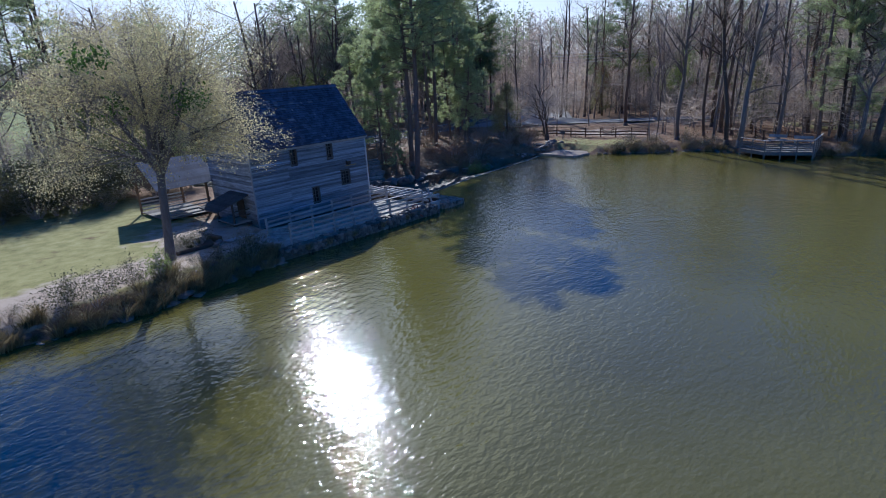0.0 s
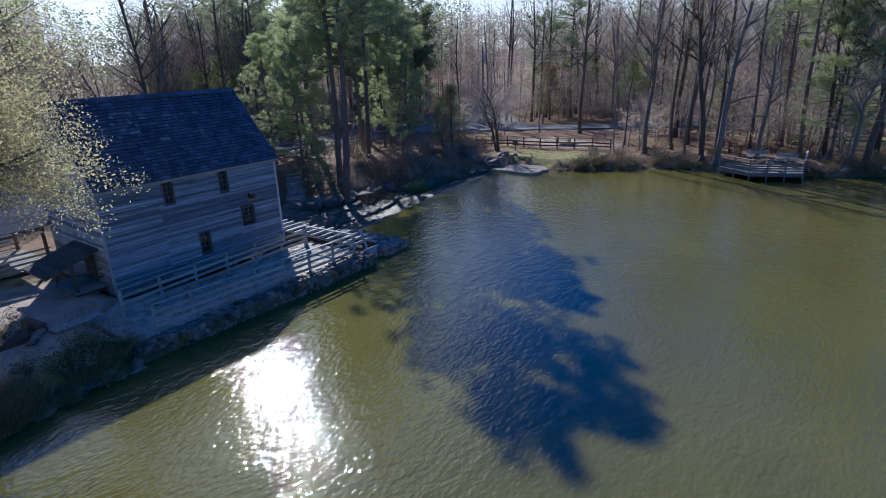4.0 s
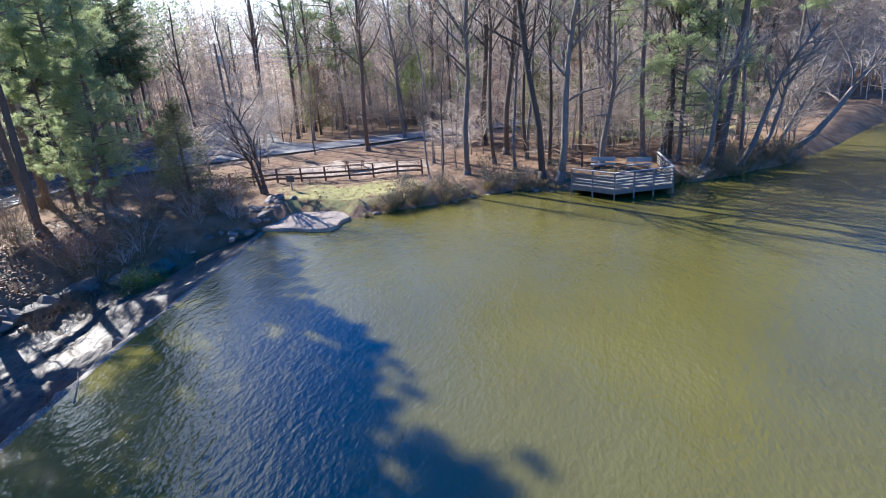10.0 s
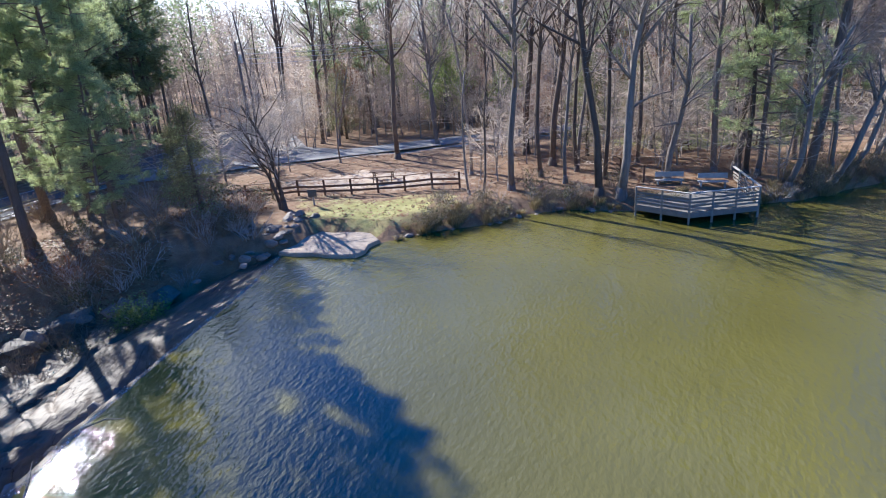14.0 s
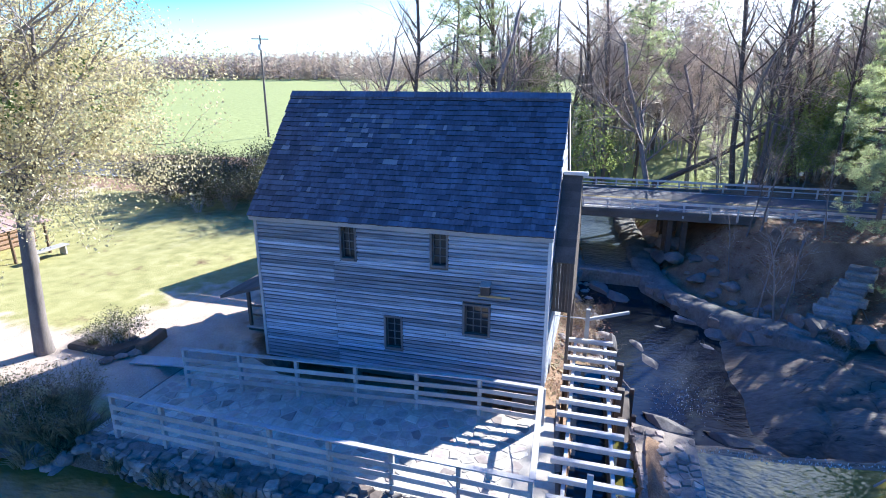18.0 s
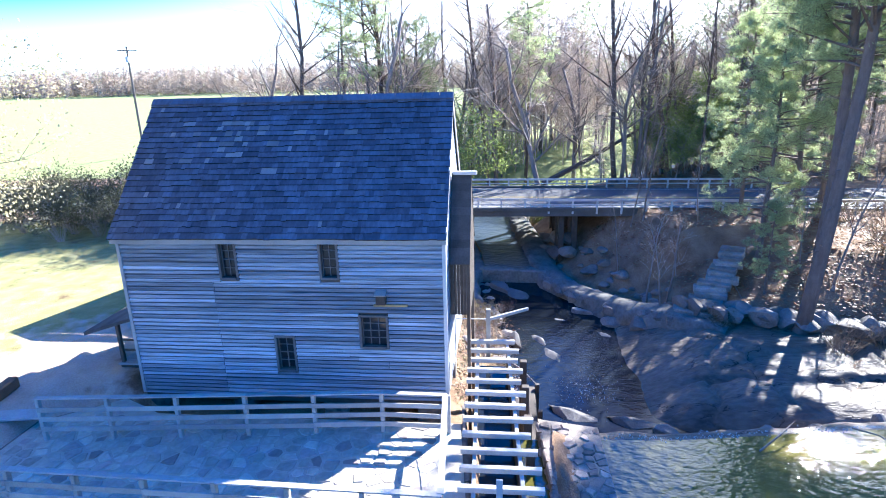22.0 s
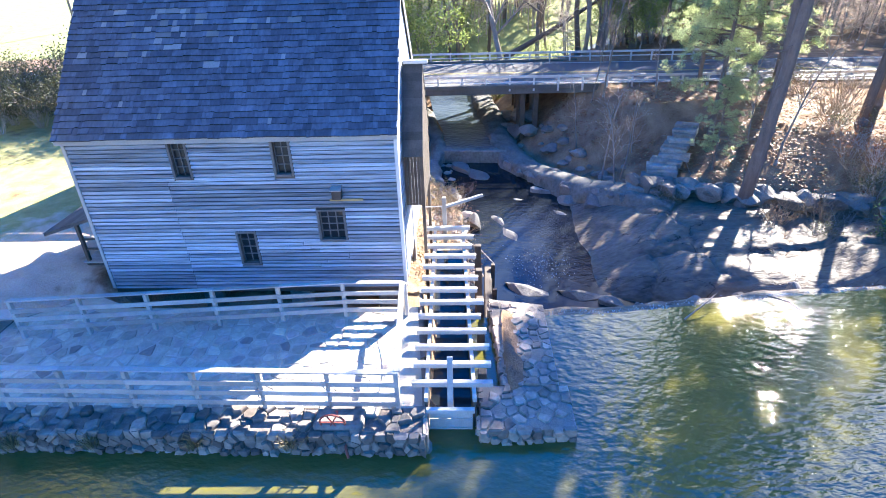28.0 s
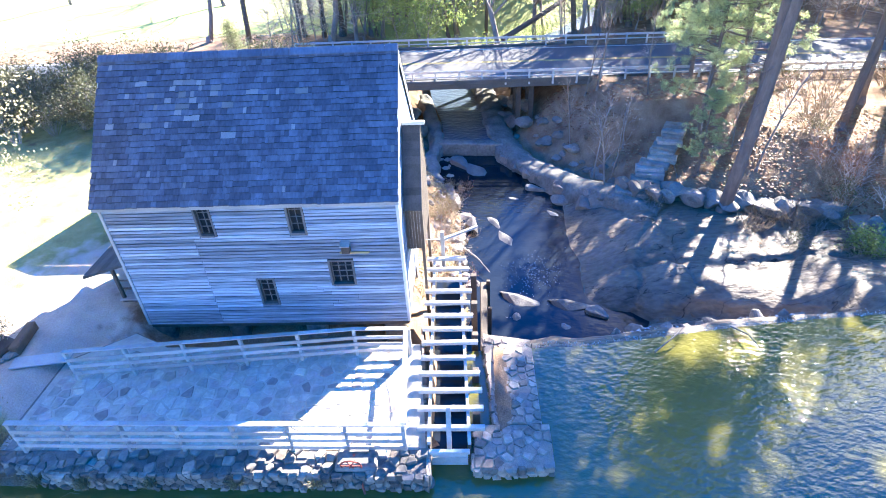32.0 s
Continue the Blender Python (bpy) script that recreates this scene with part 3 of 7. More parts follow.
def build_ground():
    xs, ys = spaced(-42, 40, 0.62, 1500), spaced(-46, 62, 0.66, 1500)
    X, Y = np.meshgrid(xs, ys, indexing="ij")
    Z = height(X, Y)
    nx, ny = X.shape
    i, j = np.meshgrid(np.arange(nx - 1), np.arange(ny - 1), indexing="ij")
    a = (i * ny + j).ravel()
    faces = np.stack([a, a + ny, a + ny + 1, a + 1], 1)
    me = bpy.data.meshes.new("ground")
    me.from_pydata(np.stack([X.ravel(), Y.ravel(), Z.ravel()], 1).tolist(), [], faces.tolist())
    me.materials.append(M["ground"])
    x, y = X.ravel(), Y.ravel()
    n = bumps(x, y, 0.8, 3.0) * 0.25
    grass = np.clip((-9.8 - y) / 2, 0, 1) * np.clip((y + 60) / 8, 0, 1) * np.clip((x + 22) / 3, 0, 1) * np.clip((6.3 - x) / 1.2, 0, 1)
    green = np.exp(-(((x - 1.5) / 6.5) ** 2 + ((y - 30.5) / 3.4) ** 2)) + np.exp(-(((x - 23) / 9) ** 2 + ((y - 51) / 4.5) ** 2)) * 1.2
    grass = np.maximum(grass, np.clip(green, 0, 1)) * 0.8 + n
    path = np.exp(-((x - 2.6 + 0.10 * (y + 14)) / 2.3) ** 2) * ((y < -9) & (y > -40))
    door = np.exp(-(((x + 1.0) / 5) ** 2 + ((y + 12.5) / 3.2) ** 2))
    park = np.exp(-(((x + 1.0) / 8) ** 2 + ((y - 38.0) / 3.6) ** 2)) * 0.85
    lane = np.exp(-((y - 48.5 - 0.55 * (x + 6)) / 2.0) ** 2) * ((x > -18) & (x < 30)) * 1.1
    lot = np.exp(-(((x + 16) / 6) ** 2 + ((y + 42) / 6) ** 2)) * 1.1
    dirt = np.maximum.reduce([path * 1.05, door * 1.05, park, lane, lot]) + n * 0.6
    field = field_mask(x, y)
    sd = pond_distance(x, y)
    wet = np.clip(sd / 0.8, 0, 1)
    for name, vals in (("grass", np.clip(grass, 0, 1) * wet), ("dirt", np.clip(dirt, 0, 1) * wet), ("field", field)):
        at = me.attributes.new(name, "FLOAT", "POINT")
        at.data.foreach_set("value", vals.astype(np.float32))
    me.shade_smooth()
    me.update()
    return tagged(new("ground", me), "ground of leaf litter, dirt and thin spring grass", "ground", kind="structure")


build_ground()


def sheet(name, xs, ys, zf, mat, keep=None, smooth=True):
    """A height sheet over a grid, with the faces outside keep left out."""
    g = Geo()
    n = len(ys)
    X, Y = np.meshgrid(xs, ys, indexing="ij")
    Z = zf(X, Y)
    g.v = np.stack([X.ravel(), Y.ravel(), Z.ravel()], 1).tolist()
    k = np.ones(X.shape, bool) if keep is None else keep(X, Y)
    for i in range(len(xs) - 1):
        for j in range(n - 1):
            if k[i, j] and k[i + 1, j] and k[i, j + 1] and k[i + 1, j + 1]:
                a = i * n + j
                g.f.append((a, a + n, a + n + 1, a + 1))
    return g


# pond water: one level sheet from the weir's crest outward, reaching under the banks
pond_poly = [(1.02, 4.0), (0.92, 6.0), (0.62, 8.0), (0.22, 10.5), (-0.18, 13.5), (-0.48, 17.0), (-0.78, 21.0), (-1.38, 24.6), (-1.5, 27.0), (4, 31), (9, 35), (16, 37), (30, 44), (48, 68), (80, 92),
             (150, 105), (185, 20), (130, -75), (20, -70), (3, -40), (3, -9), (3, 0.9), (1.2, 0.9)]
g = Geo()
g.add([(x, y, 0.0) for x, y in pond_poly], [tuple(range(len(pond_poly)))])
tagged(part("pond_water", g, M["pond"]), "murky olive mill pond with small ripples", "water", kind="structure")

# creek pools below the dam
g = Geo()
pool = [(-21.2, 0.0), (-16, -0.6), (-9, -0.6), (-0.3, 0.8), (-0.3, 4.2), (-0.9, 8.2), (-4.0, 9.8), (-8.0, 9.6), (-13.5, 9.4), (-18.5, 7.4), (-21.0, 4.4)]
g.add([(x, y, -3.5) for x, y in pool], [tuple(range(len(pool)))])
tagged(part("creek_pool", g, M["creek"]), "dark pool of the creek below the dam", "water", kind="structure")
g = Geo()
run = [(-22.0, 4.3), (-26, 4.4), (-30, 3.4), (-35, 2.4), (-41, 7.5), (-49, 16), (-70, 27), (-70, 23), (-51, 12.2), (-43, 3.6), (-36.5, -1.6), (-30.5, -0.9), (-26, 0.0), (-22.2, 0.4)]
g.add([(x, y, -2.78) for x, y in run], [tuple(range(len(run)))])
tagged(part("creek_run", g, M["riffle"]), "shallow creek running away under the road bridge", "water", kind="structure")


# ---- the bedrock slope below the dam ----
def rock_height(x, y):
    slope, bank = rock_slope(x, y)
    u = np.interp(y, WEIR_Y, WEIR_X) - x
    z = slope + 0.10 * bumps(x, y, 0.4, 1.0) + 0.035 * bumps(x, y, 1.3, 2.0) + 0.012 * bumps(x, y, 4.3, 0.5)
    # long curved joints run along the rock, each with a low step
    back = ease((y - 8) / 3)
    for at, sway, tall in ((4.9, 0.9, -0.16), (6.3, 0.8, 0.20), (7.3, 0.5, -0.22), (8.4, 0.7, 0.24), (9.6, 0.5, -0.15)):
        line = u - at - sway * np.sin(y * 0.36 + at * 1.7) - 0.25 * np.sin(y * 1.3 + at * 2) - 0.09 * np.sin(y * 4.7 + at)
        z = z + 0.5 * tall * (np.tanh(line * 9) + 1) * back - 0.20 * np.exp(-(line / 0.10) ** 2) * (0.3 + 0.7 * np.sin(y * 0.7 + at) ** 2) * back
    for at, lean in ((9.4, 0.5), (12.2, -0.3), (14.6, 0.65), (17.8, -0.45), (20.8, 0.4)):
        line = y - at - lean * (u - 6) - 0.4 * np.sin(u * 0.9 + at) - 0.12 * np.sin(u * 3.3)
        z = z - 0.16 * np.exp(-(line / 0.10) ** 2) * ease((u - 3.5) / 1.5)
    # broken steps in the cleft below the crest
    broken = np.exp(-((u - 1.9) / 1.2) ** 2) * (1 - ease((y - 15) / 3))
    z = z + broken * (0.22 * np.sign(np.sin(x * 2.9 + 1.1 * np.sin(y * 1.3))) * np.abs(np.sin(y * 2.2 + x)) + 0.1 * bumps(x, y, 2.4, 3.0))
    crest = np.clip(u / 0.7, 0, 1)
    z = z * crest + (-0.03 + 0.05 * bumps(x, y, 2.6, 1.0)) * (1 - crest)
    z = z - np.clip(-u - 0.05, 0, 1) * 0.4
    return z - np.clip(bank - 0.2, 0, 3) * 0.5


def rock_keep(x, y):
    u = np.interp(y, WEIR_Y, WEIR_X) - x
    slope, bank = rock_slope(x, y)
    return (u > -0.5) & (bank < 1.3) & (slope > -4.35)


g = sheet("bedrock", np.arange(-15.5, 1.6, 0.11), np.arange(4.1, 26, 0.12), rock_height, M["rock"], rock_keep)
tagged(part("bedrock_slope", g, M["rock"], smooth=True), "broad dome of brown jointed bedrock, wet below the dam crest", "rock", kind="structure")


def boulder_mesh(name, seed, mat, flat=0.6, cut=6, deep=0.55):
    """A broken stone: a rounded block pushed about by noise and cut flat on a few sides."""
    bm = bmesh.new()
    bmesh.ops.create_icosphere(bm, subdivisions=2, radius=1.0)
    rng = random.Random(seed)
    cuts = [(Vector((rng.uniform(-1, 1), rng.uniform(-1, 1), rng.uniform(-0.4, 1))).normalized(), rng.uniform(deep, deep + 0.3)) for _ in range(cut)]
    for v in bm.verts:
        for nrm, d in cuts:
            k = v.co.dot(nrm)
            if k > d:
                v.co -= nrm * (k - d)
        v.co *= 1 + 0.16 * noise.noise(v.co * 1.7 + Vector((seed, 0, 0)))
        v.co.z *= flat
    me = bpy.data.meshes.new(name)
    bm.to_mesh(me)
    bm.free()
    me.materials.append(mat)
    return me


BOULDERS = [boulder_mesh("boulder", s, M["loose_rock"], f) for s, f in ((1, 0.6), (2, 0.5), (3, 0.7), (4, 0.45), (5, 0.6), (6, 0.35))]
_b = random.Random(5)


def boulder(x, y, r, z=None, label="brown loose boulder lying by the creek", flat=1.0, group="creek boulders"):
    ob = new("boulder", BOULDERS[_b.randrange(len(BOULDERS))])
    zz = float(height(x, y)) if z is None else z
    ob.location = (x, y, zz + r * 0.18)
    ob.rotation_euler = (0, 0, _b.uniform(0, 6.28))
    ob.scale = (r * _b.uniform(0.8, 1.35), r * _b.uniform(0.7, 1.1), r * _b.uniform(0.7, 1.1) * flat)
    return tagged(ob, label, "boulder", group)


# ---- the mill: front wall in the plane x = 0, gables at y = 0 and y = -9.3 ----
MW0, MW1, MD = -9.25, -0.05, -5.9          # the walls' two ends along y, and the back wall
EAVE, RIDGE_X, RIDGE_Z, SILL = 5.22, -2.94, 8.88, 0.42
SLOPE = (RIDGE_Z - 5.35) / (0.25 - RIDGE_X)
mill = thing("mill", "two-storey weathered clapboard water mill with steep shingle roof", "mill")
WINDOWS = [(-6.30, 4.12, 0.42, 1.0), (-3.42, 4.15, 0.42, 1.0), (-4.93, 1.32, 0.48, 0.98), (-2.42, 2.10, 0.70, 0.88)]   # y, z, width, height

# wall shells with the window openings through the front
g = Geo()
ycuts = sorted({MW0, MW1, *[w[0] for w in WINDOWS], *[w[0] + w[2] for w in WINDOWS]})
zcuts = sorted({SILL, EAVE + 0.1, *[w[1] for w in WINDOWS], *[w[1] + w[3] for w in WINDOWS]})
for a, b in zip(ycuts, ycuts[1:]):
    for c, d in zip(zcuts, zcuts[1:]):
        if not any(w[0] < (a + b) / 2 < w[0] + w[2] and w[1] < (c + d) / 2 < w[1] + w[3] for w in WINDOWS):
            g.box((-0.10, (a + b) / 2, (c + d) / 2), (0.12, b - a, d - c))
part("front_wall", g, M["dark_wood"], mill)
g = Geo().box((MD + 0.08, (MW0 + MW1) / 2, (SILL + EAVE) / 2), (0.12, MW1 - MW0, EAVE - SILL))
part("back_wall", g, M["clapboard"], mill)


def gable_x(z):
    """Front and back edge of the gable wall at a height."""
    if z <= EAVE:
        return MD, 0.0
    k = (RIDGE_Z - 0.14 - z) / SLOPE
    return RIDGE_X - k, RIDGE_X + k


for y, name in ((MW0 + 0.10, "gable_wall"), (MW1 - 0.10, "gable_wall")):
    g = Geo()
    pts = [(MD, SILL), (-0.16, SILL), (-0.16, EAVE), (RIDGE_X, RIDGE_Z - 0.2), (MD, EAVE)]
    vs = [(x, y - 0.05, z) for x, z in pts] + [(x, y + 0.05, z) for x, z in pts]
    n = 5
    g.add(vs, [tuple(range(n)), tuple(range(n, 2 * n))[::-1]] + [(i, i + n, (i + 1) % n + n, (i + 1) % n) for i in range(n)])
    part(name, g, M["dark_wood"], mill)
g = Geo().box((MD / 2, (MW0 + MW1) / 2, 3.0), (abs(MD) - 0.4, MW1 - MW0 - 0.4, 0.15))
part("floor_deck", g, M["dark_wood"], mill)

# clapboards: one board at a time, lapped, with a butt joint here and there
rng = random.Random(11)
EXPO = 0.123
row = 0
z = SILL
while z < EAVE - 0.02:
    spans = [(MW0 - 0.02, MW1 + 0.02)]
    for wy, wz, ww, wh in WINDOWS:
        if z + EXPO > wz - 0.05 and z < wz + wh + 0.05:
            nxt = []
            for a, b in spans:
                if wy - 0.07 > a and wy + ww + 0.07 < b:
                    nxt += [(a, wy - 0.07), (wy + ww + 0.07, b)]
                else:
                    nxt.append((a, b))
            spans = nxt
    for a, b in spans:
        cuts = [a]
        if a < -6.6 < b - 0.3 and z < 4.0:
            cuts.append(-6.6 + (0.01 if row % 2 else -0.01))
        elif b - a > 4:
            cuts.append(a + (b - a) * rng.uniform(0.3, 0.7))
        cuts.append(b)
        for p, q in zip(cuts, cuts[1:]):
            g = Geo()
            tilt = rng.uniform(0.8, 1.3)
            sag = rng.uniform(-0.008, 0.008)
            y0, y1 = p + 0.004, q - 0.004
            t0, t1 = 0.020 * tilt, 0.052 * tilt
            zt, zb = z + EXPO + 0.01, z - 0.002
            lip = z + EXPO - rng.uniform(0.042, 0.056)
            prof = [(-0.038, zb), (t1 - 0.006, zb), (t1, zb + 0.012), (t0, lip), (-0.034, lip + 0.006), (-0.038, zt)]
            vs = [(px, y0, pz + sag) for px, pz in prof] + [(px, y1, pz - sag) for px, pz in prof]
            g.add(vs, [(0, 1, 2, 3, 4, 5), (11, 10, 9, 8, 7, 6)] + [(i, 6 + i, 7 + i, 1 + i) for i in range(5)])
            part("clapboard", g, M["clapboard"], mill)
    z += EXPO
    row += 1
for side, yy in ((-1, MW0), (1, MW1)):
    z = SILL
    while z < RIDGE_Z - 0.35:
        xa, xb = gable_x(z + EXPO)
        if xb - xa > 0.2:
            g = Geo()
            y1, y2 = yy + side * 0.004, yy + side * 0.03
            vs = [(xa, y1 - side * 0.03, z), (xb, y1 - side * 0.03, z), (xb, y1 - side * 0.03, z + EXPO), (xa, y1 - side * 0.03, z + EXPO),
                  (xa, y2, z), (xb, y2, z), (xb, y1, z + EXPO + 0.01), (xa, y1, z + EXPO + 0.01)]
            fs = [(0, 1, 5, 4), (4, 5, 6, 7), (0, 4, 7, 3), (1, 2, 6, 5), (3, 7, 6, 2)]
            g.add(vs, fs if side < 0 else [f[::-1] for f in fs])
            part("clapboard", g, M["clapboard"], mill)
        z += EXPO
for yy, s in ((MW1 + 0.01, 1), (MW0 - 0.01, -1)):
    part("corner_board", Geo().box((0.02, yy, (SILL + EAVE) / 2), (0.09, 0.10, EAVE - SILL), bevel=0.008), M["corner_board"] if s > 0 else M["trim_wood"], mill, "pale corner board")
part("frieze_board", Geo().box((0.06, (MW0 + MW1) / 2, EAVE - 0.03), (0.05, MW1 - MW0 + 0.1, 0.16), bevel=0.006), M["trim_wood"], mill, "pale eave board")
part("sill_beam", Geo().box((-0.10, (MW0 + MW1) / 2, SILL - 0.09), (0.22, MW1 - MW0, 0.18), bevel=0.02), M["dark_wood"], mill)

for k, (wy, wz, ww, wh) in enumerate(WINDOWS):
    win = part("window", Geo().box((-0.13, wy + ww / 2, wz + wh / 2), (0.02, ww - 0.02, wh - 0.02)), M["glass"], mill, "dark small-paned window")
    fr = Geo()
    for c, s in (((0.01, wy - 0.035, wz + wh / 2), (0.08, 0.07, wh + 0.14)), ((0.01, wy + ww + 0.035, wz + wh / 2), (0.08, 0.07, wh + 0.14)),
                 ((0.01, wy + ww / 2, wz + wh + 0.035), (0.08, ww, 0.07)), ((0.025, wy + ww / 2, wz - 0.035), (0.12, ww, 0.07))):
        fr.box(c, s, bevel=0.006)
    part("window_frame", fr, M["window_trim"], win)
    cols, rows_ = (3, 4) if k == 3 else (2, 4)
    for c in range(1, cols):
        part("glazing_bar", Geo().box((-0.10, wy + ww * c / cols, wz + wh / 2), (0.035, 0.028, wh)), M["window_trim"], win)
    for r in range(1, rows_):
        part("glazing_bar", Geo().box((-0.10, wy + ww / 2, wz + wh * r / rows_), (0.03, ww, 0.028)), M["window_trim"], win)
    for yy in (wy + 0.012, wy + ww - 0.012):
        part("glazing_bar", Geo().box((-0.10, yy, wz + wh / 2), (0.045, 0.03, wh)), M["window_trim"], win)

# chute box, with a yellow board below it
chute = part("chute_box", Geo().box((0.13, -1.79, 3.58), (0.24, 0.26, 0.30), bevel=0.01), M["dark_wood"], mill, "small dark wooden chute box on the wall")
part("chute_lid", Geo().box((0.15, -1.79, 3.75), (0.30, 0.32, 0.03), Euler((0, 0.25, 0)).to_matrix(), 0.005), M["trim_wood"], chute)
part("ledge_board", Geo().box((0.06, -1.55, 3.36), (0.07, 0.95, 0.06), bevel=0.006), material("yellow_new_board", (0.50, 0.36, 0.15), (0.36, 0.25, 0.10), 0.8), mill, "short yellowish replacement board")
for p in ((-0.4, -8.9), (-0.4, -6.2), (-0.4, -3.4), (-0.4, -0.6), (-5.4, -8.9), (-5.4, -0.6)):
    part("foundation_pier", Geo().box((p[0], p[1], -1.9), (0.7, 0.7, 4.3), bevel=0.06), M["wallstone"], mill)

# roof: decks, shingles, ridge boards, rake boards
RY0, RY1 = -9.36, 0.06
slope_len = math.hypot(0.25 - RIDGE_X, RIDGE_Z - 5.35)
dn = Vector((0.25 - RIDGE_X, 0, -(RIDGE_Z - 5.35))) / slope_len
up = Vector((-dn.z, 0, dn.x))
roof = part("roof", Geo().box((0, 0, 0), (0.01, 0.01, 0.01)), M["dark_wood"], mill)
g = Geo()
for d2, u2 in ((dn, up), (Vector((-dn.x, 0, dn.z)), Vector((-up.x, 0, up.z)))):
    a = Vector((RIDGE_X, 0, RIDGE_Z - 0.05))
    b = a + d2 * slope_len
    vs = []
    for y in (RY0 + 0.03, RY1 - 0.03):
        vs += [(a.x, y, a.z), (b.x, y, b.z), (b.x - u2.x * 0.1, y, b.z - u2.z * 0.1), (a.x - u2.x * 0.1, y, a.z - u2.z * 0.1)]
    g.add(vs, [(0, 1, 5, 4), (3, 7, 6, 2), (1, 2, 6, 5), (0, 3, 2, 1), (4, 5, 6, 7)])
roof.data = g.mesh("roof", M["dark_wood"])
roof["label"] = "steep gable roof of dark wood shingles"
COURSES = 25
step = slope_len / COURSES
rng = random.Random(23)
rest = Geo()


def shingle_into(g, d2, u2, s0, s1, y0, y1, lift):
    a = Vector((RIDGE_X, 0, RIDGE_Z - 0.05))
    p0, p1 = a + d2 * s0 + u2 * 0.008, a + d2 * s1 + u2 * (0.026 + lift)
    q1 = a + d2 * s1 + u2 * 0.002
    vs = [(p0.x, y0, p0.z), (p0.x, y1, p0.z), (p1.x, y1, p1.z), (p1.x, y0, p1.z), (q1.x, y0, q1.z), (q1.x, y1, q1.z)]
    g.add(vs, [(0, 3, 2, 1), (3, 4, 5, 2), (0, 4, 3), (1, 2, 5)])


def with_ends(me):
    """Gives every shingle of the mesh a dark end: end grain plus painted gap shade."""
    me.materials.append(M["shingle_end_shade"])
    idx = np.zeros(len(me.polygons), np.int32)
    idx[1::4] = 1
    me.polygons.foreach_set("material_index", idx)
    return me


SHINGLES = 0
for c in range(COURSES):
    y = RY0 + rng.uniform(-0.2, 0)
    while y < RY1:
        w = rng.choice((rng.uniform(0.09, 0.18), rng.uniform(0.18, 0.5)))
        y0, y1 = max(RY0, y), min(RY1, y + w - 0.004)
        if y1 - y0 > 0.05:
            jig = rng.uniform(-0.012, 0.022)
            s0, s1 = step * c - 0.03, step * (c + 1) + 0.03 + jig
            pale = 3 < c < 12 and abs(y0 + 6.6 + 0.16 * (c - 7)) < 0.8 and rng.random() < 0.36 or rng.random() < 0.014
            if pale or c >= COURSES - 7 and SHINGLES < 265:
                g = Geo()
                shingle_into(g, dn, up, s0, s1, y0, y1, rng.uniform(0.014, 0.034))
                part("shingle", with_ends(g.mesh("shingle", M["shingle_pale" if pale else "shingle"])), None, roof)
                SHINGLES += 1
            else:
                shingle_into(rest, dn, up, s0, s1, y0, y1, rng.uniform(0.014, 0.034))
        y += w
d2, u2 = Vector((-dn.x, 0, dn.z)), Vector((-up.x, 0, up.z))
for c in range(COURSES):
    y = RY0
    while y < RY1 - 0.1:
        w = rng.uniform(0.4, 0.8)
        shingle_into(rest, d2, u2, step * c - 0.03, step * (c + 1) + 0.03, y, min(RY1, y + w - 0.008), 0.01)
        y += w
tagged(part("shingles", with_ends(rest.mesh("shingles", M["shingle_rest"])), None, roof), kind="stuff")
y = RY0
while y < RY1:
    w = rng.uniform(0.5, 0.9)
    part("ridge_shingle", Geo().box((RIDGE_X + 0.07, (y + min(y + w, RY1)) / 2, RIDGE_Z - 0.03), (0.26, min(w, RY1 - y) - 0.01, 0.03), Euler((0, 0.75, 0)).to_matrix(), 0.004), M["shingle"], roof)
    y += w
for yy in (RY1 - 0.03, RY0 + 0.03):
    for d3 in (dn, Vector((-dn.x, 0, dn.z))):
        a = Vector((RIDGE_X, yy, RIDGE_Z - 0.18))
        part("rake_board", Geo().beam(a, a + d3 * (slope_len - 0.05), 0.03, 0.20, 0.004), M["corner_board"], roof, "pale rake board")
part("fascia_board", Geo().box((0.215, (RY0 + RY1) / 2, 5.22), (0.03, RY1 - RY0 - 0.02, 0.15), bevel=0.004), M["trim_wood"], roof, "pale fascia board at the eave")

# small porch on the near part of the left gable
porch = thing("side_porch", "small shingled porch over a wooden platform beside the mill", "porch", at=(-1.6, -10.4, 0.8))
pg = Geo()
pg.add([(-0.75, -11.55, 1.95), (-3.2, -11.55, 1.95), (-3.2, -9.30, 2.65), (-0.75, -9.30, 2.65), (-0.75, -11.55, 1.87), (-3.2, -11.55, 1.87), (-3.2, -9.30, 2.57), (-0.75, -9.30, 2.57)],
       [(0, 3, 2, 1), (4, 5, 6, 7), (0, 1, 5, 4), (0, 4, 7, 3), (1, 2, 6, 5)])
lay(part("porch_roof", pg, M["porch_shingle"], smooth=False), porch)
for c in range(7):
    t = (c + 0.5) / 7
    lay(part("shingle_course", Geo().box((-1.975, -11.55 + 2.25 * t, 1.965 + 0.70 * t), (2.46, 0.36, 0.02), Euler((0.26, 0, 0)).to_matrix(), 0.004), M["porch_shingle"]), porch)
for x, y in ((-0.85, -10.45), (-3.1, -10.45)):
    lay(part("post", Geo().beam((x, y, 0.5), (x, y, 2.22), 0.11, 0.11, 0.01), M["dark_wood"]), porch)
for i in range(9):
    lay(part("platform_board", Geo().box((-0.85 - i * 0.27, -9.95, 0.92), (0.255, 1.25, 0.05), bevel=0.006), M["trim_wood"]), porch)
for x in (-0.85, -3.0):
    lay(part("platform_joist", Geo().box((x, -9.95, 0.80), (0.1, 1.2, 0.18), bevel=0.01), M["dark_wood"]), porch)
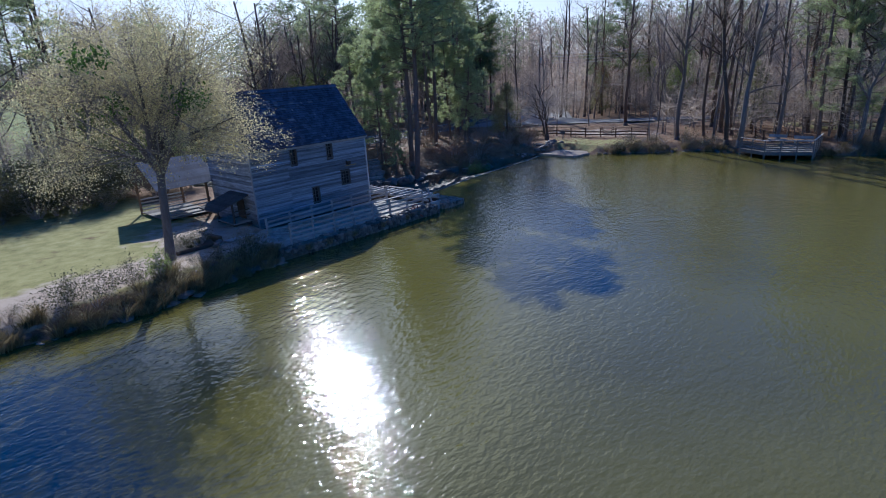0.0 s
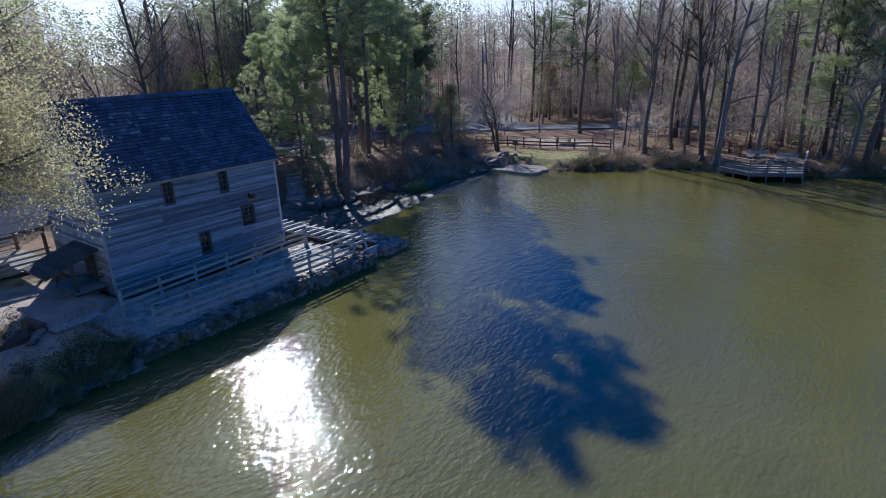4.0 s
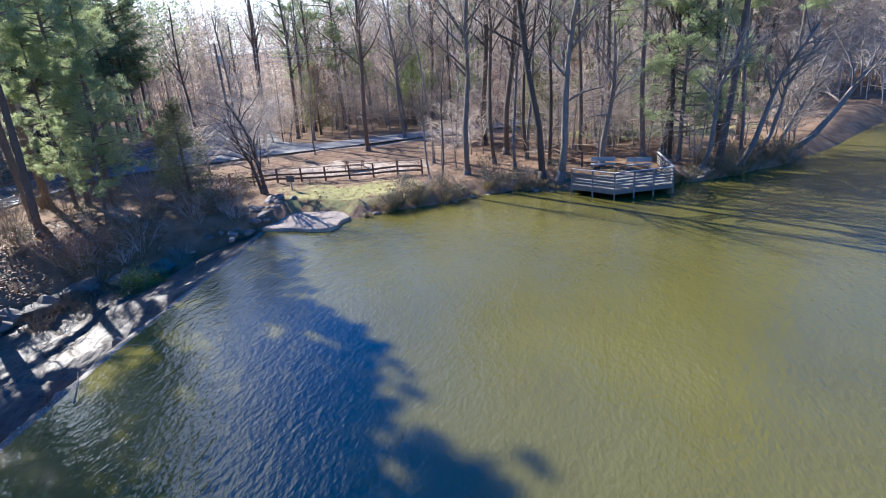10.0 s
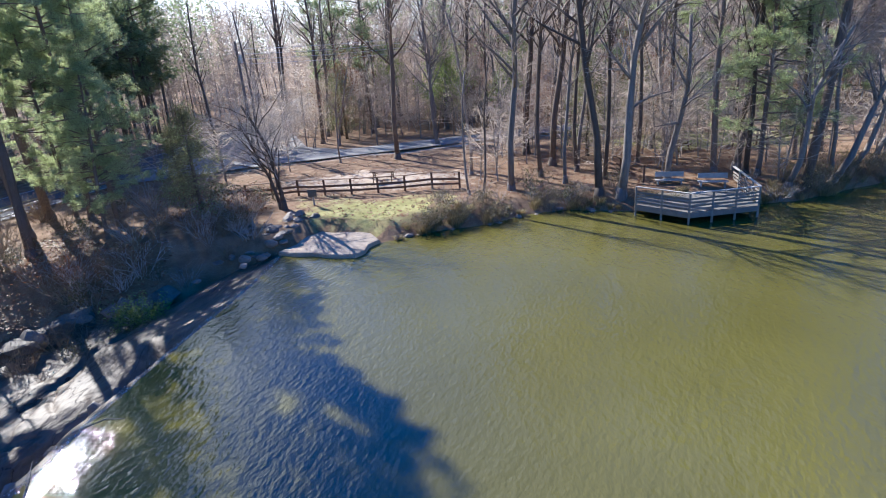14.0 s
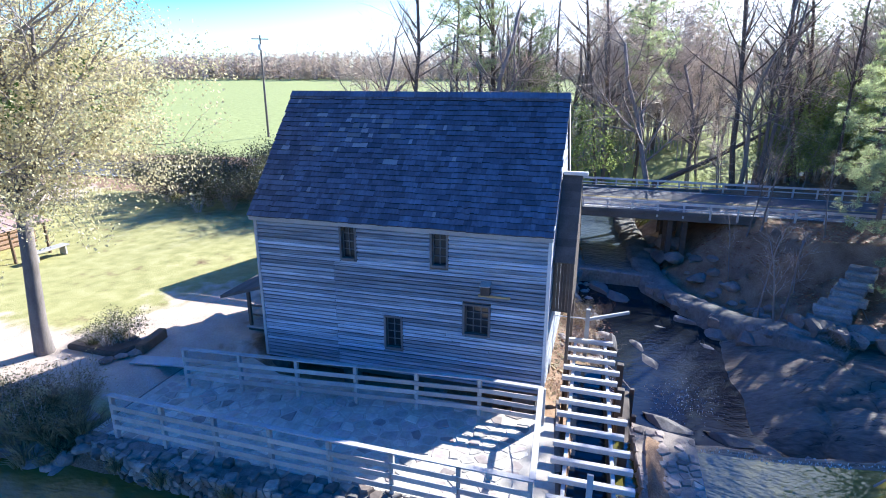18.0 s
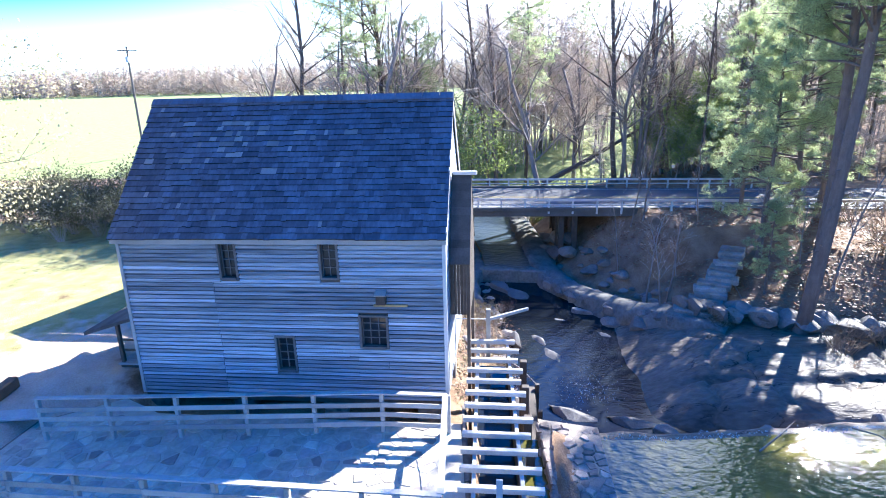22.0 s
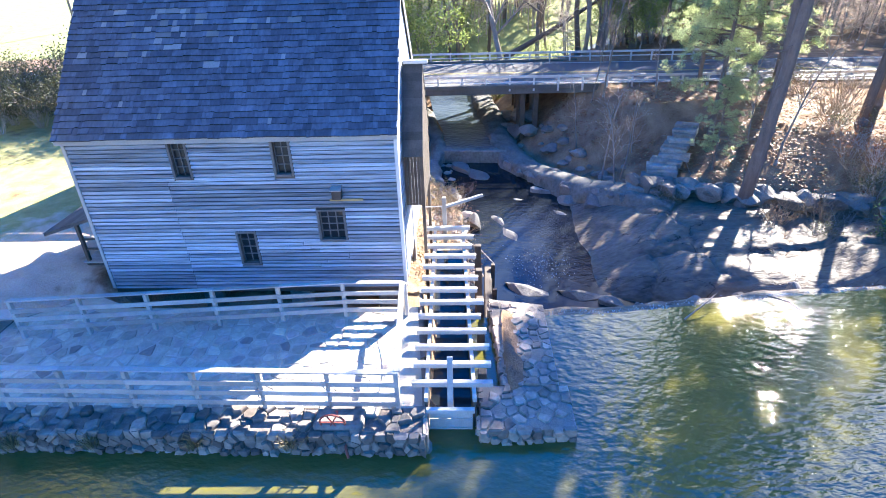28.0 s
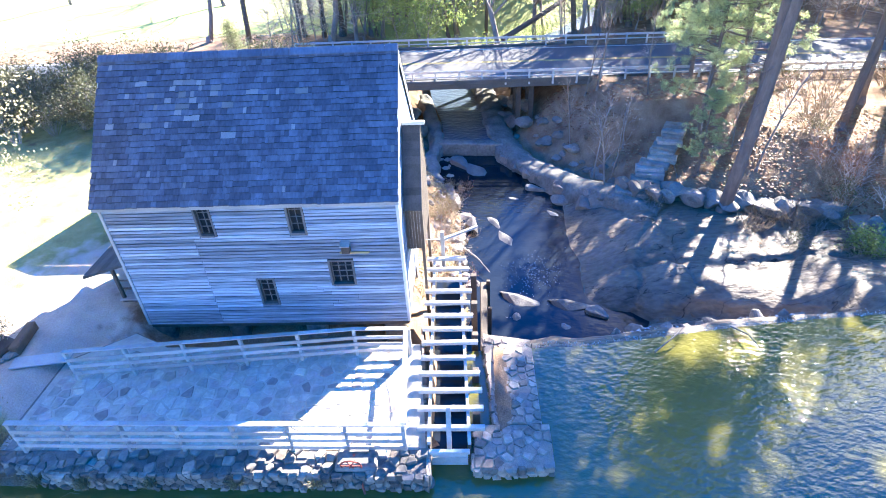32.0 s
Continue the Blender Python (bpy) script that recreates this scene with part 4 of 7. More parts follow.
for z in (1.35, 1.7):
    lay(part("porch_rail", Geo().beam((-0.86, -10.45, z), (-0.86, -9.3, z), 0.03, 0.07, 0.005), M["dark_wood"]), porch)
lay(part("mill_door", Geo().box((-1.95, -9.33, 1.75), (0.95, 0.06, 1.6), bevel=0.008), M["dark_wood"]), porch)

# open shed behind the mill's left corner
shed = thing("open_shed", "open wooden shed with shingled roof and railings behind the mill", "shed", at=(-8, -10.8, 0.8))
for x, y in ((-10.6, -12.7), (-10.6, -9.6), (-6.1, -12.7), (-6.1, -9.6)):
    lay(part("post", Geo().beam((x, y, 0.6), (x, y, 3.2), 0.14, 0.14, 0.01), M["brown_wood"]), shed)
for s in (-1, 1):
    for c in range(12):
        t = (c + 0.5) / 12
        lay(part("shingle_course", Geo().box((-8.35 + s * (0.05 + 2.75 * t), -11.0, 4.75 - 1.65 * t), (0.32, 4.3, 0.03), Euler((0, s * 0.54, 0)).to_matrix(), 0.005), M["shingle"]), shed)
for y in (-13.0, -9.0):
    g = Geo()
    g.add([(-10.9, y - 0.03, 3.15), (-5.8, y - 0.03, 3.15), (-8.35, y - 0.03, 4.68), (-10.9, y + 0.03, 3.15), (-5.8, y + 0.03, 3.15), (-8.35, y + 0.03, 4.68)], [(0, 1, 2), (3, 5, 4), (0, 3, 4, 1), (1, 4, 5, 2), (2, 5, 3, 0)])
    lay(part("gable", g, M["brown_wood"]), shed)
for z in (1.1, 1.35, 1.6, 1.85):
    lay(part("rail", Geo().beam((-6.1, -12.7, z), (-6.1, -9.4, z), 0.03, 0.10, 0.005), M["fence_grey"]), shed)
    lay(part("rail", Geo().beam((-10.6, -12.7, z), (-10.6, -9.4, z), 0.03, 0.10, 0.005), M["fence_grey"]), shed)
for i in range(10):
    lay(part("floor_board", Geo().box((-10.3 + i * 0.44, -11.1, 0.95), (0.42, 3.3, 0.06), bevel=0.006), M["deck_wood"]), shed)

# hoist house projecting at the back of the right gable
house = thing("wheel_house", "narrow shingled wheel house of dark boards behind the mill", "wheel house", at=(-6.4, 0.5, 1.2))
for s, n in ((1, 11),):
    for c in range(n):
        t = (c + 0.5) / n
        lay(part("shingle_course", Geo().box((-6.55 + 1.45 * t, 0.42, 5.65 - 2.6 * t), (0.36, 0.96, 0.03), Euler((0, 1.06, 0)).to_matrix(), 0.005), M["porch_shingle"]), house)
lay(part("back_slope", Geo().box((-7.3, 0.42, 4.4), (3.0, 0.96, 0.04), Euler((0, -1.06, 0)).to_matrix()), M["porch_shingle"]), house)
for i in range(6):
    lay(part("wall_board", Geo().box((-5.28, 0.03 + i * 0.15, 2.2), (0.03, 0.142, 2.0), bevel=0.004), M["dark_wood"]), house)
for i in range(16):
    x = -5.36 - i * 0.16
    top = 3.3 + min(i * 0.28, (15 - i) * 0.28 + 0.2)
    lay(part("wall_board", Geo().box((x, 0.86, (1.2 + top) / 2), (0.152, 0.03, top - 1.2), bevel=0.004), M["dark_wood"]), house)
for x in (-5.4, -7.7):
    lay(part("post", Geo().beam((x, 0.78, -6.4), (x, 0.78, 1.3), 0.16, 0.16, 0.01), M["dark_wood"]), house)
lay(part("lintel", Geo().beam((-6.5, 0.0, 5.72), (-6.5, 1.15, 5.72), 0.14, 0.12, 0.01), M["corner_board"]), house)
house.location, house.scale = (-2.3, 0.34, 2.6), (1, 0.62, 0.89)


# ---- stone terrace in front of the mill ----
TZ = 0.60
terrace = tagged(new("terrace_floor"), "flagstone terrace laid in mortar in front of the mill", "terrace", kind="structure")
terr_poly = [(1.32, -0.05), (1.32, -8.0), (0.6, -9.4), (1.9, -11.2), (5.6, -11.2), (6.05, -9.0), (6.1, 0.95), (1.32, 0.5)]
part("terrace_core", Geo().prism(terr_poly, -1.6, TZ - 0.06), M["wall_mortar"], terrace)
part("mortar_bed", Geo().prism([(1.36, -0.1), (1.36, -8.0), (0.66, -9.4), (1.95, -11.1), (5.28, -11.1), (5.32, 0.85), (1.36, 0.42)], TZ - 0.1, TZ - 0.035), M["mortar"], terrace)
rng = random.Random(3)


def inside(poly, x, y):
    r = False
    for (ax, ay), (bx, by) in zip(poly, poly[1:] + poly[:1]):
        if (ay > y) != (by > y) and x < (bx - ax) * (y - ay) / (by - ay) + ax:
            r = not r
    return r


def pave(poly, step, z, mat, parent, gap=0.035, rise=0.03, name="flagstone", other=None, high=0.02):
    xs, ys = [p[0] for p in poly], [p[1] for p in poly]
    bounds = (min(xs), min(ys), max(xs), max(ys))
    n = 0
    for c in cells(scatter(bounds, step, rng), bounds, gap):
        cx, cy = sum(p[0] for p in c) / len(c), sum(p[1] for p in c) / len(c)
        if inside(poly, cx, cy) and all(inside(poly, cx + (p[0] - cx) * 0.8, cy + (p[1] - cy) * 0.8) for p in c):
            zz = z + rng.uniform(-high, high)
            gg = Geo().prism(c, z - 0.12, zz + rise, 0.03)
            part(name, gg, mat if rng.random() > 0.25 else other or mat, parent)
            n += 1
    return n


pave([(1.4, -0.05), (1.4, -8.2), (1.0, -9.3), (2.0, -10.9), (5.3, -10.9), (5.3, 0.3), (1.4, 0.1)], 0.37, TZ - 0.035, M["flagstone"], terrace, gap=0.045, rise=0.012, other=M["flagstone_red"], high=0.012)
pave([(5.32, -11.0), (6.02, -11.0), (6.05, 0.9), (5.32, 0.9)], 0.27, TZ - 0.07, M["wallstone"], terrace, gap=0.02, name="coping_stone", rise=0.05, high=0.09, other=M["pierstone"])


def wall_face(p, q, z0, z1, mat, parent, size=0.23, name="wall_stone"):
    """Field stones set into the face of a wall from p to q, seen from its right-hand side."""
    p, q = Vector((*p, 0)), Vector((*q, 0))
    ln = (q - p).length
    d = (q - p) / ln
    nrm = Vector((d.y, -d.x, 0))
    for c in cells(scatter((0, z0, ln, z1), size, rng), (0, z0, ln, z1), 0.03):
        n = len(c)
        cx, cz = sum(a[0] for a in c) / n, sum(a[1] for a in c) / n
        pr = rng.uniform(0.02, 0.13)
        vs = []
        for k, off in ((1.0, -0.05), (1.0, pr * 0.5), (0.78, pr)):
            for a in c:
                s, zz = cx + (a[0] - cx) * k + rng.uniform(-0.02, 0.02), cz + (a[1] - cz) * k + rng.uniform(-0.02, 0.02)
                w = p + d * s + nrm * off
                vs.append((w.x, w.y, zz))
        fs = [tuple(range(2 * n, 3 * n))]
        for r in range(2):
            for i in range(n):
                j = (i + 1) % n
                fs.append((r * n + i, r * n + j, (r + 1) * n + j, (r + 1) * n + i))
        gg = Geo()
        gg.add(vs, fs)
        part(name, gg, mat, parent)


wall_face((6.05, -9.0), (6.1, 0.95), -0.25, TZ, M["wallstone"], terrace)
wall_face((5.6, -11.2), (6.05, -9.0), -0.25, TZ, M["wallstone"], terrace)
wall_face((6.1, 0.95), (0.5, 0.45), -0.3, TZ, M["pierstone"], terrace, 0.42)

# stone pier on the far side of the flume
pier = tagged(new("stone_pier"), "tan fieldstone pier in mortar beside the flume, ending in a wider head", "pier", kind="structure")
stem, head = [(0.7, 2.5), (4.35, 2.75), (4.35, 4.02), (1.0, 4.02)], [(4.35, 2.15), (5.75, 2.12), (5.68, 4.22), (4.35, 4.2)]
part("pier_core", Geo().prism(stem, -4.4, 0.36).prism(head, -1.6, 0.34), M["pier_mortar"], pier)
pave(stem, 0.26, 0.34, M["pierstone"], pier, gap=0.03, name="pier_stone", rise=0.05, high=0.04)
pave(head, 0.26, 0.32, M["pierstone"], pier, gap=0.03, name="pier_stone", rise=0.05, high=0.04)
wall_face((4.35, 2.15), (5.75, 2.12), -0.3, 0.36, M["pierstone"], pier, 0.24)
wall_face((5.75, 2.12), (5.68, 4.22), -0.3, 0.36, M["pierstone"], pier, 0.24)
wall_face((0.7, 2.5), (4.35, 2.75), -1.4, 0.36, M["pierstone"], pier, 0.36)

# ---- fences of the terrace ----
def rail_fence(name, label, pts, zs, rails, mat, post=(0.10, 0.12), rail=(0.035, 0.13), high=1.08, group="", cap=True):
    """Posts at pts, with board rails from post to post; zs: ground height at each post."""
    f = thing(name, label, "fence", group, at=(pts[0][0], pts[0][1], zs[0]))
    for (x, y), z in zip(pts, zs):
        lay(part("post", Geo().beam((x, y, z - 0.15), (x, y, z + high - 0.03), *post, 0.01), mat), f)
    for (a, za), (b, zb) in zip(zip(pts, zs), zip(pts[1:], zs[1:])):
        d = Vector((b[0] - a[0], b[1] - a[1], 0)).normalized()
        off = Vector((d.y, -d.x, 0)) * (post[0] / 2 + rail[0] / 2 + 0.003)
        for h in rails:
            j1, j2 = rng.uniform(-0.012, 0.012), rng.uniform(-0.012, 0.012)
            lay(part("rail", Geo().beam(Vector((*a, za + h + j1)) + off - d * 0.02, Vector((*b, zb + h + j2)) + off + d * 0.02, *rail, 0.006), mat), f)
        if cap:
            lay(part("cap_rail", Geo().beam(Vector((*a, za + high)) - d * 0.06, Vector((*b, zb + high)) + d * 0.06, 0.15, 0.035, 0.006), mat), f)
    return f


def along(a, b, n):
    return [(a[0] + (b[0] - a[0]) * i / (n - 1), a[1] + (b[1] - a[1]) * i / (n - 1)) for i in range(n)]


GREY = "grey weathered board fence along the stone terrace"
pts = along((2.75, -10.2), (1.78, -1.55), 6) + [(1.76, 0.05)]
rail_fence("terrace_fence", GREY, pts, [TZ + 0.12 - 0.15 * i / 6 for i in range(7)], (0.22, 0.50, 0.78), M["fence_grey"], group="terrace fences")
pts = along((5.35, -10.2), (5.35, 0.3), 8)
rail_fence("terrace_fence", GREY, pts, [TZ + 0.12 - 0.15 * i / 7 for i in range(8)], (0.22, 0.50, 0.78), M["fence_grey"], group="terrace fences")
f = thing("gate_rail", "single grey hand rail closing the terrace end over the flume", "fence", "terrace fences", at=(3.5, 0.2, TZ))
lay(part("cap_rail", Geo().beam((1.76, 0.08, TZ + 1.06), (5.35, 0.33, TZ + 1.06), 0.14, 0.04, 0.006), M["fence_grey"]), f)
lay(part("post", Geo().beam((1.76, 0.16, TZ - 0.1), (1.76, 0.16, TZ + 1.04), 0.09, 0.09, 0.01), M["fence_grey"]), f)
lay(part("rope", Geo().tube([(1.8 + 3.5 * i / 10, 0.1 + 0.24 * i / 10, TZ + 0.75 - 0.25 * math.sin(math.pi * i / 10)) for i in range(11)], [0.012] * 11, 5), M["dark_wood"]), f)

# ---- flume: an open timber trough with cross beams ----
flume = thing("flume", "open timber flume with pale cross beams beside the mill", "flume", at=(1.2, 1.3, 0))
NB = 13
for i in range(NB):
    t = i / (NB - 1)
    x = -2.85 + 7.75 * t
    ya, yb = 0.45 + 0.12 * t, 1.95 + 0.45 * t
    lay(part("cross_beam", Geo().beam((x, ya, 0.93), (x + rng.uniform(-0.02, 0.02), yb + rng.uniform(-0.05, 0.08), 0.93), 0.14, 0.13, 0.012), M["beam_pale"]), flume)
for y0, y1 in ((0.72, 0.92), (1.68, 2.0)):
    lay(part("side_rail", Geo().beam((-3.0, y0, 0.80), (5.3, y1, 0.80), 0.09, 0.12, 0.01), M["beam_pale"]), flume)
    lay(part("side_wall", Geo().beam((-3.0, y0, 0.10), (5.3, y1, 0.10), 0.06, 1.3, 0.01), M["dark_wood"]), flume)
lay(part("trough_floor", Geo().box((1.15, 1.3, -0.55), (8.2, 1.2, 0.08)), M["dark_wood"]), flume)
g = Geo()
g.add([(-2.9, 0.76, 0.02), (5.2, 0.96, 0.02), (5.2, 1.94, 0.02), (-2.9, 1.64, 0.02)], [(0, 1, 2, 3)])
lay(part("flume_water", g, M["creek"]), flume)
for i in range(5):
    x = -2.4 + i * 1.6
    lay(part("support_post", Geo().beam((x, 2.2, -4.4), (x, 2.2, 0.5), 0.22, 0.22, 0.02), M["dark_wood"]), flume)
crib = thing("timber_crib", "dark stacked timber crib beside the flume's foot", "timber crib", at=(-2.2, 2.7, -3.4))
for i in range(7):
    lay(part("crib_log", Geo().beam((-5.1 + 0.12 * (i % 2), 2.62 + 0.02 * (i % 3), -3.7 + i * 0.27), (0.62, 2.52, -3.7 + i * 0.27), 0.28, 0.25, 0.04), M["dark_wood"]), crib)
for x in (-4.9, -3.1, -1.3):
    lay(part("crib_post", Geo().beam((x, 2.84, -4.4), (x, 2.84, -1.75), 0.16, 0.16, 0.02), M["dark_wood"]), crib)
gate = thing("sluice_gate", "timber sluice gate with an upright lift post at the pond end", "sluice gate", at=(5.35, 1.45, 0))
for i, z in enumerate((-0.35, -0.08, 0.19, 0.46)):
    lay(part("gate_board", Geo().beam((5.36, 0.98, z), (5.36, 1.95, z), 0.05, 0.25, 0.008), M["beam_pale"]), gate)
lay(part("gate_post", Geo().beam((5.30, 1.45, 0.0), (4.72, 1.45, 1.55), 0.13, 0.10, 0.01), M["trim_wood"]), gate)
lay(part("gate_rail", Geo().beam((5.42, 0.92, 0.62), (5.42, 2.0, 0.62), 0.12, 0.10, 0.01), M["beam_pale"]), gate)
lever = thing("gate_lever", "wooden upright with a long lever at the flume", "lever", at=(-3.3, 1.0, 0.9))
lay(part("upright", Geo().beam((-3.2, 1.05, 0.2), (-3.2, 1.05, 1.95), 0.14, 0.14, 0.012), M["trim_wood"]), lever)
lay(part("lever_arm", Geo().beam((-3.2, 0.95, 1.55), (-3.9, 2.4, 1.7), 0.10, 0.10, 0.012), M["trim_wood"]), lever)
lay(part("iron_rod", Geo().beam((-3.2, 1.05, 1.6), (-3.3, -0.1, 1.55), 0.03, 0.03), M["steel"]), lever)
# gear of the old sluice on the wall's end: a red hand wheel on a stone block
block = tagged(part("stone_block", Geo().box((5.62, -0.95, 0.62), (0.75, 1.1, 0.16), bevel=0.05), M["wallstone"]), "pale flat stone set into the terrace wall", "stone block")
wheel = thing("hand_wheel", "red rusted iron hand wheel on the terrace wall", "hand wheel", at=(5.95, -1.05, 0.75))
ring = [(5.95 + 0.05 * math.sin(a), -1.05 + 0.27 * math.cos(a), 0.78 + 0.27 * math.sin(a)) for a in [2 * math.pi * i / 18 for i in range(19)]]
lay(part("rim", Geo().tube(ring, [0.024] * 19, 6), M["iron_red"]), wheel)
for i in range(3):
    a = math.pi * i / 3
    lay(part("spoke", Geo().tube([(5.95, -1.05 - 0.26 * math.cos(a), 0.78 - 0.26 * math.sin(a)), (5.95, -1.05 + 0.26 * math.cos(a), 0.78 + 0.26 * math.sin(a))], [0.016] * 2, 5), M["iron_red"]), wheel)
lay(part("shaft", Geo().tube([(5.55, -1.05, 0.72), (6.35, -0.7, 0.15)], [0.03] * 2, 6), M["iron_red"]), wheel)


# ---- road, bridge, steps ----
def ribbon(off0, off1, y0, y1, z, name, mat, step=3.0, zf=None):
    g = Geo()
    ys = np.arange(y0, y1 + step / 2, step)
    for y in ys:
        x = float(road_x(y))
        zz = z + max(0.0, min(12.0, (y - 62) * 0.05))
        g.v += [(x + off0, y, zz), (x + off1, y, zz)]
    for i in range(len(ys) - 1):
        g.f.append((2 * i, 2 * i + 1, 2 * i + 3, 2 * i + 2))
    return part(name, g, mat)


tagged(ribbon(-3.7, 3.7, -240, 160, 0.90, "road", M["asphalt"]), "two-lane asphalt road with white edge lines", "road", kind="structure")
for o in (-3.35, 3.25):
    tagged(ribbon(o, o + 0.12, -240, 160, 0.905, "edge_line", M["paint"]), "white painted edge line of the road", "road marking", kind="structure")
for o in (-0.16, 0.06):
    tagged(ribbon(o, o + 0.10, -240, 160, 0.905, "centre_line", material("yellow_road_paint", (0.55, 0.40, 0.08), (0.40, 0.30, 0.08))), "yellow painted centre line of the road", "road marking", kind="structure")
g = Geo()
lot = [(-23.5, 36), (-13.0, 43.5), (-8, 46.2), (4, 53.0), (22, 62.5), (22, 66.0), (2, 56.5), (-9, 50.0), (-14, 52), (-24, 66), (-25, 60)]
g.add([(x, y, 0.97 if y < 60 else 1.1) for x, y in lot], [tuple(range(len(lot)))])
tagged(part("side_lane", g, M["asphalt"].copy()), "grey side lane branching off the road past the picnic ground", "road", kind="structure")
sl = bpy.data.objects["side_lane"].data.materials[0]
for e, c in zip(sl.node_tree.nodes["Color Ramp"].color_ramp.elements, ((0.20, 0.195, 0.19, 1), (0.27, 0.26, 0.25, 1))):
    e.color = c

bridge = thing("road_bridge", "low concrete road bridge with steel guard rails over the creek", "bridge", at=(-28, 3.5, 0))
B0, B1 = -5.5, 10.5
bx = float(road_x(4.0))
lay(part("deck_slab", Geo().box((bx, (B0 + B1) / 2, 0.62), (8.6, B1 - B0, 0.44), bevel=0.04), M["concrete"]), bridge)
for s in (-1, 1):
    lay(part("edge_beam", Geo().box((bx + s * 4.25, (B0 + B1) / 2, 0.90), (0.35, B1 - B0, 0.25), bevel=0.03), M["concrete"]), bridge)
for y in (B0 + 0.3, B1 - 0.3):
    lay(part("abutment", Geo().box((bx, y, -2.0), (8.4, 0.9, 4.6), bevel=0.05), M["concrete"]), bridge)
for y in (5.6, 6.5):
    for i in range(4):
        lay(part("bridge_post", Geo().beam((bx - 3.6 + i * 2.4, y, -4.5), (bx - 3.6 + i * 2.4, y, 0.3), 0.36, 0.36, 0.03), M["dark_wood"]), bridge)


def guard_rail(off, y0, y1, group):
    f = thing("guard_rail", "galvanised steel guard rail on posts along the road", "guard rail", group, at=(float(road_x(y0)) + off, y0, 0.9))
    n = int((y1 - y0) / 1.55)
    for i in range(n + 1):
        y = y0 + (y1 - y0) * i / n
        x = float(road_x(y)) + off
        lay(part("post", Geo().beam((x, y, 0.6), (x, y, 1.62), 0.12, 0.12, 0.01), M["steel"]), f)
    for h in (1.55, 1.22):
        for i in range(8):
            ya, yb = y0 + (y1 - y0) * i / 8, y0 + (y1 - y0) * (i + 1) / 8
            lay(part("rail", Geo().beam((float(road_x(ya)) + off + 0.09, ya, h), (float(road_x(yb)) + off + 0.09, yb, h), 0.05, 0.16 if h > 1.5 else 0.08, 0.01), M["steel"]), f)


guard_rail(4.25, -8, 30, "guard rails")
guard_rail(-4.25, -12, 24, "guard rails")

steps = thing("stone_steps", "flight of rough grey stone steps climbing the creek bank", "steps", at=(-14.5, 12.5, -1))
for i in range(13):
    t = i / 12
    x, y, z = -12.7 - 4.0 * t, 11.0 + 3.1 * t + 0.25 * math.sin(t * 3), -1.95 + 2.05 * t
    w = 1.75 - 0.55 * t
    lay(part("step", Geo().box((x + rng.uniform(-0.08, 0.08), y + rng.uniform(-0.15, 0.15), z), (0.72 + rng.uniform(-0.1, 0.12), w * rng.uniform(0.82, 1.12), 0.3), Euler((rng.uniform(-0.05, 0.05), rng.uniform(-0.06, 0.06), -0.35 + rng.uniform(-0.2, 0.2))).to_matrix(), 0.04), M["step_stone"]), steps)
# old stone wall along the pool and a cross weir in the creek
def mound_wall(pts, width, foot, mat, parent, seed):
    """A worn retaining wall swept along pts (top centre line), rounded on top and uneven, down to foot."""
    g = Geo()
    P = [Vector(p) for p in pts]
    fine = []
    for a, b in zip(P, P[1:]):
        n = max(2, int((b - a).length / 0.17))
        fine += [a.lerp(b, i / n) for i in range(n)]
    fine.append(P[-1])
    prof = [(-0.60, -9.0), (-0.55, -0.6), (-0.50, -0.12), (-0.30, 0.0), (-0.1, 0.03), (0.1, 0.02), (0.30, -0.02), (0.48, -0.12), (0.54, -0.5), (0.64, -0.9), (0.72, -9.0)]
    m = len(prof)
    for i, p in enumerate(fine):
        d = fine[min(i + 1, len(fine) - 1)] - fine[max(i - 1, 0)]
        side = Vector((d.y, -d.x, 0)).normalized()
        for k, (a, dz) in enumerate(prof):
            q = p + side * a * width
            wob = noise.noise(Vector((q.x * 0.9 + seed, q.y * 0.9, k * 0.4))) * 0.34 + noise.noise(Vector((q.x * 2.3, q.y * 2.3 + seed, k * 0.5))) * 0.16 + noise.noise(Vector((q.x * 6.1, q.y * 6.1 + seed, k * 0.7))) * 0.05
            q += side * wob * (0.5 if abs(a) < 0.3 else 1.0)
            g.v.append((q.x, q.y, foot if dz < -5 else p.z + dz + wob * 0.5))
    for i in range(len(fine) - 1):
        for k in range(m - 1):
            a = i * m + k
            g.f.append((a, a + m, a + m + 1, a + 1))
    g.f += [tuple(range(m)), tuple(range((len(fine) - 1) * m, len(fine) * m))[::-1]]
    return part("wall_body", g, mat, parent, smooth=True)


cw = tagged(new("creek_wall"), "worn grey retaining wall curving along the creek pool", "stone wall", kind="structure")
mound_wall([(-37.5, 3.0, -2.2), (-33, 3.2, -2.2), (-28.5, 3.75, -2.3), (-24, 4.1, -2.5), (-21.3, 4.65, -2.72), (-19, 5.6, -2.8), (-17.2, 7.0, -2.75), (-15.2, 8.4, -2.5), (-13.6, 9.7, -2.05), (-12.3, 10.9, -2.0), (-11.5, 12.2, -2.2)], 1.55, -4.6, M["moss_stone"], cw, 3.0)
mound_wall([(-30.5, -1.5, -2.4), (-26, -0.7, -2.5), (-22.6, -0.1, -2.7), (-20, -0.4, -2.9), (-17.2, -0.2, -3.1)], 1.0, -4.6, M["moss_stone"], cw, 8.0)
part("sill_beam", Geo().beam((-22.0, -0.1, -3.2), (-21.4, 4.5, -3.15), 0.75, 0.95, 0.08), M["moss_stone"], cw, "grey stone sill across the creek")


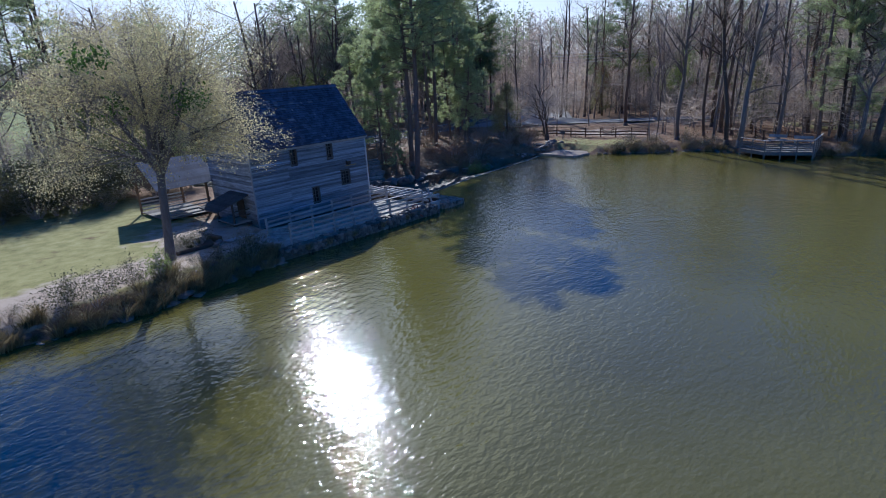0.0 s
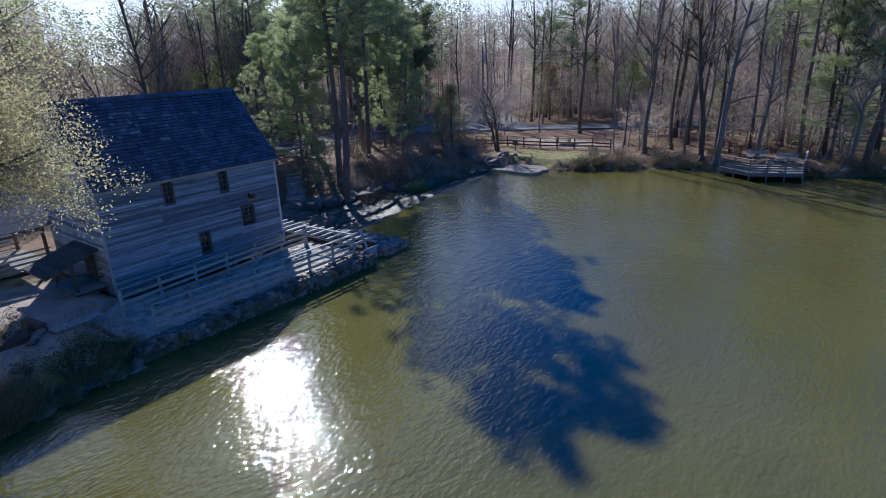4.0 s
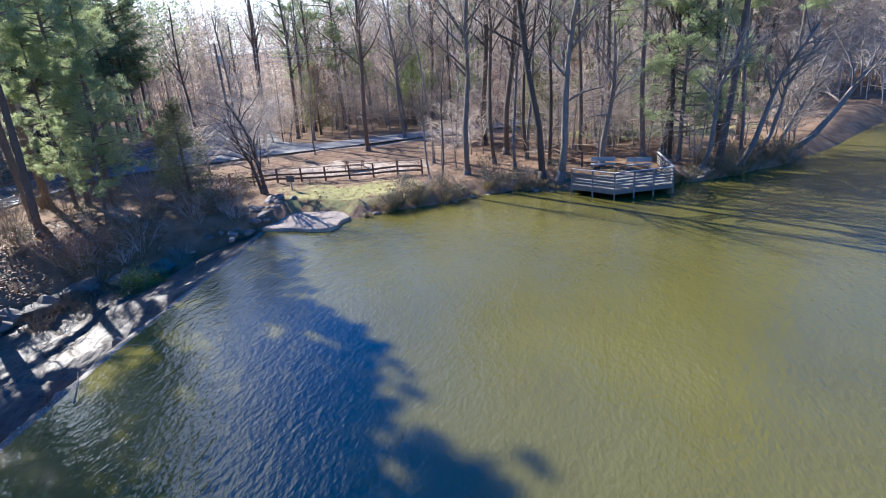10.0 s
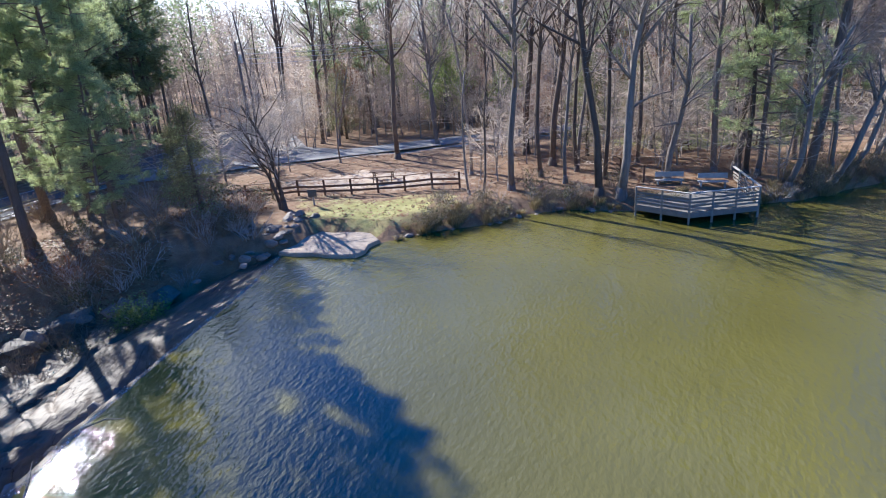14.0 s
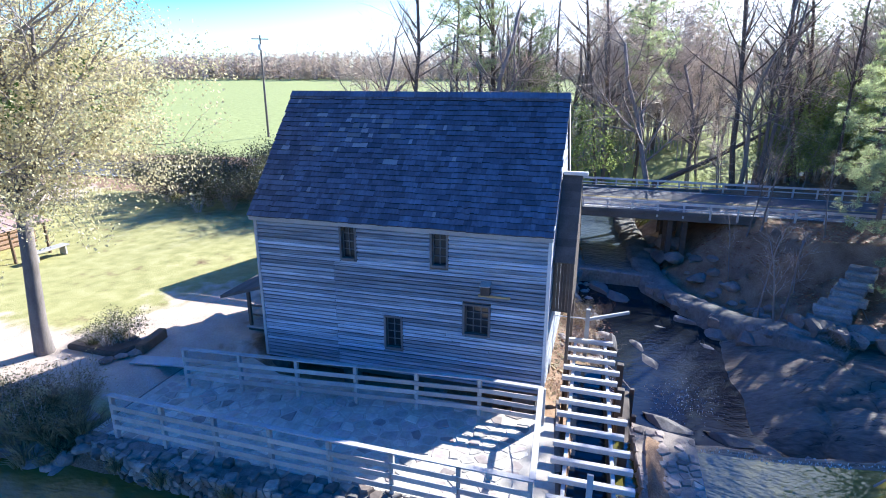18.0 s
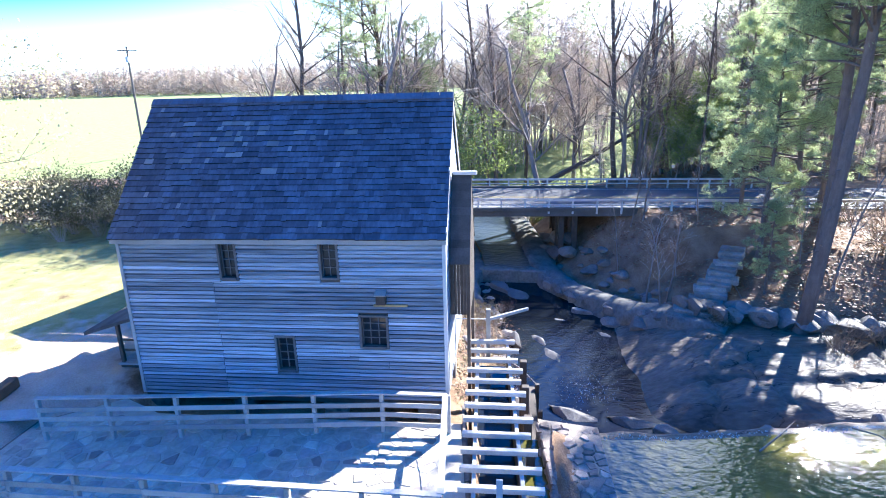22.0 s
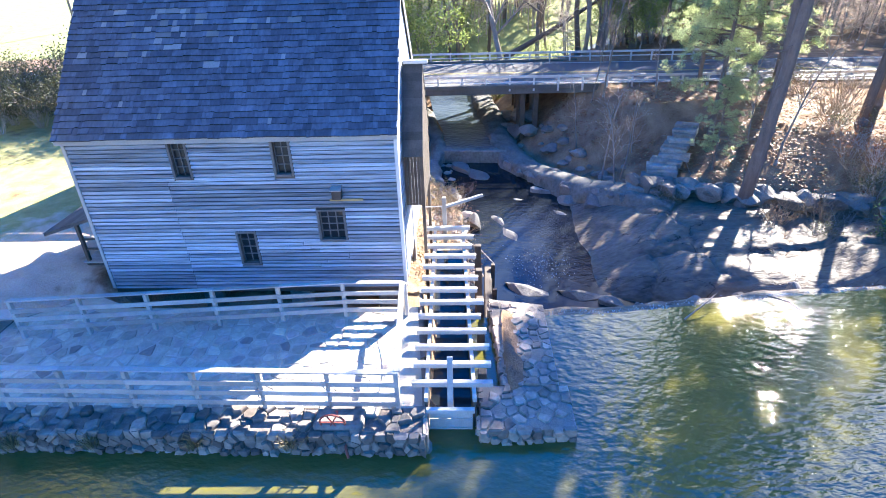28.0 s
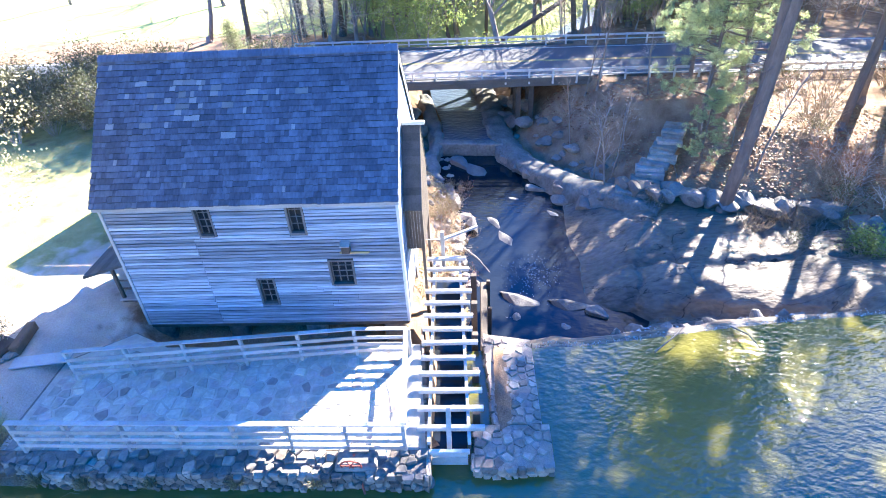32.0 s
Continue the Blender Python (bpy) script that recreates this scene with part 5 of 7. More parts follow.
# ---- north shore: landing slab, rail fence, picnic table, viewing deck ----
slab = tagged(part("landing_slab", Geo().prism([(-1.6, 24.75), (-0.7, 24.6), (0.4, 24.72), (1.5, 24.5), (2.7, 24.62), (3.0, 25.3), (2.85, 26.1), (3.15, 26.9), (2.3, 27.9), (1.2, 28.3), (0.1, 27.9), (-0.8, 28.1), (-1.3, 27.0), (-1.2, 25.9)], -0.6, 0.20, 0.05), M["slab"]), "pale worn concrete landing slab at the pond's edge", "slab", kind="structure")
for x, y, r in ((-2.2, 25.2, 0.6), (-2.7, 26.3, 0.7), (-1.9, 27.2, 0.55), (-3.4, 25.0, 0.5), (-2.2, 28.2, 0.5), (-3.6, 27.2, 0.45), (-1.5, 28.9, 0.5), (-3.1, 24.0, 0.55), (-2.6, 23.1, 0.4), (-4.3, 26.0, 0.5), (-4.0, 24.2, 0.4)):
    boulder(x, y, r * 0.62, max(0.0, float(height(x, y))), "brown rubble boulder heaped beside the landing slab", group="rubble by the slab")
for i in range(22):
    x, y = -2.7 + _b.gauss(0, 0.9), 25.8 + _b.gauss(0, 1.5)
    boulder(x, y, _b.uniform(0.18, 0.4), max(0.0, float(height(x, y))), "brown rubble stone heaped beside the landing slab", group="rubble by the slab")
pts = along((-8.4, 32.7), (5.6, 35.3), 9)
rail_fence("ranch_fence", "brown three-board ranch fence at the picnic ground", pts, [float(height(*p)) for p in pts], (0.30, 0.62), M["fence_brown"], rail=(0.04, 0.14), high=1.05, cap=True)
sign = thing("trail_sign", "small grey sign on a post near the landing", "sign", at=(-2.7, 31.2, 0.8))
lay(part("post", Geo().beam((-2.7, 31.2, 0.5), (-2.7, 31.2, 1.7), 0.09, 0.09, 0.01), M["fence_grey"]), sign)
lay(part("panel", Geo().box((-2.7, 31.13, 1.62), (0.6, 0.04, 0.45), bevel=0.01), M["concrete"]), sign)


def picnic_table(x, y, rot):
    z = float(height(x, y))
    t = thing("picnic_table", "brown wooden picnic table with two benches", "table", at=(x, y, z))
    for i in range(5):
        part("top_board", Geo().box((0, -0.32 + i * 0.16, 0.74), (1.8, 0.145, 0.04), bevel=0.006), M["fence_brown"], t)
    for s in (-1, 1):
        part("bench_board", Geo().box((0, s * 0.72, 0.45), (1.8, 0.26, 0.04), bevel=0.006), M["fence_brown"], t)
        for k in (-1, 1):
            part("leg", Geo().beam((k * 0.65, s * 0.62, 0.0), (k * 0.65, s * 0.22, 0.72), 0.05, 0.10, 0.006), M["fence_brown"], t)
        part("cross_bar", Geo().beam((s * 0.65, -0.8, 0.41), (s * 0.65, 0.8, 0.41), 0.05, 0.09, 0.006), M["fence_brown"], t)
    t.rotation_euler = (0, 0, rot)


picnic_table(-0.4, 37.4, 0.2)
picnic_table(20.0, 47.0, 0.5)

# viewing deck over the water
deck = thing("viewing_deck", "grey timber viewing deck with board railings standing over the water", "deck", at=(19, 33, 0.5))
DZ = 0.62
dpoly = [(16.2, 32.0), (18.7, 30.5), (22.2, 31.9), (21.9, 36.6), (16.9, 36.6)]
n = 0
y = 30.55
while y < 36.6:
    xs = []
    for (ax, ay), (bx_, by) in zip(dpoly, dpoly[1:] + dpoly[:1]):
        if (ay > y) != (by > y):
            xs.append(ax + (bx_ - ax) * (y - ay) / (by - ay))
    if len(xs) == 2:
        a, b = sorted(xs)
        lay(part("deck_board", Geo().box(((a + b) / 2, y, DZ), (b - a, 0.135, 0.045), bevel=0.006), M["deck_wood"]), deck)
    y += 0.145
for (ax, ay), (bx_, by) in zip(dpoly, dpoly[1:] + dpoly[:1]):
    lay(part("rim_joist", Geo().beam((ax, ay, DZ - 0.15), (bx_, by, DZ - 0.15), 0.06, 0.26, 0.008), M["deck_wood"]), deck)
for (ax, ay), (bx_, by) in zip(dpoly[:3], dpoly[1:4]):
    k = max(2, round(math.hypot(bx_ - ax, by - ay) / 1.3))
    for i in range(k):
        x, y = ax + (bx_ - ax) * i / k, ay + (by - ay) * i / k
        lay(part("rail_post", Geo().beam((x, y, -0.5 if y < 34 else 0.3), (x, y, DZ + 1.02), 0.10, 0.10, 0.01), M["deck_wood"]), deck)
    for h in (0.18, 0.36, 0.54, 0.72):
        lay(part("rail", Geo().beam((ax, ay, DZ + h), (bx_, by, DZ + h), 0.035, 0.10, 0.005), M["deck_wood"]), deck)
    lay(part("cap_rail", Geo().beam((ax, ay, DZ + 1.03), (bx_, by, DZ + 1.03), 0.15, 0.04, 0.006), M["fence_grey"]), deck)
for bx_, by, w in ((20.6, 35.4, 1.6), (18.3, 35.9, 1.6)):
    b = thing("deck_bench", "grey wooden bench standing on the viewing deck", "bench", at=(bx_, by, DZ))
    part("seat", Geo().box((0, 0, 0.45), (w, 0.4, 0.05), bevel=0.008), M["fence_grey"], b)
    part("backrest", Geo().box((0, 0.2, 0.75), (w, 0.05, 0.3), bevel=0.008), M["fence_grey"], b)
    for s in (-1, 1):
        part("leg", Geo().box((s * w * 0.4, 0, 0.215), (0.08, 0.35, 0.43), bevel=0.008), M["fence_grey"], b)
pts = [(16.9, 36.6), (15.6, 38.6), (14.6, 41.0)]
rail_fence("ramp_fence", "brown board railing of the path down to the deck", pts, [float(height(*p)) for p in pts], (0.3, 0.6), M["fence_brown"])
pts = along((24, 47.5), (33, 51.5), 6)
rail_fence("lawn_fence", "weathered rail fence beside the far lawn", pts, [float(height(*p)) for p in pts], (0.35, 0.75), M["brown_wood"], cap=False)

# ---- the log cabin in the yard ----
cabin = thing("log_cabin", "old log cabin with a rusty tin roof and a lean-to porch", "cabin", at=(-3, -30, 0.75))
CX0, CX1, CY0, CY1 = -7.0, 0.4, -33.8, -28.4
for i in range(9):
    z = 0.9 + i * 0.25
    for y in (CY0, CY1):
        lay(part("log", Geo().tube([(CX0 - 0.25, y, z), (CX1 + 0.25, y, z)], [0.13] * 2, 8), M["log"]), cabin)
    for x in (CX0, CX1):
        lay(part("log", Geo().tube([(x, CY0 - 0.25, z + 0.12), (x, CY1 + 0.25, z + 0.12)], [0.13] * 2, 8), M["log_grey"] if x == CX1 else M["log"]), cabin)
lay(part("cabin_core", Geo().box(((CX0 + CX1) / 2, (CY0 + CY1) / 2, 1.9), (CX1 - CX0 - 0.1, CY1 - CY0 - 0.1, 2.3)), M["dark_wood"]), cabin)
lay(part("door", Geo().box((-3.6, CY1 + 0.14, 1.75), (0.95, 0.07, 1.9), bevel=0.01), M["dark_wood"]), cabin)
ry = (CY0 + CY1) / 2
for s in (-1, 1):
    for i in range(12):
        x0 = CX0 - 0.4 + i * (CX1 - CX0 + 0.8) / 12
        w = (CX1 - CX0 + 0.8) / 12
        a, b = Vector((x0 + w / 2, ry, 5.35)), Vector((x0 + w / 2, ry + s * 3.25, 3.1))
        lay(part("tin_sheet", Geo().beam(a, b, w * 0.97, 0.03, 0.004, up=(0, 0, 1)), M["tin"]), cabin)
        lay(part("tin_seam", Geo().beam(a + Vector((w / 2, 0, 0.02)), b + Vector((w / 2, 0, 0.02)), 0.035, 0.045), M["tin"]), cabin)
for x in (CX0, CX1):
    g = Geo()
    g.add([(x - 0.06, CY0, 3.1), (x - 0.06, CY1, 3.1), (x - 0.06, ry, 5.2), (x + 0.06, CY0, 3.1), (x + 0.06, CY1, 3.1), (x + 0.06, ry, 5.2)], [(0, 1, 2), (3, 5, 4), (0, 3, 4, 1), (1, 4, 5, 2), (2, 5, 3, 0)])
    lay(part("gable", g, M["log_grey"]), cabin)
for i in range(11):
    x0 = -5.9 + i * 0.60
    a, b = Vector((x0, CY1 + 0.1, 3.0)), Vector((x0, -25.5, 2.45))
    lay(part("porch_tin_sheet", Geo().beam(a, b, 0.585, 0.03, 0.004), M["tin"]), cabin)
    lay(part("porch_tin_seam", Geo().beam(a + Vector((0.3, 0, 0.02)), b + Vector((0.3, 0, 0.02)), 0.035, 0.045), M["tin"]), cabin)
for x in (-0.3, -2.2, -4.1, -5.9):
    lay(part("porch_post", Geo().tube([(x, -25.75, 0.7), (x + 0.03, -25.75, 2.5)], [0.075, 0.065], 7), M["brown_wood"]), cabin)
lay(part("porch_beam", Geo().beam((-6.1, -25.75, 2.42), (0.1, -25.75, 2.42), 0.12, 0.12, 0.01), M["brown_wood"]), cabin)
barrel = thing("barrel", "old wooden barrel standing on the cabin porch", "barrel", at=(0.05, -26.6, 0.78))
part("barrel_body", Geo().tube([(0, 0, 0), (0, 0, 0.2), (0, 0, 0.45), (0, 0, 0.7), (0, 0, 0.9)], [0.24, 0.29, 0.31, 0.29, 0.24], 14), M["log_grey"], barrel, smooth=True)
for z, r in ((0.15, 0.285), (0.72, 0.292)):
    part("hoop", Geo().tube([(0, 0, z), (0, 0, z + 0.05)], [r + 0.008] * 2, 14), M["dark_wood"], barrel)
wagon = thing("porch_bench", "rough plank bench by the cabin", "bench", at=(-5.2, -24.9, 0.78))
part("seat", Geo().box((0, 0, 0.48), (1.9, 0.5, 0.07), bevel=0.01), M["log_grey"], wagon)
for s in (-1, 1):
    part("leg", Geo().box((s * 0.75, 0, 0.22), (0.1, 0.4, 0.44), bevel=0.01), M["log_grey"], wagon)

# planter and board walk in the yard
bed = tagged(part("planting_bed", Geo().prism([(0.4, -15.3), (1.3, -13.0), (2.3, -13.3), (2.2, -15.4)], 0.6, 0.98, 0.08), M["dark_wood"].copy()), "raised planting bed of dark earth beside the path", "planting bed", kind="structure")
tagged(part("timber_edge", Geo().beam((0.6, -12.95, 0.98), (1.9, -12.75, 0.98), 0.3, 0.36, 0.04), M["brown_wood"]), "short stack of old timbers at the planting bed", "timber")
for i in range(3):
    boulder(1.9 + 0.35 * i, -12.9 - 0.25 * i, 0.22, 0.85, "small grey stone edging the planting bed", group="bed stones")
tagged(part("plank", Geo().beam((2.3, -12.6, 0.86), (2.0, -10.8, 0.86), 0.5, 0.06, 0.01), M["fence_grey"]), "grey plank lying at the terrace entrance", "plank")

# utility poles and wires
def utility_pole(x, y, h):
    z = float(height(x, y))
    p = thing("utility_pole", "grey wooden utility pole with a cross arm", "pole", "utility poles", at=(x, y, z))
    part("mast", Geo().tube([(0, 0, -0.5), (0.03, 0, h * 0.5), (0, 0, h)], [0.17, 0.14, 0.10], 8), M["bark_grey"], p)
    part("cross_arm", Geo().box((0, 0, h - 0.5), (0.12, 2.2, 0.13), Euler((0, 0, 0.6)).to_matrix(), 0.01), M["bark_grey"], p)
    part("transformer", Geo().tube([(0.25, 0, h - 1.9), (0.25, 0, h - 1.2)], [0.2, 0.2], 10), M["steel"], p)


utility_pole(-56, -45.1, 13.5)
utility_pole(-18, 49, 10.5)
utility_pole(-33, -90, 11)
for k in range(4):
    pts = []
    a, b = Vector((-18, 49 + 0.25 * k, 10.6 - 0.45 * k)), Vector((16, 78 + 0.25 * k, 13.5 - 0.45 * k))
    for i in range(13):
        t = i / 12
        q = a.lerp(b, t)
        q.z -= 1.2 * 4 * t * (1 - t)
        pts.append(q)
    tagged(part("power_line", Geo().tube(pts, [0.022] * 13, 4), M["steel"]), "thin power line strung between poles", "cable", "power lines")


# ---- trees ----
def curve_limb(rng, p, d, ln, r0, r1, n, wander, lift):
    """A bending limb: its points, radii and end direction."""
    pts, rad = [p.copy()], [r0]
    for i in range(n):
        d = (d + Vector((rng.gauss(0, wander), rng.gauss(0, wander), rng.gauss(0, wander) + lift))).normalized()
        p = p + d * (ln / n)
        pts.append(p.copy())
        rad.append(r0 + (r1 - r0) * (i + 1) / n)
    return pts, rad, d


def branching(rng, wood, fine, p, d, ln, r, level, top, spec, tips):
    """Limbs on limbs; the thick ones go into wood, the thin ones into fine."""
    n = 5 if level == 0 else (4 if level == 1 else 3)
    pts, rad, _ = curve_limb(rng, p, d, ln, r, r * (0.45 if level == 0 else 0.25), n, spec["wander"], spec["lift"][min(level, 2)])
    sides = (7, 5, 4, 3, 3)[level]
    (wood if level < 2 else fine).tube(pts, rad, sides, cap=level < 2)
    if level >= top:
        tips.append((pts[-1], (pts[-1] - pts[-2]).normalized()))
        tips.append((pts[-2], (pts[-1] - pts[-2]).normalized()))
        return
    for _ in range(spec["kids"][level]):
        t = rng.uniform(spec["bare"][level], 1.0)
        k = min(int(t * n), n - 1)
        f = t * n - k
        q = pts[k].lerp(pts[k + 1], f)
        axis = (pts[k + 1] - pts[k]).normalized()
        side = axis.cross(Vector((rng.uniform(-1, 1), rng.uniform(-1, 1), rng.uniform(-1, 1)))).normalized()
        ang = radians(rng.uniform(*spec["angle"][level]))
        nd = (axis * math.cos(ang) + side * math.sin(ang)).normalized()
        rr = (rad[k] + (rad[k + 1] - rad[k]) * f)
        branching(rng, wood, fine, q, nd, ln * rng.uniform(*spec["length"][level]) * (1.15 - 0.5 * t * (level == 0)), max(rr * 0.5, 0.008), level + 1, top, spec, tips)


def leaf_cloud(rng, g, tips, count, spread, size, flat=0.4):
    for p, d in tips:
        for _ in range(count):
            o = Vector((rng.gauss(0, spread), rng.gauss(0, spread), rng.gauss(0, spread)))
            c = p + o
            a = Vector((rng.uniform(-1, 1), rng.uniform(-1, 1), rng.uniform(-1, 1))).normalized()
            b = a.cross(Vector((rng.uniform(-1, 1), rng.uniform(-1, 1), rng.uniform(-1, 1)))).normalized()
            s = size * rng.uniform(0.6, 1.3)
            k = len(g.v)
            for u in (c - a * s, c + b * s * flat, c + a * s, c - b * s * flat):
                g.v.append((u.x, u.y, u.z))
            g.f.append((k, k + 1, k + 2, k + 3))


def tree_meshes(name, seed, h, r, spec, top=3, bark="bark_grey", lean=(0, 0)):
    rng = random.Random(seed)
    wood, fine, tips = Geo(), Geo(), []
    branching(rng, wood, fine, Vector((0, 0, -0.3)), Vector((lean[0], lean[1], 1)).normalized(), h, r, 0, top, spec, tips)
    wood.tube([(0, 0, -0.4), (0, 0, 0.1), (lean[0] * 0.7, lean[1] * 0.7, 0.7)], [r * 1.9, r * 1.45, r * 1.02], 8)
    return wood.mesh(name + "_trunk", M[bark], True), fine, tips


WOODLAND = dict(wander=0.09, lift=(0.06, 0.05, 0.03), kids=(15, 6, 5), bare=(0.38, 0.2, 0.15), angle=((28, 60), (25, 60), (20, 60)), length=((0.22, 0.42), (0.3, 0.55), (0.35, 0.6)))
OPEN = dict(wander=0.14, lift=(0.05, 0.03, 0.0), kids=(13, 8, 6), bare=(0.22, 0.2, 0.15), angle=((35, 70), (30, 65), (25, 65)), length=((0.4, 0.62), (0.35, 0.6), (0.35, 0.6)))
SPINDLY = dict(wander=0.07, lift=(0.08, 0.1, 0.05), kids=(12, 4, 3), bare=(0.45, 0.25, 0.2), angle=((25, 50), (25, 55), (20, 60)), length=((0.14, 0.3), (0.35, 0.6), (0.4, 0.6)))
_t = random.Random(77)


class Kind:
    """One tree built once, and set out again and again."""

    def __init__(self, name, label, category, trunk, parts):
        self.name, self.label, self.category, self.trunk, self.parts = name, label, category, trunk, parts

    def put(self, x, y, scale=1.0, rot=None, z=None, lean=0.0, lean_to=0.0, label="", group="", widen=1.0):
        zz = float(height(x, y)) if z is None else z
        ob = thing(self.name, label or self.label, self.category, group, at=(x, y, zz - 0.05))
        part("trunk", self.trunk, None, ob)
        for nm, me in self.parts:
            part(nm, me, None, ob)
        rz = _t.uniform(0, 6.28) if rot is None else rot
        tilt = Matrix.Rotation(lean, 3, Vector((-math.sin(lean_to), math.cos(lean_to), 0)))
        ob.rotation_euler = (tilt @ Matrix.Rotation(rz, 3, "Z")).to_euler()
        ob.scale = (scale * widen, scale * widen, scale)
        return ob


BARE = []
for i, (h, r, sp, bark) in enumerate(((17, 0.21, WOODLAND, "bark_grey"), (20, 0.25, WOODLAND, "bark_brown"), (15, 0.16, SPINDLY, "bark_grey"), (18, 0.17, SPINDLY, "bark_brown"), (16, 0.28, OPEN, "bark_grey"))):
    tr, fine, tips = tree_meshes("bare", 100 + i, h, r, sp, 3, bark)
    BARE.append(Kind("bare_tree", "tall leafless tree with grey twigs in early spring", "tree", tr, [("crown", fine.mesh("bare_crown", M["twig_haze"]))]))


def pine_kind(seed, h, r, clumps, needle, start=0.35, reach=3.0, mat="needles", dead=True, low=False):
    """A pine: straight trunk, whorled limbs that sag, tufts of long needles at their ends."""
    rng = random.Random(seed)
    wood, tufts = Geo(), Geo()
    pts, rad, _ = curve_limb(rng, Vector((0, 0, -0.4)), Vector((0, 0, 1)), h + 0.4, r, 0.05, 9, 0.03, 0.05)
    wood.tube(pts, rad, 8)
    wood.tube([(0, 0, -0.4), (0, 0, 0.5)], [r * 1.5, r * 1.02], 8)

    def on_trunk(z):
        t = (z + 0.4) / (h + 0.4) * 9
        k = min(int(t), 8)
        return pts[k].lerp(pts[k + 1], t - k)

    ends = []
    n = clumps
    for i in range(n):
        f = ((i + rng.random()) / n) ** (0.85 if low else 1.0)
        t = start + (1 - start) * f
        p = on_trunk(h * min(t, 0.99))
        a = rng.uniform(0, 6.28)
        prof = math.sin(math.pi * min(1, (1.02 - t) / (1 - start) * 0.8 + 0.1)) ** 0.7
        if low:
            prof = (1 - f) ** 0.45 * (0.6 + 0.4 * min(1, f * 6))
        ln = max(0.5, reach * prof * rng.uniform(0.55, 1.15))
        d = Vector((math.cos(a), math.sin(a), rng.uniform(-0.05, 0.45)))
        q, rr, dd = curve_limb(rng, p, d.normalized(), ln, 0.02 + 0.012 * ln, 0.012, 4, 0.12, 0.02)
        wood.tube(q, rr, 4, cap=False)
        for k in range(2, 5):
            ends.append((q[k], (q[k] - q[k - 1]).normalized()))
            for _ in range(2):
                sd = (q[k] - q[k - 1]).normalized().cross(Vector((rng.uniform(-1, 1), rng.uniform(-1, 1), rng.uniform(-1, 1)))).normalized()
                e = q[k] + (sd * 0.8 + Vector((0, 0, 0.15))) * rng.uniform(0.25, 0.75) * (0.4 + 0.2 * ln)
                wood.tube([q[k], e], [0.012, 0.008], 3, cap=False)
                ends.append((e, (e - q[k]).normalized()))
    if dead:
        for i in range(10):
            p = on_trunk(h * rng.uniform(0.12, start))
            a = rng.uniform(0, 6.28)
            q, rr, _ = curve_limb(rng, p, Vector((math.cos(a), math.sin(a), 0.1)).normalized(), rng.uniform(0.5, 1.6), 0.03, 0.01, 3, 0.15, -0.02)
            wood.tube(q, rr, 3, cap=False)
    for p, d in ends:
        for _ in range(needle):
            o = (d * 0.6 + Vector((rng.gauss(0, 0.75), rng.gauss(0, 0.75), rng.gauss(0, 0.6) + 0.25))).normalized()
            ln = rng.uniform(0.10, 0.23) if low else rng.uniform(0.2, 0.4)
            c = p + Vector((rng.gauss(0, 0.13), rng.gauss(0, 0.13), rng.gauss(0, 0.08)))
            w = o.cross(Vector((rng.uniform(-1, 1), rng.uniform(-1, 1), rng.uniform(-1, 1)))).normalized() * (0.0145 if low else 0.036)
            k = len(tufts.v)
            for u in (c - w, c + w, c + o * ln):
                tufts.v.append((u.x, u.y, u.z))
            tufts.f.append((k, k + 1, k + 2))
    return Kind("pine", "tall pine with open green needle crown", "tree", wood.mesh("pine_trunk", M["pine_bark" if low else "bark_brown"], True), [("crown", tufts.mesh("pine_crown", M[mat]))])


PINE_NEAR = [pine_kind(201, 24, 0.29, 88, 110, 0.43, 4.9, low=True), pine_kind(202, 22, 0.25, 84, 110, 0.4, 4.6, low=True)]
PINE_LOW = pine_kind(206, 13, 0.17, 54, 100, 0.16, 4.3, low=True)
PINE_MID = [pine_kind(203, 19, 0.2, 46, 18, 0.45, 3.3), pine_kind(204, 16, 0.17, 42, 18, 0.38, 3.1, "needles_dark")]
PINE_HIGH = pine_kind(205, 24, 0.25, 72, 110, 0.5, 4.6, low=True)

# pines standing on the creek bank
for x, y, s, k, r, ln, lt in ((-10.7, 15.0, 1.12, 0, 0.3, 0.05, 1.2), (-12.8, 16.4, 1.14, 1, 1.0, 0.02, 0.0), (-21.0, 20.5, 0.8, 0, 2.0, 0.03, 0.6), (-24.0, 23.0, 0.75, 0, 4.0, 0.0, 0.0),
                              (-23.0, 36.5, 0.8, 0, 1.7, 0.0, 0.0)):
    PINE_NEAR[k].put(x, y, s, r, lean=ln, lean_to=lt, label="tall pine with a full green needle crown on the creek bank", group="creek bank pines")
for x, y, s in ((-14.0, 21.6, 0.94), (-17.5, 24.5, 1.03), (-20.5, 28.5, 1.14), (-16.8, 28.2, 0.8)):
    PINE_HIGH.put(x, y, s, label="tall pine with a high green crown above the creek bank", group="creek bank pines")
for x, y, s in ((-16.6, 15.4, 0.85), (-19.4, 18.4, 1.0), (-22.0, 16.4, 0.9), (-13.2, 14.4, 0.36), (-18.6, 30.8, 0.9), (-13.5, 27.0, 1.0), (-17.0, 27.4, 0.9), (-12.0, 24.6, 0.72)):
    PINE_LOW.put(x, y, s, label="young pine with green boughs low down on the creek bank", group="creek bank pines")
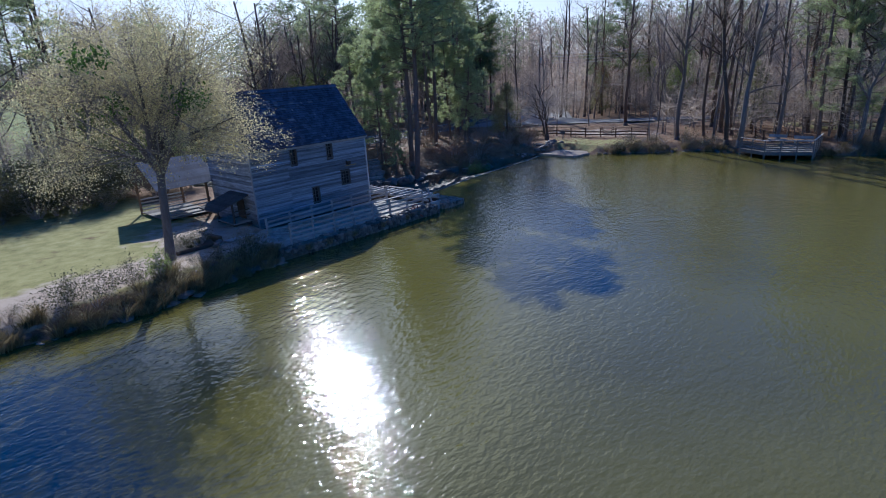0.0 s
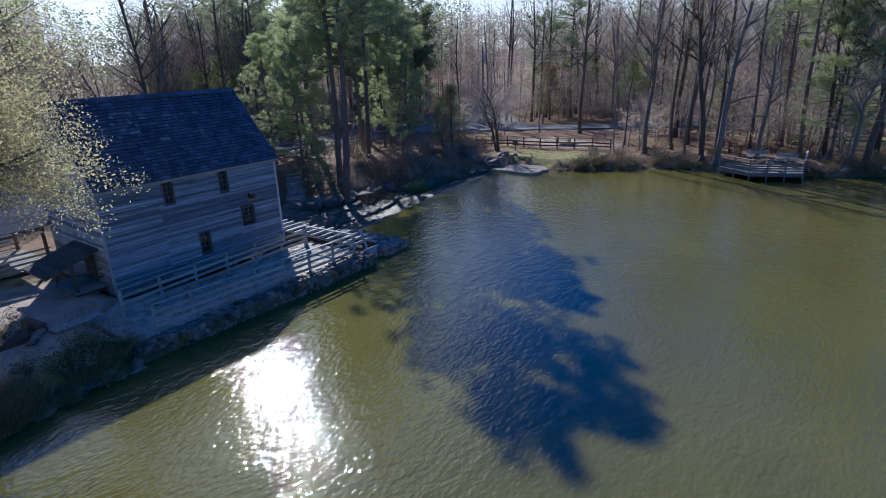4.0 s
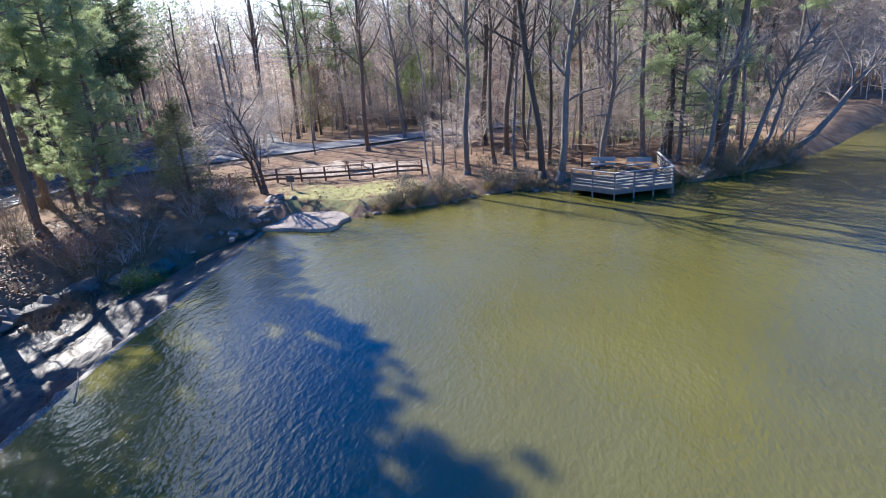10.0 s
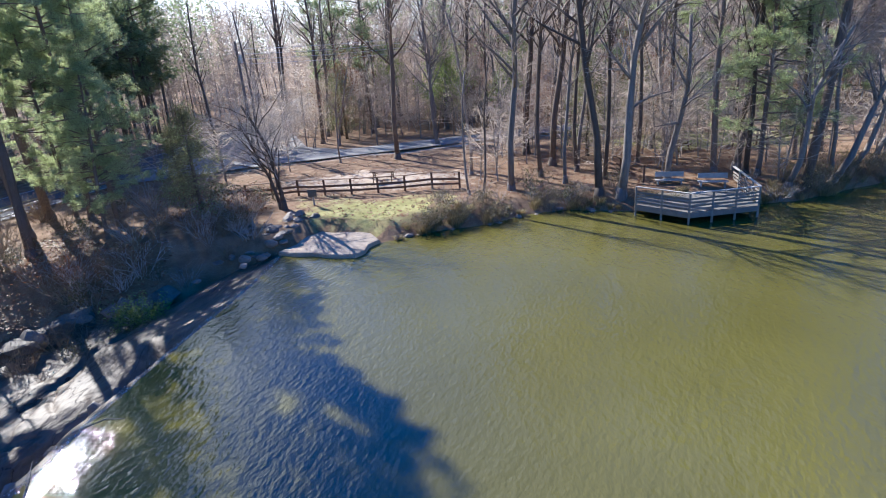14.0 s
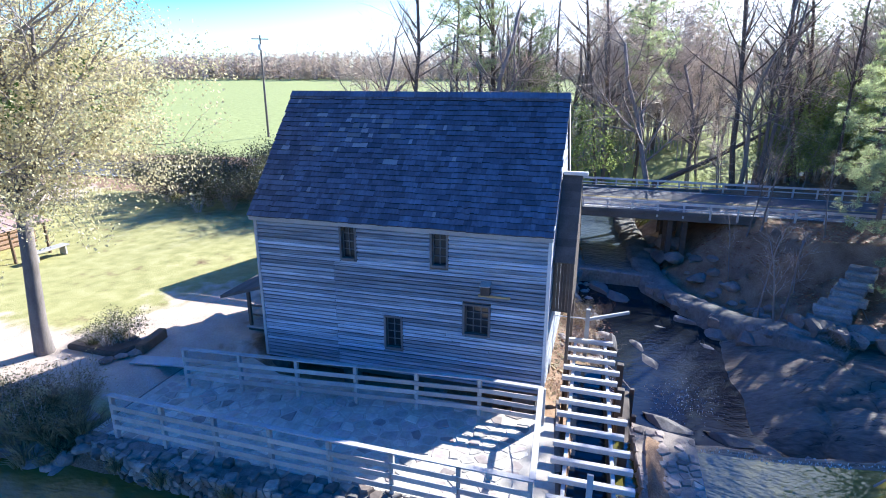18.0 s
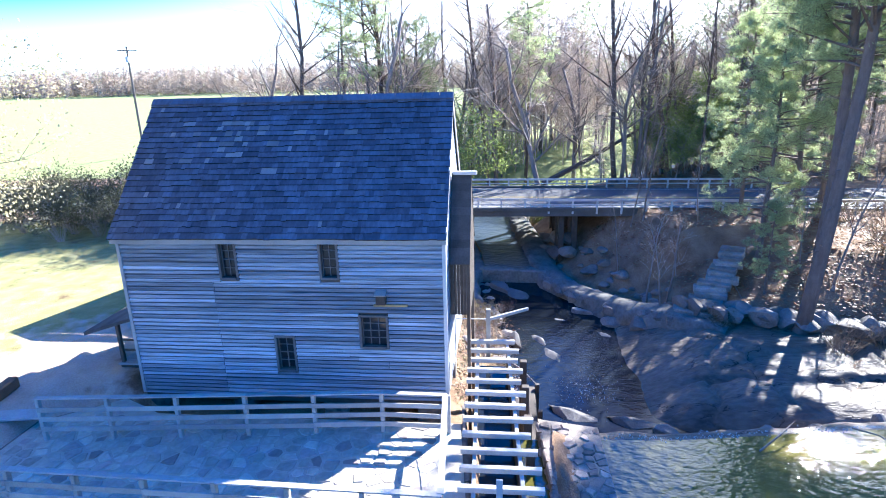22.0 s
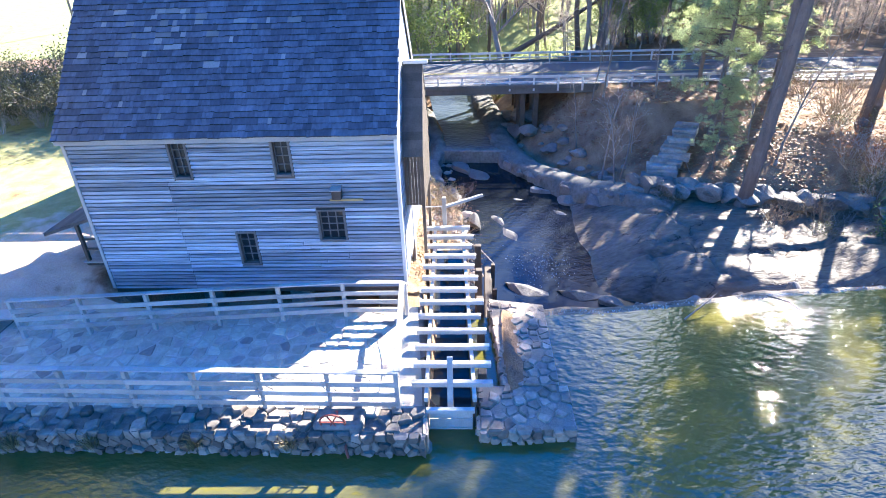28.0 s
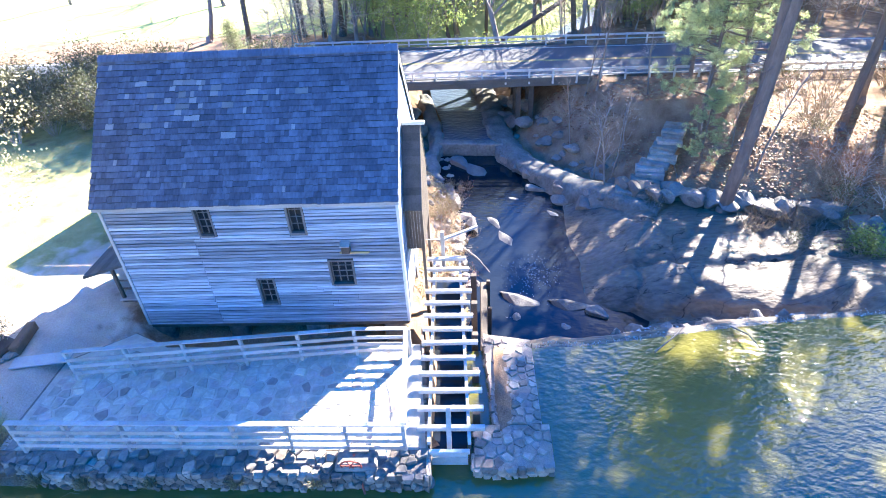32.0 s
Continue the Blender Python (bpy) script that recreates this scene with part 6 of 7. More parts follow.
# pines by the viewing deck
for x, y, s, kind, ln, lt in ((21.2, 38.8, 0.82, PINE_HIGH, 0.0, 0.0), (23.4, 37.6, 1.0, PINE_LOW, 0.03, 0.3), (25.8, 36.8, 1.0, PINE_NEAR[0], 0.10, 0.2), (29, 45, 0.8, PINE_HIGH, 0, 0), (26.6, 42.2, 0.95, PINE_LOW, 0, 0),
                              (33.5, 47.5, 0.75, PINE_HIGH, 0, 0), (19.2, 43.8, 0.75, PINE_HIGH, 0, 0)):
    kind.put(x, y, s, lean=ln, lean_to=lt, label="dark green pine near the viewing deck", group="deck pines")
# pine woods behind the road and along it
for i in range(52):
    x, y = _t.uniform(-24, -62), _t.uniform(30, 66)
    if abs(x - float(road_x(y))) < 6.5:
        x -= 13
    if x > -44 and 9 < y + 0.662 * x < 19:
        y += 14
    PINE_MID[1 if i % 3 else 0].put(x, y, _t.uniform(0.85, 1.3), widen=1.15, label="tall slim pine in the woods across the road", group="woodland pines")

# single bare trees that stand out
for x, y, k, s, ln, lt in ((9.0, 34.9, 0, 1.0, 0.0, 0.0), (8.6, 46.5, 1, 1.0, 0.02, 1.0), (10.5, 38.4, 3, 0.9, 0, 0), (14.3, 34.0, 1, 0.95, 0.03, 2.8), (-2.2, 45.7, 1, 0.9, 0.0, 0.0), (-0.3, 51.7, 0, 0.8, 0, 0),
                           (-7.0, 44.6, 2, 0.5, 0, 0), (12.2, 36.5, 2, 0.8, 0, 0), (5.5, 39.5, 2, 0.75, 0, 0), (16.8, 41.5, 3, 0.9, 0, 0), (18.8, 44.5, 2, 1.0, 0, 0), (27.8, 39.2, 2, 0.8, 0.05, 0.2), (11.0, 42.0, 1, 0.95, 0, 0),
                           (6.6, 33.6, 2, 0.5, 0.06, 3.0), (7.6, 32.8, 3, 0.45, 0.08, 0.6), (12.8, 40.0, 3, 0.85, 0, 0)):
    BARE[k].put(x, y, s, lean=ln, lean_to=lt, group="lakeside trees")
tr, fine, tips = tree_meshes("leaning", 140, 14, 0.28, dict(WOODLAND, wander=0.13), 3)
LEANING = Kind("leaning_tree", "leafless tree with crooked limbs leaning over the water", "tree", tr, [("crown", fine.mesh("leaning_crown", M["twig"]))])
LEANING.put(15.5, 34.0, 0.95, 1.0, lean=0.12, lean_to=-1.2)
for x, y, sc, ln, lt in ((18.2, 36.4, 0.7, 0.15, -0.8), (24.6, 36.0, 0.65, 0.3, -0.9), (27.4, 37.6, 0.7, 0.35, -0.5), (22.6, 39.6, 0.8, 0.1, 0.4), (28.9, 39.4, 0.6, 0.4, -0.3)):
    LEANING.put(x, y, sc, lean=ln, lean_to=lt, label="crooked leafless tree at the pond's edge by the deck", group="lakeside trees")
LEANING.put(31.4, 41.0, 0.9, 2.0, lean=0.85, lean_to=0.15, label="crooked bare tree reaching out low over the pond")
LEANING.put(30.8, 41.4, 0.6, 4.0, lean=0.6, lean_to=0.6, label="crooked bare tree reaching out low over the pond")
# many-stemmed small tree by the landing
tr, fine, tips = tree_meshes("cluster", 141, 7.0, 0.15, OPEN, 3, "bark_brown")
CLUSTER = Kind("small_tree", "small many-stemmed leafless tree beside the landing", "tree", tr, [("crown", fine.mesh("cluster_crown", M["twig"]))])
CLUSTER.put(-4.3, 30.4, 1.0, 0.5)
CLUSTER.put(-4.6, 30.6, 0.85, 2.2, lean=0.3, lean_to=2.9)

# the big tree in young leaf in the yard
rng = random.Random(31)
wood, fine, tips = Geo(), Geo(), []
BIG = dict(wander=0.12, lift=(0.04, 0.05, 0.03), kids=(8, 7, 6), bare=(0.12, 0.2, 0.15), angle=((25, 60), (30, 65), (25, 70)), length=((0.5, 0.75), (0.35, 0.6), (0.35, 0.6)))
wood.tube([(0, 0, -0.4), (0, 0, 0.15), (0.05, 0.08, 1.0), (0.02, 0.25, 3.0), (0.0, 0.5, 5.6)], [0.38, 0.29, 0.235, 0.21, 0.19], 10)
for a, tilt, ln, rr in ((0.3, 0.55, 5.3, 0.13), (1.5, 0.7, 5.3, 0.12), (2.6, 0.5, 5.4, 0.12), (3.7, 0.7, 5.4, 0.12), (4.8, 0.6, 5.3, 0.13), (5.6, 0.35, 6.0, 0.13), (2.0, 0.12, 6.8, 0.15), (4.2, 0.85, 4.5, 0.09), (1.0, 0.9, 4.5, 0.09), (2.2, 0.9, 4.3, 0.09), (1.35, 1.25, 4.1, 0.09)):
    branching(rng, wood, fine, Vector((0, 0.42, 5.0 + rng.uniform(-0.5, 0.5))), Vector((math.cos(a) * math.sin(tilt), math.sin(a) * math.sin(tilt), math.cos(tilt))), ln, rr * 1.3, 1, 3, dict(BIG, kids=(0, 11, 9)), tips)
leaves = Geo()
leaf_cloud(rng, leaves, tips, 34, 0.23, 0.047, 0.55)
far_leaves = Geo()
leaf_cloud(rng, far_leaves, tips[::2], 14, 0.34, 0.11, 0.6)
big = thing("big_tree", "large spreading tree covered in pale young yellow-green leaves", "tree", at=(2.6, -15.9, 0.75))
part("trunk", wood, M["bark_grey"], big, smooth=True)
part("twig_crown", fine, M["twig"], big)
part("crown", leaves, M["spring_leaf"], big, "pale yellow-green young foliage")
BIGLEAF = Kind("leafing_tree", "spreading tree in pale young leaf beyond the cabin", "tree", [c.data for c in big.children if c.name.startswith("trunk")][0], [("crown", far_leaves.mesh("leafing_crown", M["spring_leaf"]))])
for x, y, s in ((-6, -40, 0.9), (-13, -35.5, 0.75), (4, -47, 0.95), (-14, -52, 0.8)):
    BIGLEAF.put(x, y, s, group="yard trees")
for i in range(9):
    m = Vector((rng.uniform(-3.5, 3.5), rng.uniform(-3.5, 3.5), rng.uniform(7.5, 11)))
    g = Geo()
    leaf_cloud(rng, g, [(m, Vector((0, 0, 1)))], 130, 0.28, 0.10, 0.5)
    tagged(part("mistletoe", g, M["green_leaf"], big, "bright green clump of mistletoe"), kind="stuff")


# ---- shrubs and brush ----
def shrub_mesh(seed, h, stems, mat, leaf=None, leaves_per=0, size=0.06, spread=0.16, wide=0.9):
    rng = random.Random(seed)
    g, lf, tips = Geo(), Geo(), []
    for _ in range(stems):
        a, o = rng.uniform(0, 6.28), rng.uniform(0, 0.3)
        p = Vector((math.cos(a) * o, math.sin(a) * o, -0.1))
        d = Vector((math.cos(a) * rng.uniform(0.1, wide), math.sin(a) * rng.uniform(0.1, wide), 1)).normalized()
        pts, rad, _ = curve_limb(rng, p, d, h * rng.uniform(0.55, 1.1), 0.014, 0.004, 4, 0.16, 0.0)
        g.tube(pts, rad, 3, cap=False)
        for k in (2, 3, 4):
            q = pts[k]
            for _ in range(2):
                e, er, _ = curve_limb(rng, q, (d + Vector((rng.gauss(0, 0.7), rng.gauss(0, 0.7), rng.gauss(0, 0.4)))).normalized(), h * rng.uniform(0.15, 0.35), 0.007, 0.003, 2, 0.2, 0.0)
                g.tube(e, er, 3, cap=False)
                tips.append((e[-1], d))
    if leaf:
        leaf_cloud(rng, lf, tips, leaves_per, spread, size)
    return g.mesh("shrub_stems", M[mat]), (lf.mesh("shrub_leaves", M[leaf]) if leaf else None)


SHRUBS = {
    "twiggy": [shrub_mesh(s, 1.5, 26, "dry_stem") for s in (301, 302)] + [shrub_mesh(303, 1.3, 22, "twig")],
    "green": [shrub_mesh(s, 1.4, 16, "twig", "shrub_leaf", 7, 0.06) for s in (311, 312)],
    "fresh": [shrub_mesh(321, 1.6, 14, "twig", "fresh_leaf", 14, 0.075)],
    "tan": [shrub_mesh(s, 1.6, 20, "dry_stem", "dry_grass", 3, 0.06) for s in (331, 332)],
    "hedge": [shrub_mesh(s, 3.6, 30, "twig", "shrub_leaf", 20, 0.09, 0.3, 0.6) for s in (351, 352)],
    "tall": [shrub_mesh(355, 4.2, 22, "twig", "fresh_leaf", 16, 0.08, 0.35, 0.5)],
    "russet": [shrub_mesh(341, 1.8, 16, "twig", "fallen_leaf", 3, 0.06)],
}
SHRUB_LABEL = {"twiggy": "leafless twiggy brush", "green": "dull green shrub", "fresh": "bright green shrub", "tan": "tan dry brush", "hedge": "tall dull green bush", "tall": "tall bright green bush", "russet": "shrub with russet dead leaves"}


def shrub(kind, x, y, s=1.0, where="on the bank", z=None, group="bank shrubs"):
    st, lf = SHRUBS[kind][_t.randrange(len(SHRUBS[kind]))]
    ob = thing("shrub", SHRUB_LABEL[kind] + " " + where, "shrub", group, at=(x, y, float(height(x, y)) if z is None else z))
    part("branchwork", st, None, ob)
    if lf:
        part("foliage", lf, None, ob)
    ob.rotation_euler = (0, 0, _t.uniform(0, 6.28))
    ob.scale = (s * _t.uniform(0.85, 1.3), s * _t.uniform(0.85, 1.3), s * _t.uniform(0.8, 1.15))


for i in range(70):     # north shore brush
    t = _t.random()
    x = 4 + 28 * t
    y = float(np.interp(x, [3.3, 5.5, 8.5, 10.3, 12.8, 16, 20, 24.8, 30.8], [26.7, 28.6, 30.1, 32, 33, 32.6, 33.4, 34.7, 38.9])) + abs(_t.gauss(0.9, 1.2)) + 0.3
    if 16 < x < 22.5 and y < 37:
        continue
    shrub(_t.choice(("twiggy", "twiggy", "tan", "tan", "green")), x, y, _t.uniform(0.4, 0.95), "on the pond's north shore", group="north shore brush")
for i in range(14):     # creek bank under the pines
    t = _t.random()
    x, y = -10.5 + 8 * t + _t.gauss(-1.8, 1.2), 12.5 + 12 * t + _t.gauss(1.2, 1.2)
    shrub(_t.choice(("twiggy", "green", "twiggy")), x, y, _t.uniform(0.5, 1.1), "under the creek bank pines", group="creek bank brush")
for i in range(18):
    shrub(_t.choice(("green", "twiggy", "twiggy")), _t.uniform(-22, -8), _t.uniform(19, 31), _t.uniform(0.8, 1.6), "under the pines", group="creek bank brush")
for i in range(34):
    y = _t.uniform(19.5, 31.0)
    x = float(np.interp(y, [19.5, 25.2, 31.0], [-10.5, -4.2, -6.0])) - abs(_t.gauss(0.6, 2.2))
    shrub(_t.choice(("twiggy", "twiggy", "green", "russet")), x, y, _t.uniform(0.5, 1.2), "on the wooded bank behind the landing", group="creek bank brush")
for x, y, s in ((-5.9, 19.8, 1.0), (-6.2, 19.3, 0.8), (-7.6, 28.0, 0.7)):
    shrub("fresh", x, y, s, "beside the rock slope")
for x, y in ((0.8, -14.9), (1.2, -14.3), (1.4, -13.7), (1.7, -14.8), (1.9, -14.0)):
    shrub("green", x, y, _t.uniform(0.45, 0.7), "in the planting bed", 0.95, "bed plants")
for i in range(48):     # hedge of dark shrubs behind the mill yard
    shrub("hedge", _t.uniform(-22.5, -16.5), _t.uniform(-34, -6), _t.uniform(0.5, 0.95), "between the yard and the road", group="roadside hedge")

# ---- cedars ----
def cedar_kind(seed, h, w, mat="cedar"):
    rng = random.Random(seed)
    wood, lf = Geo(), Geo()
    wood.tube([(0, 0, -0.3), (0.03, 0, h * 0.5), (0, 0, h)], [0.13, 0.08, 0.01], 6)
    tips = []
    for i in range(130):
        t = (i + rng.random()) / 130
        z = h * (0.08 + 0.92 * t)
        a = rng.uniform(0, 6.28)
        ln = w * (1 - t) ** 0.75 * rng.uniform(0.6, 1.1) + 0.12
        e = Vector((math.cos(a) * ln, math.sin(a) * ln, z + ln * 0.35))
        wood.tube([(0, 0, z), e], [0.015, 0.005], 3, cap=False)
        tips += [(e, e), (Vector((e.x * 0.6, e.y * 0.6, z + ln * 0.2)), e)]
    leaf_cloud(rng, lf, tips, 34, 0.2, 0.07, 0.3)
    return Kind("cedar", "dull olive cedar with a pointed crown", "tree", wood.mesh("cedar_trunk", M["bark_brown"], True), [("crown", lf.mesh("cedar_crown", M[mat]))])


CEDAR = cedar_kind(401, 6.8, 1.7)
CEDAR.put(-8.6, 28.4, 0.95, widen=1.25, group="cedars")
CEDAR.put(-11.5, 30.5, 0.75, group="cedars")
CEDAR.put(17.5, 52, 1.0, group="cedars")
CEDAR.put(-20, -12, 0.8, group="cedars")

# ---- bare woods: behind the creek, round the picnic ground, across the water ----
def wood_free(x, y):
    if pond_distance(np.array(x), np.array(y)) < 1.0 or abs(x - float(road_x(y))) < 6:
        return False
    if float(creek_cut(np.array(x), np.array(y))) < -0.3:
        return False
    if -9 < x < 6 and 28 < y < 48:
        return False
    if 22 < x < 45 and 46 < y < 62:
        return False
    lane_y = 48.5 + 0.55 * (x + 6)
    return not (abs(y - lane_y) < 4.5 and -25 < x < 22)


n = 0
while n < 52:           # between the road and the field, left of and behind the bridge
    x, y = _t.uniform(-48, -34), _t.uniform(-14, 26)
    if abs(x - float(road_x(y))) > 6 and float(creek_cut(np.array(x), np.array(y))) > -2.2:
        BARE[_t.choice((0, 2, 4, 3, 0, 1))].put(x, y, _t.uniform(0.65, 0.95), lean=_t.uniform(0, 0.12), lean_to=_t.uniform(0, 6.28), group="bridge woods")
        n += 1
rng = random.Random(88)
SAPLING = []
for sd, hh in ((150, 7.5), (151, 6.0)):
    tr, fine, tips = tree_meshes("sapling", sd, hh, 0.07, dict(WOODLAND, bare=(0.2, 0.2, 0.15)), 2, "bark_grey")
    lf = Geo()
    leaf_cloud(rng, lf, tips, 14, 0.32, 0.10, 0.5)
    SAPLING.append(Kind("young_tree", "slim young tree in fresh green leaf behind the road", "tree", tr, [("twig_crown", fine.mesh("sapling_twigs", M["twig"])), ("crown", lf.mesh("sapling_crown", M["fresh_leaf"]))]))
n = 0
while n < 26:
    x, y = rng.uniform(-48, -34.5), rng.uniform(-8, 24)
    if abs(x - float(road_x(y))) > 6 and float(creek_cut(np.array(x), np.array(y))) > -2.0:
        SAPLING[n % 2].put(x, y, rng.uniform(0.7, 1.25), lean=rng.uniform(0, 0.1), lean_to=rng.uniform(0, 6), group="bridge saplings")
        n += 1
for x, y, s in ((-37.5, -3.5, 1.1), (-38.5, -1.5, 1.2), (-40, -4.5, 1.3), (-36.8, -5.5, 0.9), (-41.5, -2.5, 1.0)):
    SAPLING[0].put(x, y, s, group="bridge saplings")
n = 0
while n < 56:           # woods to the north and east of the picnic ground
    x, y = _t.uniform(-26, 44), _t.uniform(36, 86)
    if wood_free(x, y):
        BARE[_t.choice((0, 1, 2, 3, 3, 2))].put(x, y, _t.uniform(0.7, 1.05), lean=_t.uniform(0, 0.06), lean_to=_t.uniform(0, 6.28), group="picnic woods")
        n += 1
tr, fine, tips = tree_meshes("russet", 152, 8.0, 0.09, dict(WOODLAND, bare=(0.2, 0.2, 0.15)), 2, "bark_grey")
lf = Geo()
leaf_cloud(rng, lf, tips, 18, 0.3, 0.05, 0.5)
RUSSET = Kind("beech_sapling", "slim tree holding last year's russet leaves", "tree", tr, [("twig_crown", fine.mesh("russet_twigs", M["twig"])), ("crown", lf.mesh("russet_crown", M["fallen_leaf"]))])
n = 0
while n < 40:
    x, y = rng.uniform(-24, 40), rng.uniform(44, 74)
    if wood_free(x, y):
        k = n % 4
        if k == 0:
            RUSSET.put(x, y, rng.uniform(0.7, 1.2), group="picnic woods")
        elif k == 1:
            CEDAR.put(x, y, rng.uniform(0.6, 1.1), widen=1.3, group="cedars")
        elif k == 2:
            SAPLING[0].put(x, y, rng.uniform(0.6, 1.1), label="slim young tree in olive leaf in the picnic woods", group="picnic woods")
        else:
            PINE_MID[n % 2].put(x, y + 8, rng.uniform(0.8, 1.15), label="slim pine in the picnic woods", group="woodland pines")
        n += 1
n = 0
while n < 26:           # beyond the inlet
    x, y = _t.uniform(34, 75), _t.uniform(44, 100)
    if wood_free(x, y):
        BARE[_t.choice((0, 2, 3, 4))].put(x, y, _t.uniform(0.65, 0.95), lean=_t.uniform(0, 0.15), lean_to=_t.uniform(3, 6), group="inlet woods")
        n += 1
for x, y, s in ((-36, -17, 0.95), (-37, -21, 0.8), (-37.5, -9, 1.05), (-47, -14, 0.8), (-52, -25, 0.7), (-60, -32, 0.6)):
    BARE[1 if s > 0.9 else 4].put(x, y, s, group="field edge trees")
PINE_MID[0].put(-38, -12.5, 1.0, group="field edge trees", label="thin pine with a sparse crown at the field's edge")
for x, y, s in ((-37.2, -10.6, 1.0), (-39, -6.2, 0.9), (-47, 4, 1.0)):
    PINE_MID[0 if s >= 1 else 1].put(x, y, s, group="woodland pines", label="slim pine with a thin crown behind the road bridge")
n = 0
while n < 24:           # brown woods farther up the creek
    x, y = _t.uniform(-78, -52), _t.uniform(2, 34)
    if abs(x - float(road_x(y))) > 6 and float(creek_cut(np.array(x), np.array(y))) > -2.2:
        BARE[_t.choice((0, 2, 4, 3))].put(x, y, _t.uniform(0.65, 0.9), lean=_t.uniform(0, 0.1), lean_to=_t.uniform(0, 6.28), group="creek woods")
        n += 1
# a toppled trunk across the far bank of the creek
tagged(part("toppled_log", Geo().tube([(-33.8, 5, 0.9), (-36, 9, 2.6), (-38, 14, 5.2)], [0.24, 0.2, 0.12], 7), M["bark_brown"]), "dead trunk leaning across the woods behind the bridge", "log")

# ---- far woods ----
def far_woods(name, label, spots, mat_trunk, mat_crown, seed, hmin, hmax, evergreen, thick=0.05, low=0.16):
    """Trees too far to tell apart: thin trunks with a haze of twigs or needle tufts."""
    rg = np.random.default_rng(seed)
    S = np.array(spots)
    n = len(S)
    Z = height(S[:, 0], S[:, 1])
    H = rg.uniform(hmin, hmax, n)
    L = rg.normal(0, 0.5, (n, 2))
    trunks = Geo()
    for (x, y), z, h, (lx, ly) in zip(spots, Z, H, L):
        trunks.tube([(x, y, z - 0.3), (x + lx, y + ly, z + h)], [0.065, 0.02], 3, cap=False)
    k = 170 if evergreen else 46
    T = rg.uniform(0.38 if evergreen else low, 1.0, (n, k))
    P = np.stack([S[:, :1] + L[:, :1] * T, S[:, 1:] + L[:, 1:] * T, Z[:, None] + H[:, None] * T], 2).reshape(-1, 3)
    T = T.reshape(-1, 1)
    m = len(P)
    A = rg.uniform(0, 6.283, (m, 1))
    ln = rg.uniform(0.8, 2.9, (m, 1)) * (1.3 - 0.65 * T)

    def unit(v):
        return v / np.linalg.norm(v, axis=1, keepdims=True)

    if evergreen:
        C = P + np.hstack([np.cos(A), np.sin(A), rg.uniform(-0.1, 0.3, (m, 1))]) * ln * 0.8
        u = unit(rg.normal(0, 1, (m, 3)) * (1, 1, 0.5))
        w = unit(np.cross(u, rg.normal(0, 1, (m, 3))))
        s = rg.uniform(0.14, 0.36, (m, 1))
        V = np.stack([C - u * s, C + w * s * 0.5, C + u * s, C - w * s * 0.5], 1).reshape(-1, 3)
        F = np.arange(4 * m).reshape(m, 4)
    else:
        d = unit(np.hstack([np.cos(A), np.sin(A), rg.uniform(-0.1, 1.1, (m, 1))]))
        E = P + d * ln
        w = unit(np.cross(d, rg.normal(0, 1, (m, 3)))) * thick
        vs = [np.stack([P - w, P + w, E], 1)]
        for _ in range(5):
            b = P + (E - P) * rg.uniform(0.25, 0.95, (m, 1))
            e = b + unit(d + rg.normal(0, 0.9, (m, 3))) * ln * 0.5
            vs.append(np.stack([b - w * 0.6, b + w * 0.6, e], 1))
        V = np.concatenate(vs).reshape(-1, 3)
        F = np.arange(len(V)).reshape(-1, 3)
    me = bpy.data.meshes.new("crowns")
    me.from_pydata(V.tolist(), [], F.tolist())
    me.materials.append(mat_crown)
    ob = thing(name, label, "woods", kind="stuff")
    tagged(part("trunks", trunks, mat_trunk, ob), kind="stuff")
    tagged(part("crowns", me, None, ob), kind="stuff")


spots, firs = [], []
rng = random.Random(55)
def scatter_wood(n, x0, x1, y0, y1, pine, clear=True):
    k = 0
    while k < n:
        x, y = rng.uniform(x0, x1), rng.uniform(y0, y1)
        if clear and (float(pond_distance(np.array(x), np.array(y))) < 2 or abs(x - float(road_x(y))) < 6.5 or float(creek_cut(np.array(x), np.array(y))) < -0.5):
            continue
        (firs if rng.random() < pine else spots).append((x, y))
        k += 1


scatter_wood(680, -75, 95, 66, 112, 0.10)
scatter_wood(700, -110, 150, 95, 200, 0.25)
scatter_wood(330, -110, -40, 24, 80, 0.5)
scatter_wood(190, -74, -50, -2, 30, 0.08)
scatter_wood(220, -24, 24, -130, -58, 0.1)
scatter_wood(120, 40, 90, 60, 100, 0.05)
far_woods("far_bare_woods", "far leafless woods, grey and russet", spots, M["twig"], M["twig_haze"], 56, 12, 19, False, 0.06)
spots0, firs0, spots, firs = spots, firs, [], []
scatter_wood(1100, -275, -236, -330, 90, 0.03, False)
far_woods("skyline_woods", "leafless woods along the far side of the field", spots, M["bark_grey"], M["twig_haze"], 59, 9, 13, False, 0.22, 0.0)
firs = firs0 + firs
far_woods("far_pine_woods", "far dark pine woods", firs, M["bark_brown"], M["needles_dark"], 57, 14, 21, True)

# saplings and underbrush of the woods, too many to count
spots, firs = [], []


def clear_floor(x, y):
    return wood_free(x, y)


k = 0
while k < 330:
    x, y = rng.uniform(-24, 46), rng.uniform(36, 80)
    if clear_floor(x, y):
        spots.append((x, y))
        k += 1
k = 0
while k < 130:
    x, y = rng.uniform(-52, -33.5), rng.uniform(-16, 44)
    if clear_floor(x, y):
        spots.append((x, y))
        k += 1
far_woods("underbrush", "grey twiggy saplings and underbrush of the woods", spots, M["bark_grey"], M["twig_haze"], 58, 3, 8, False, 0.022)


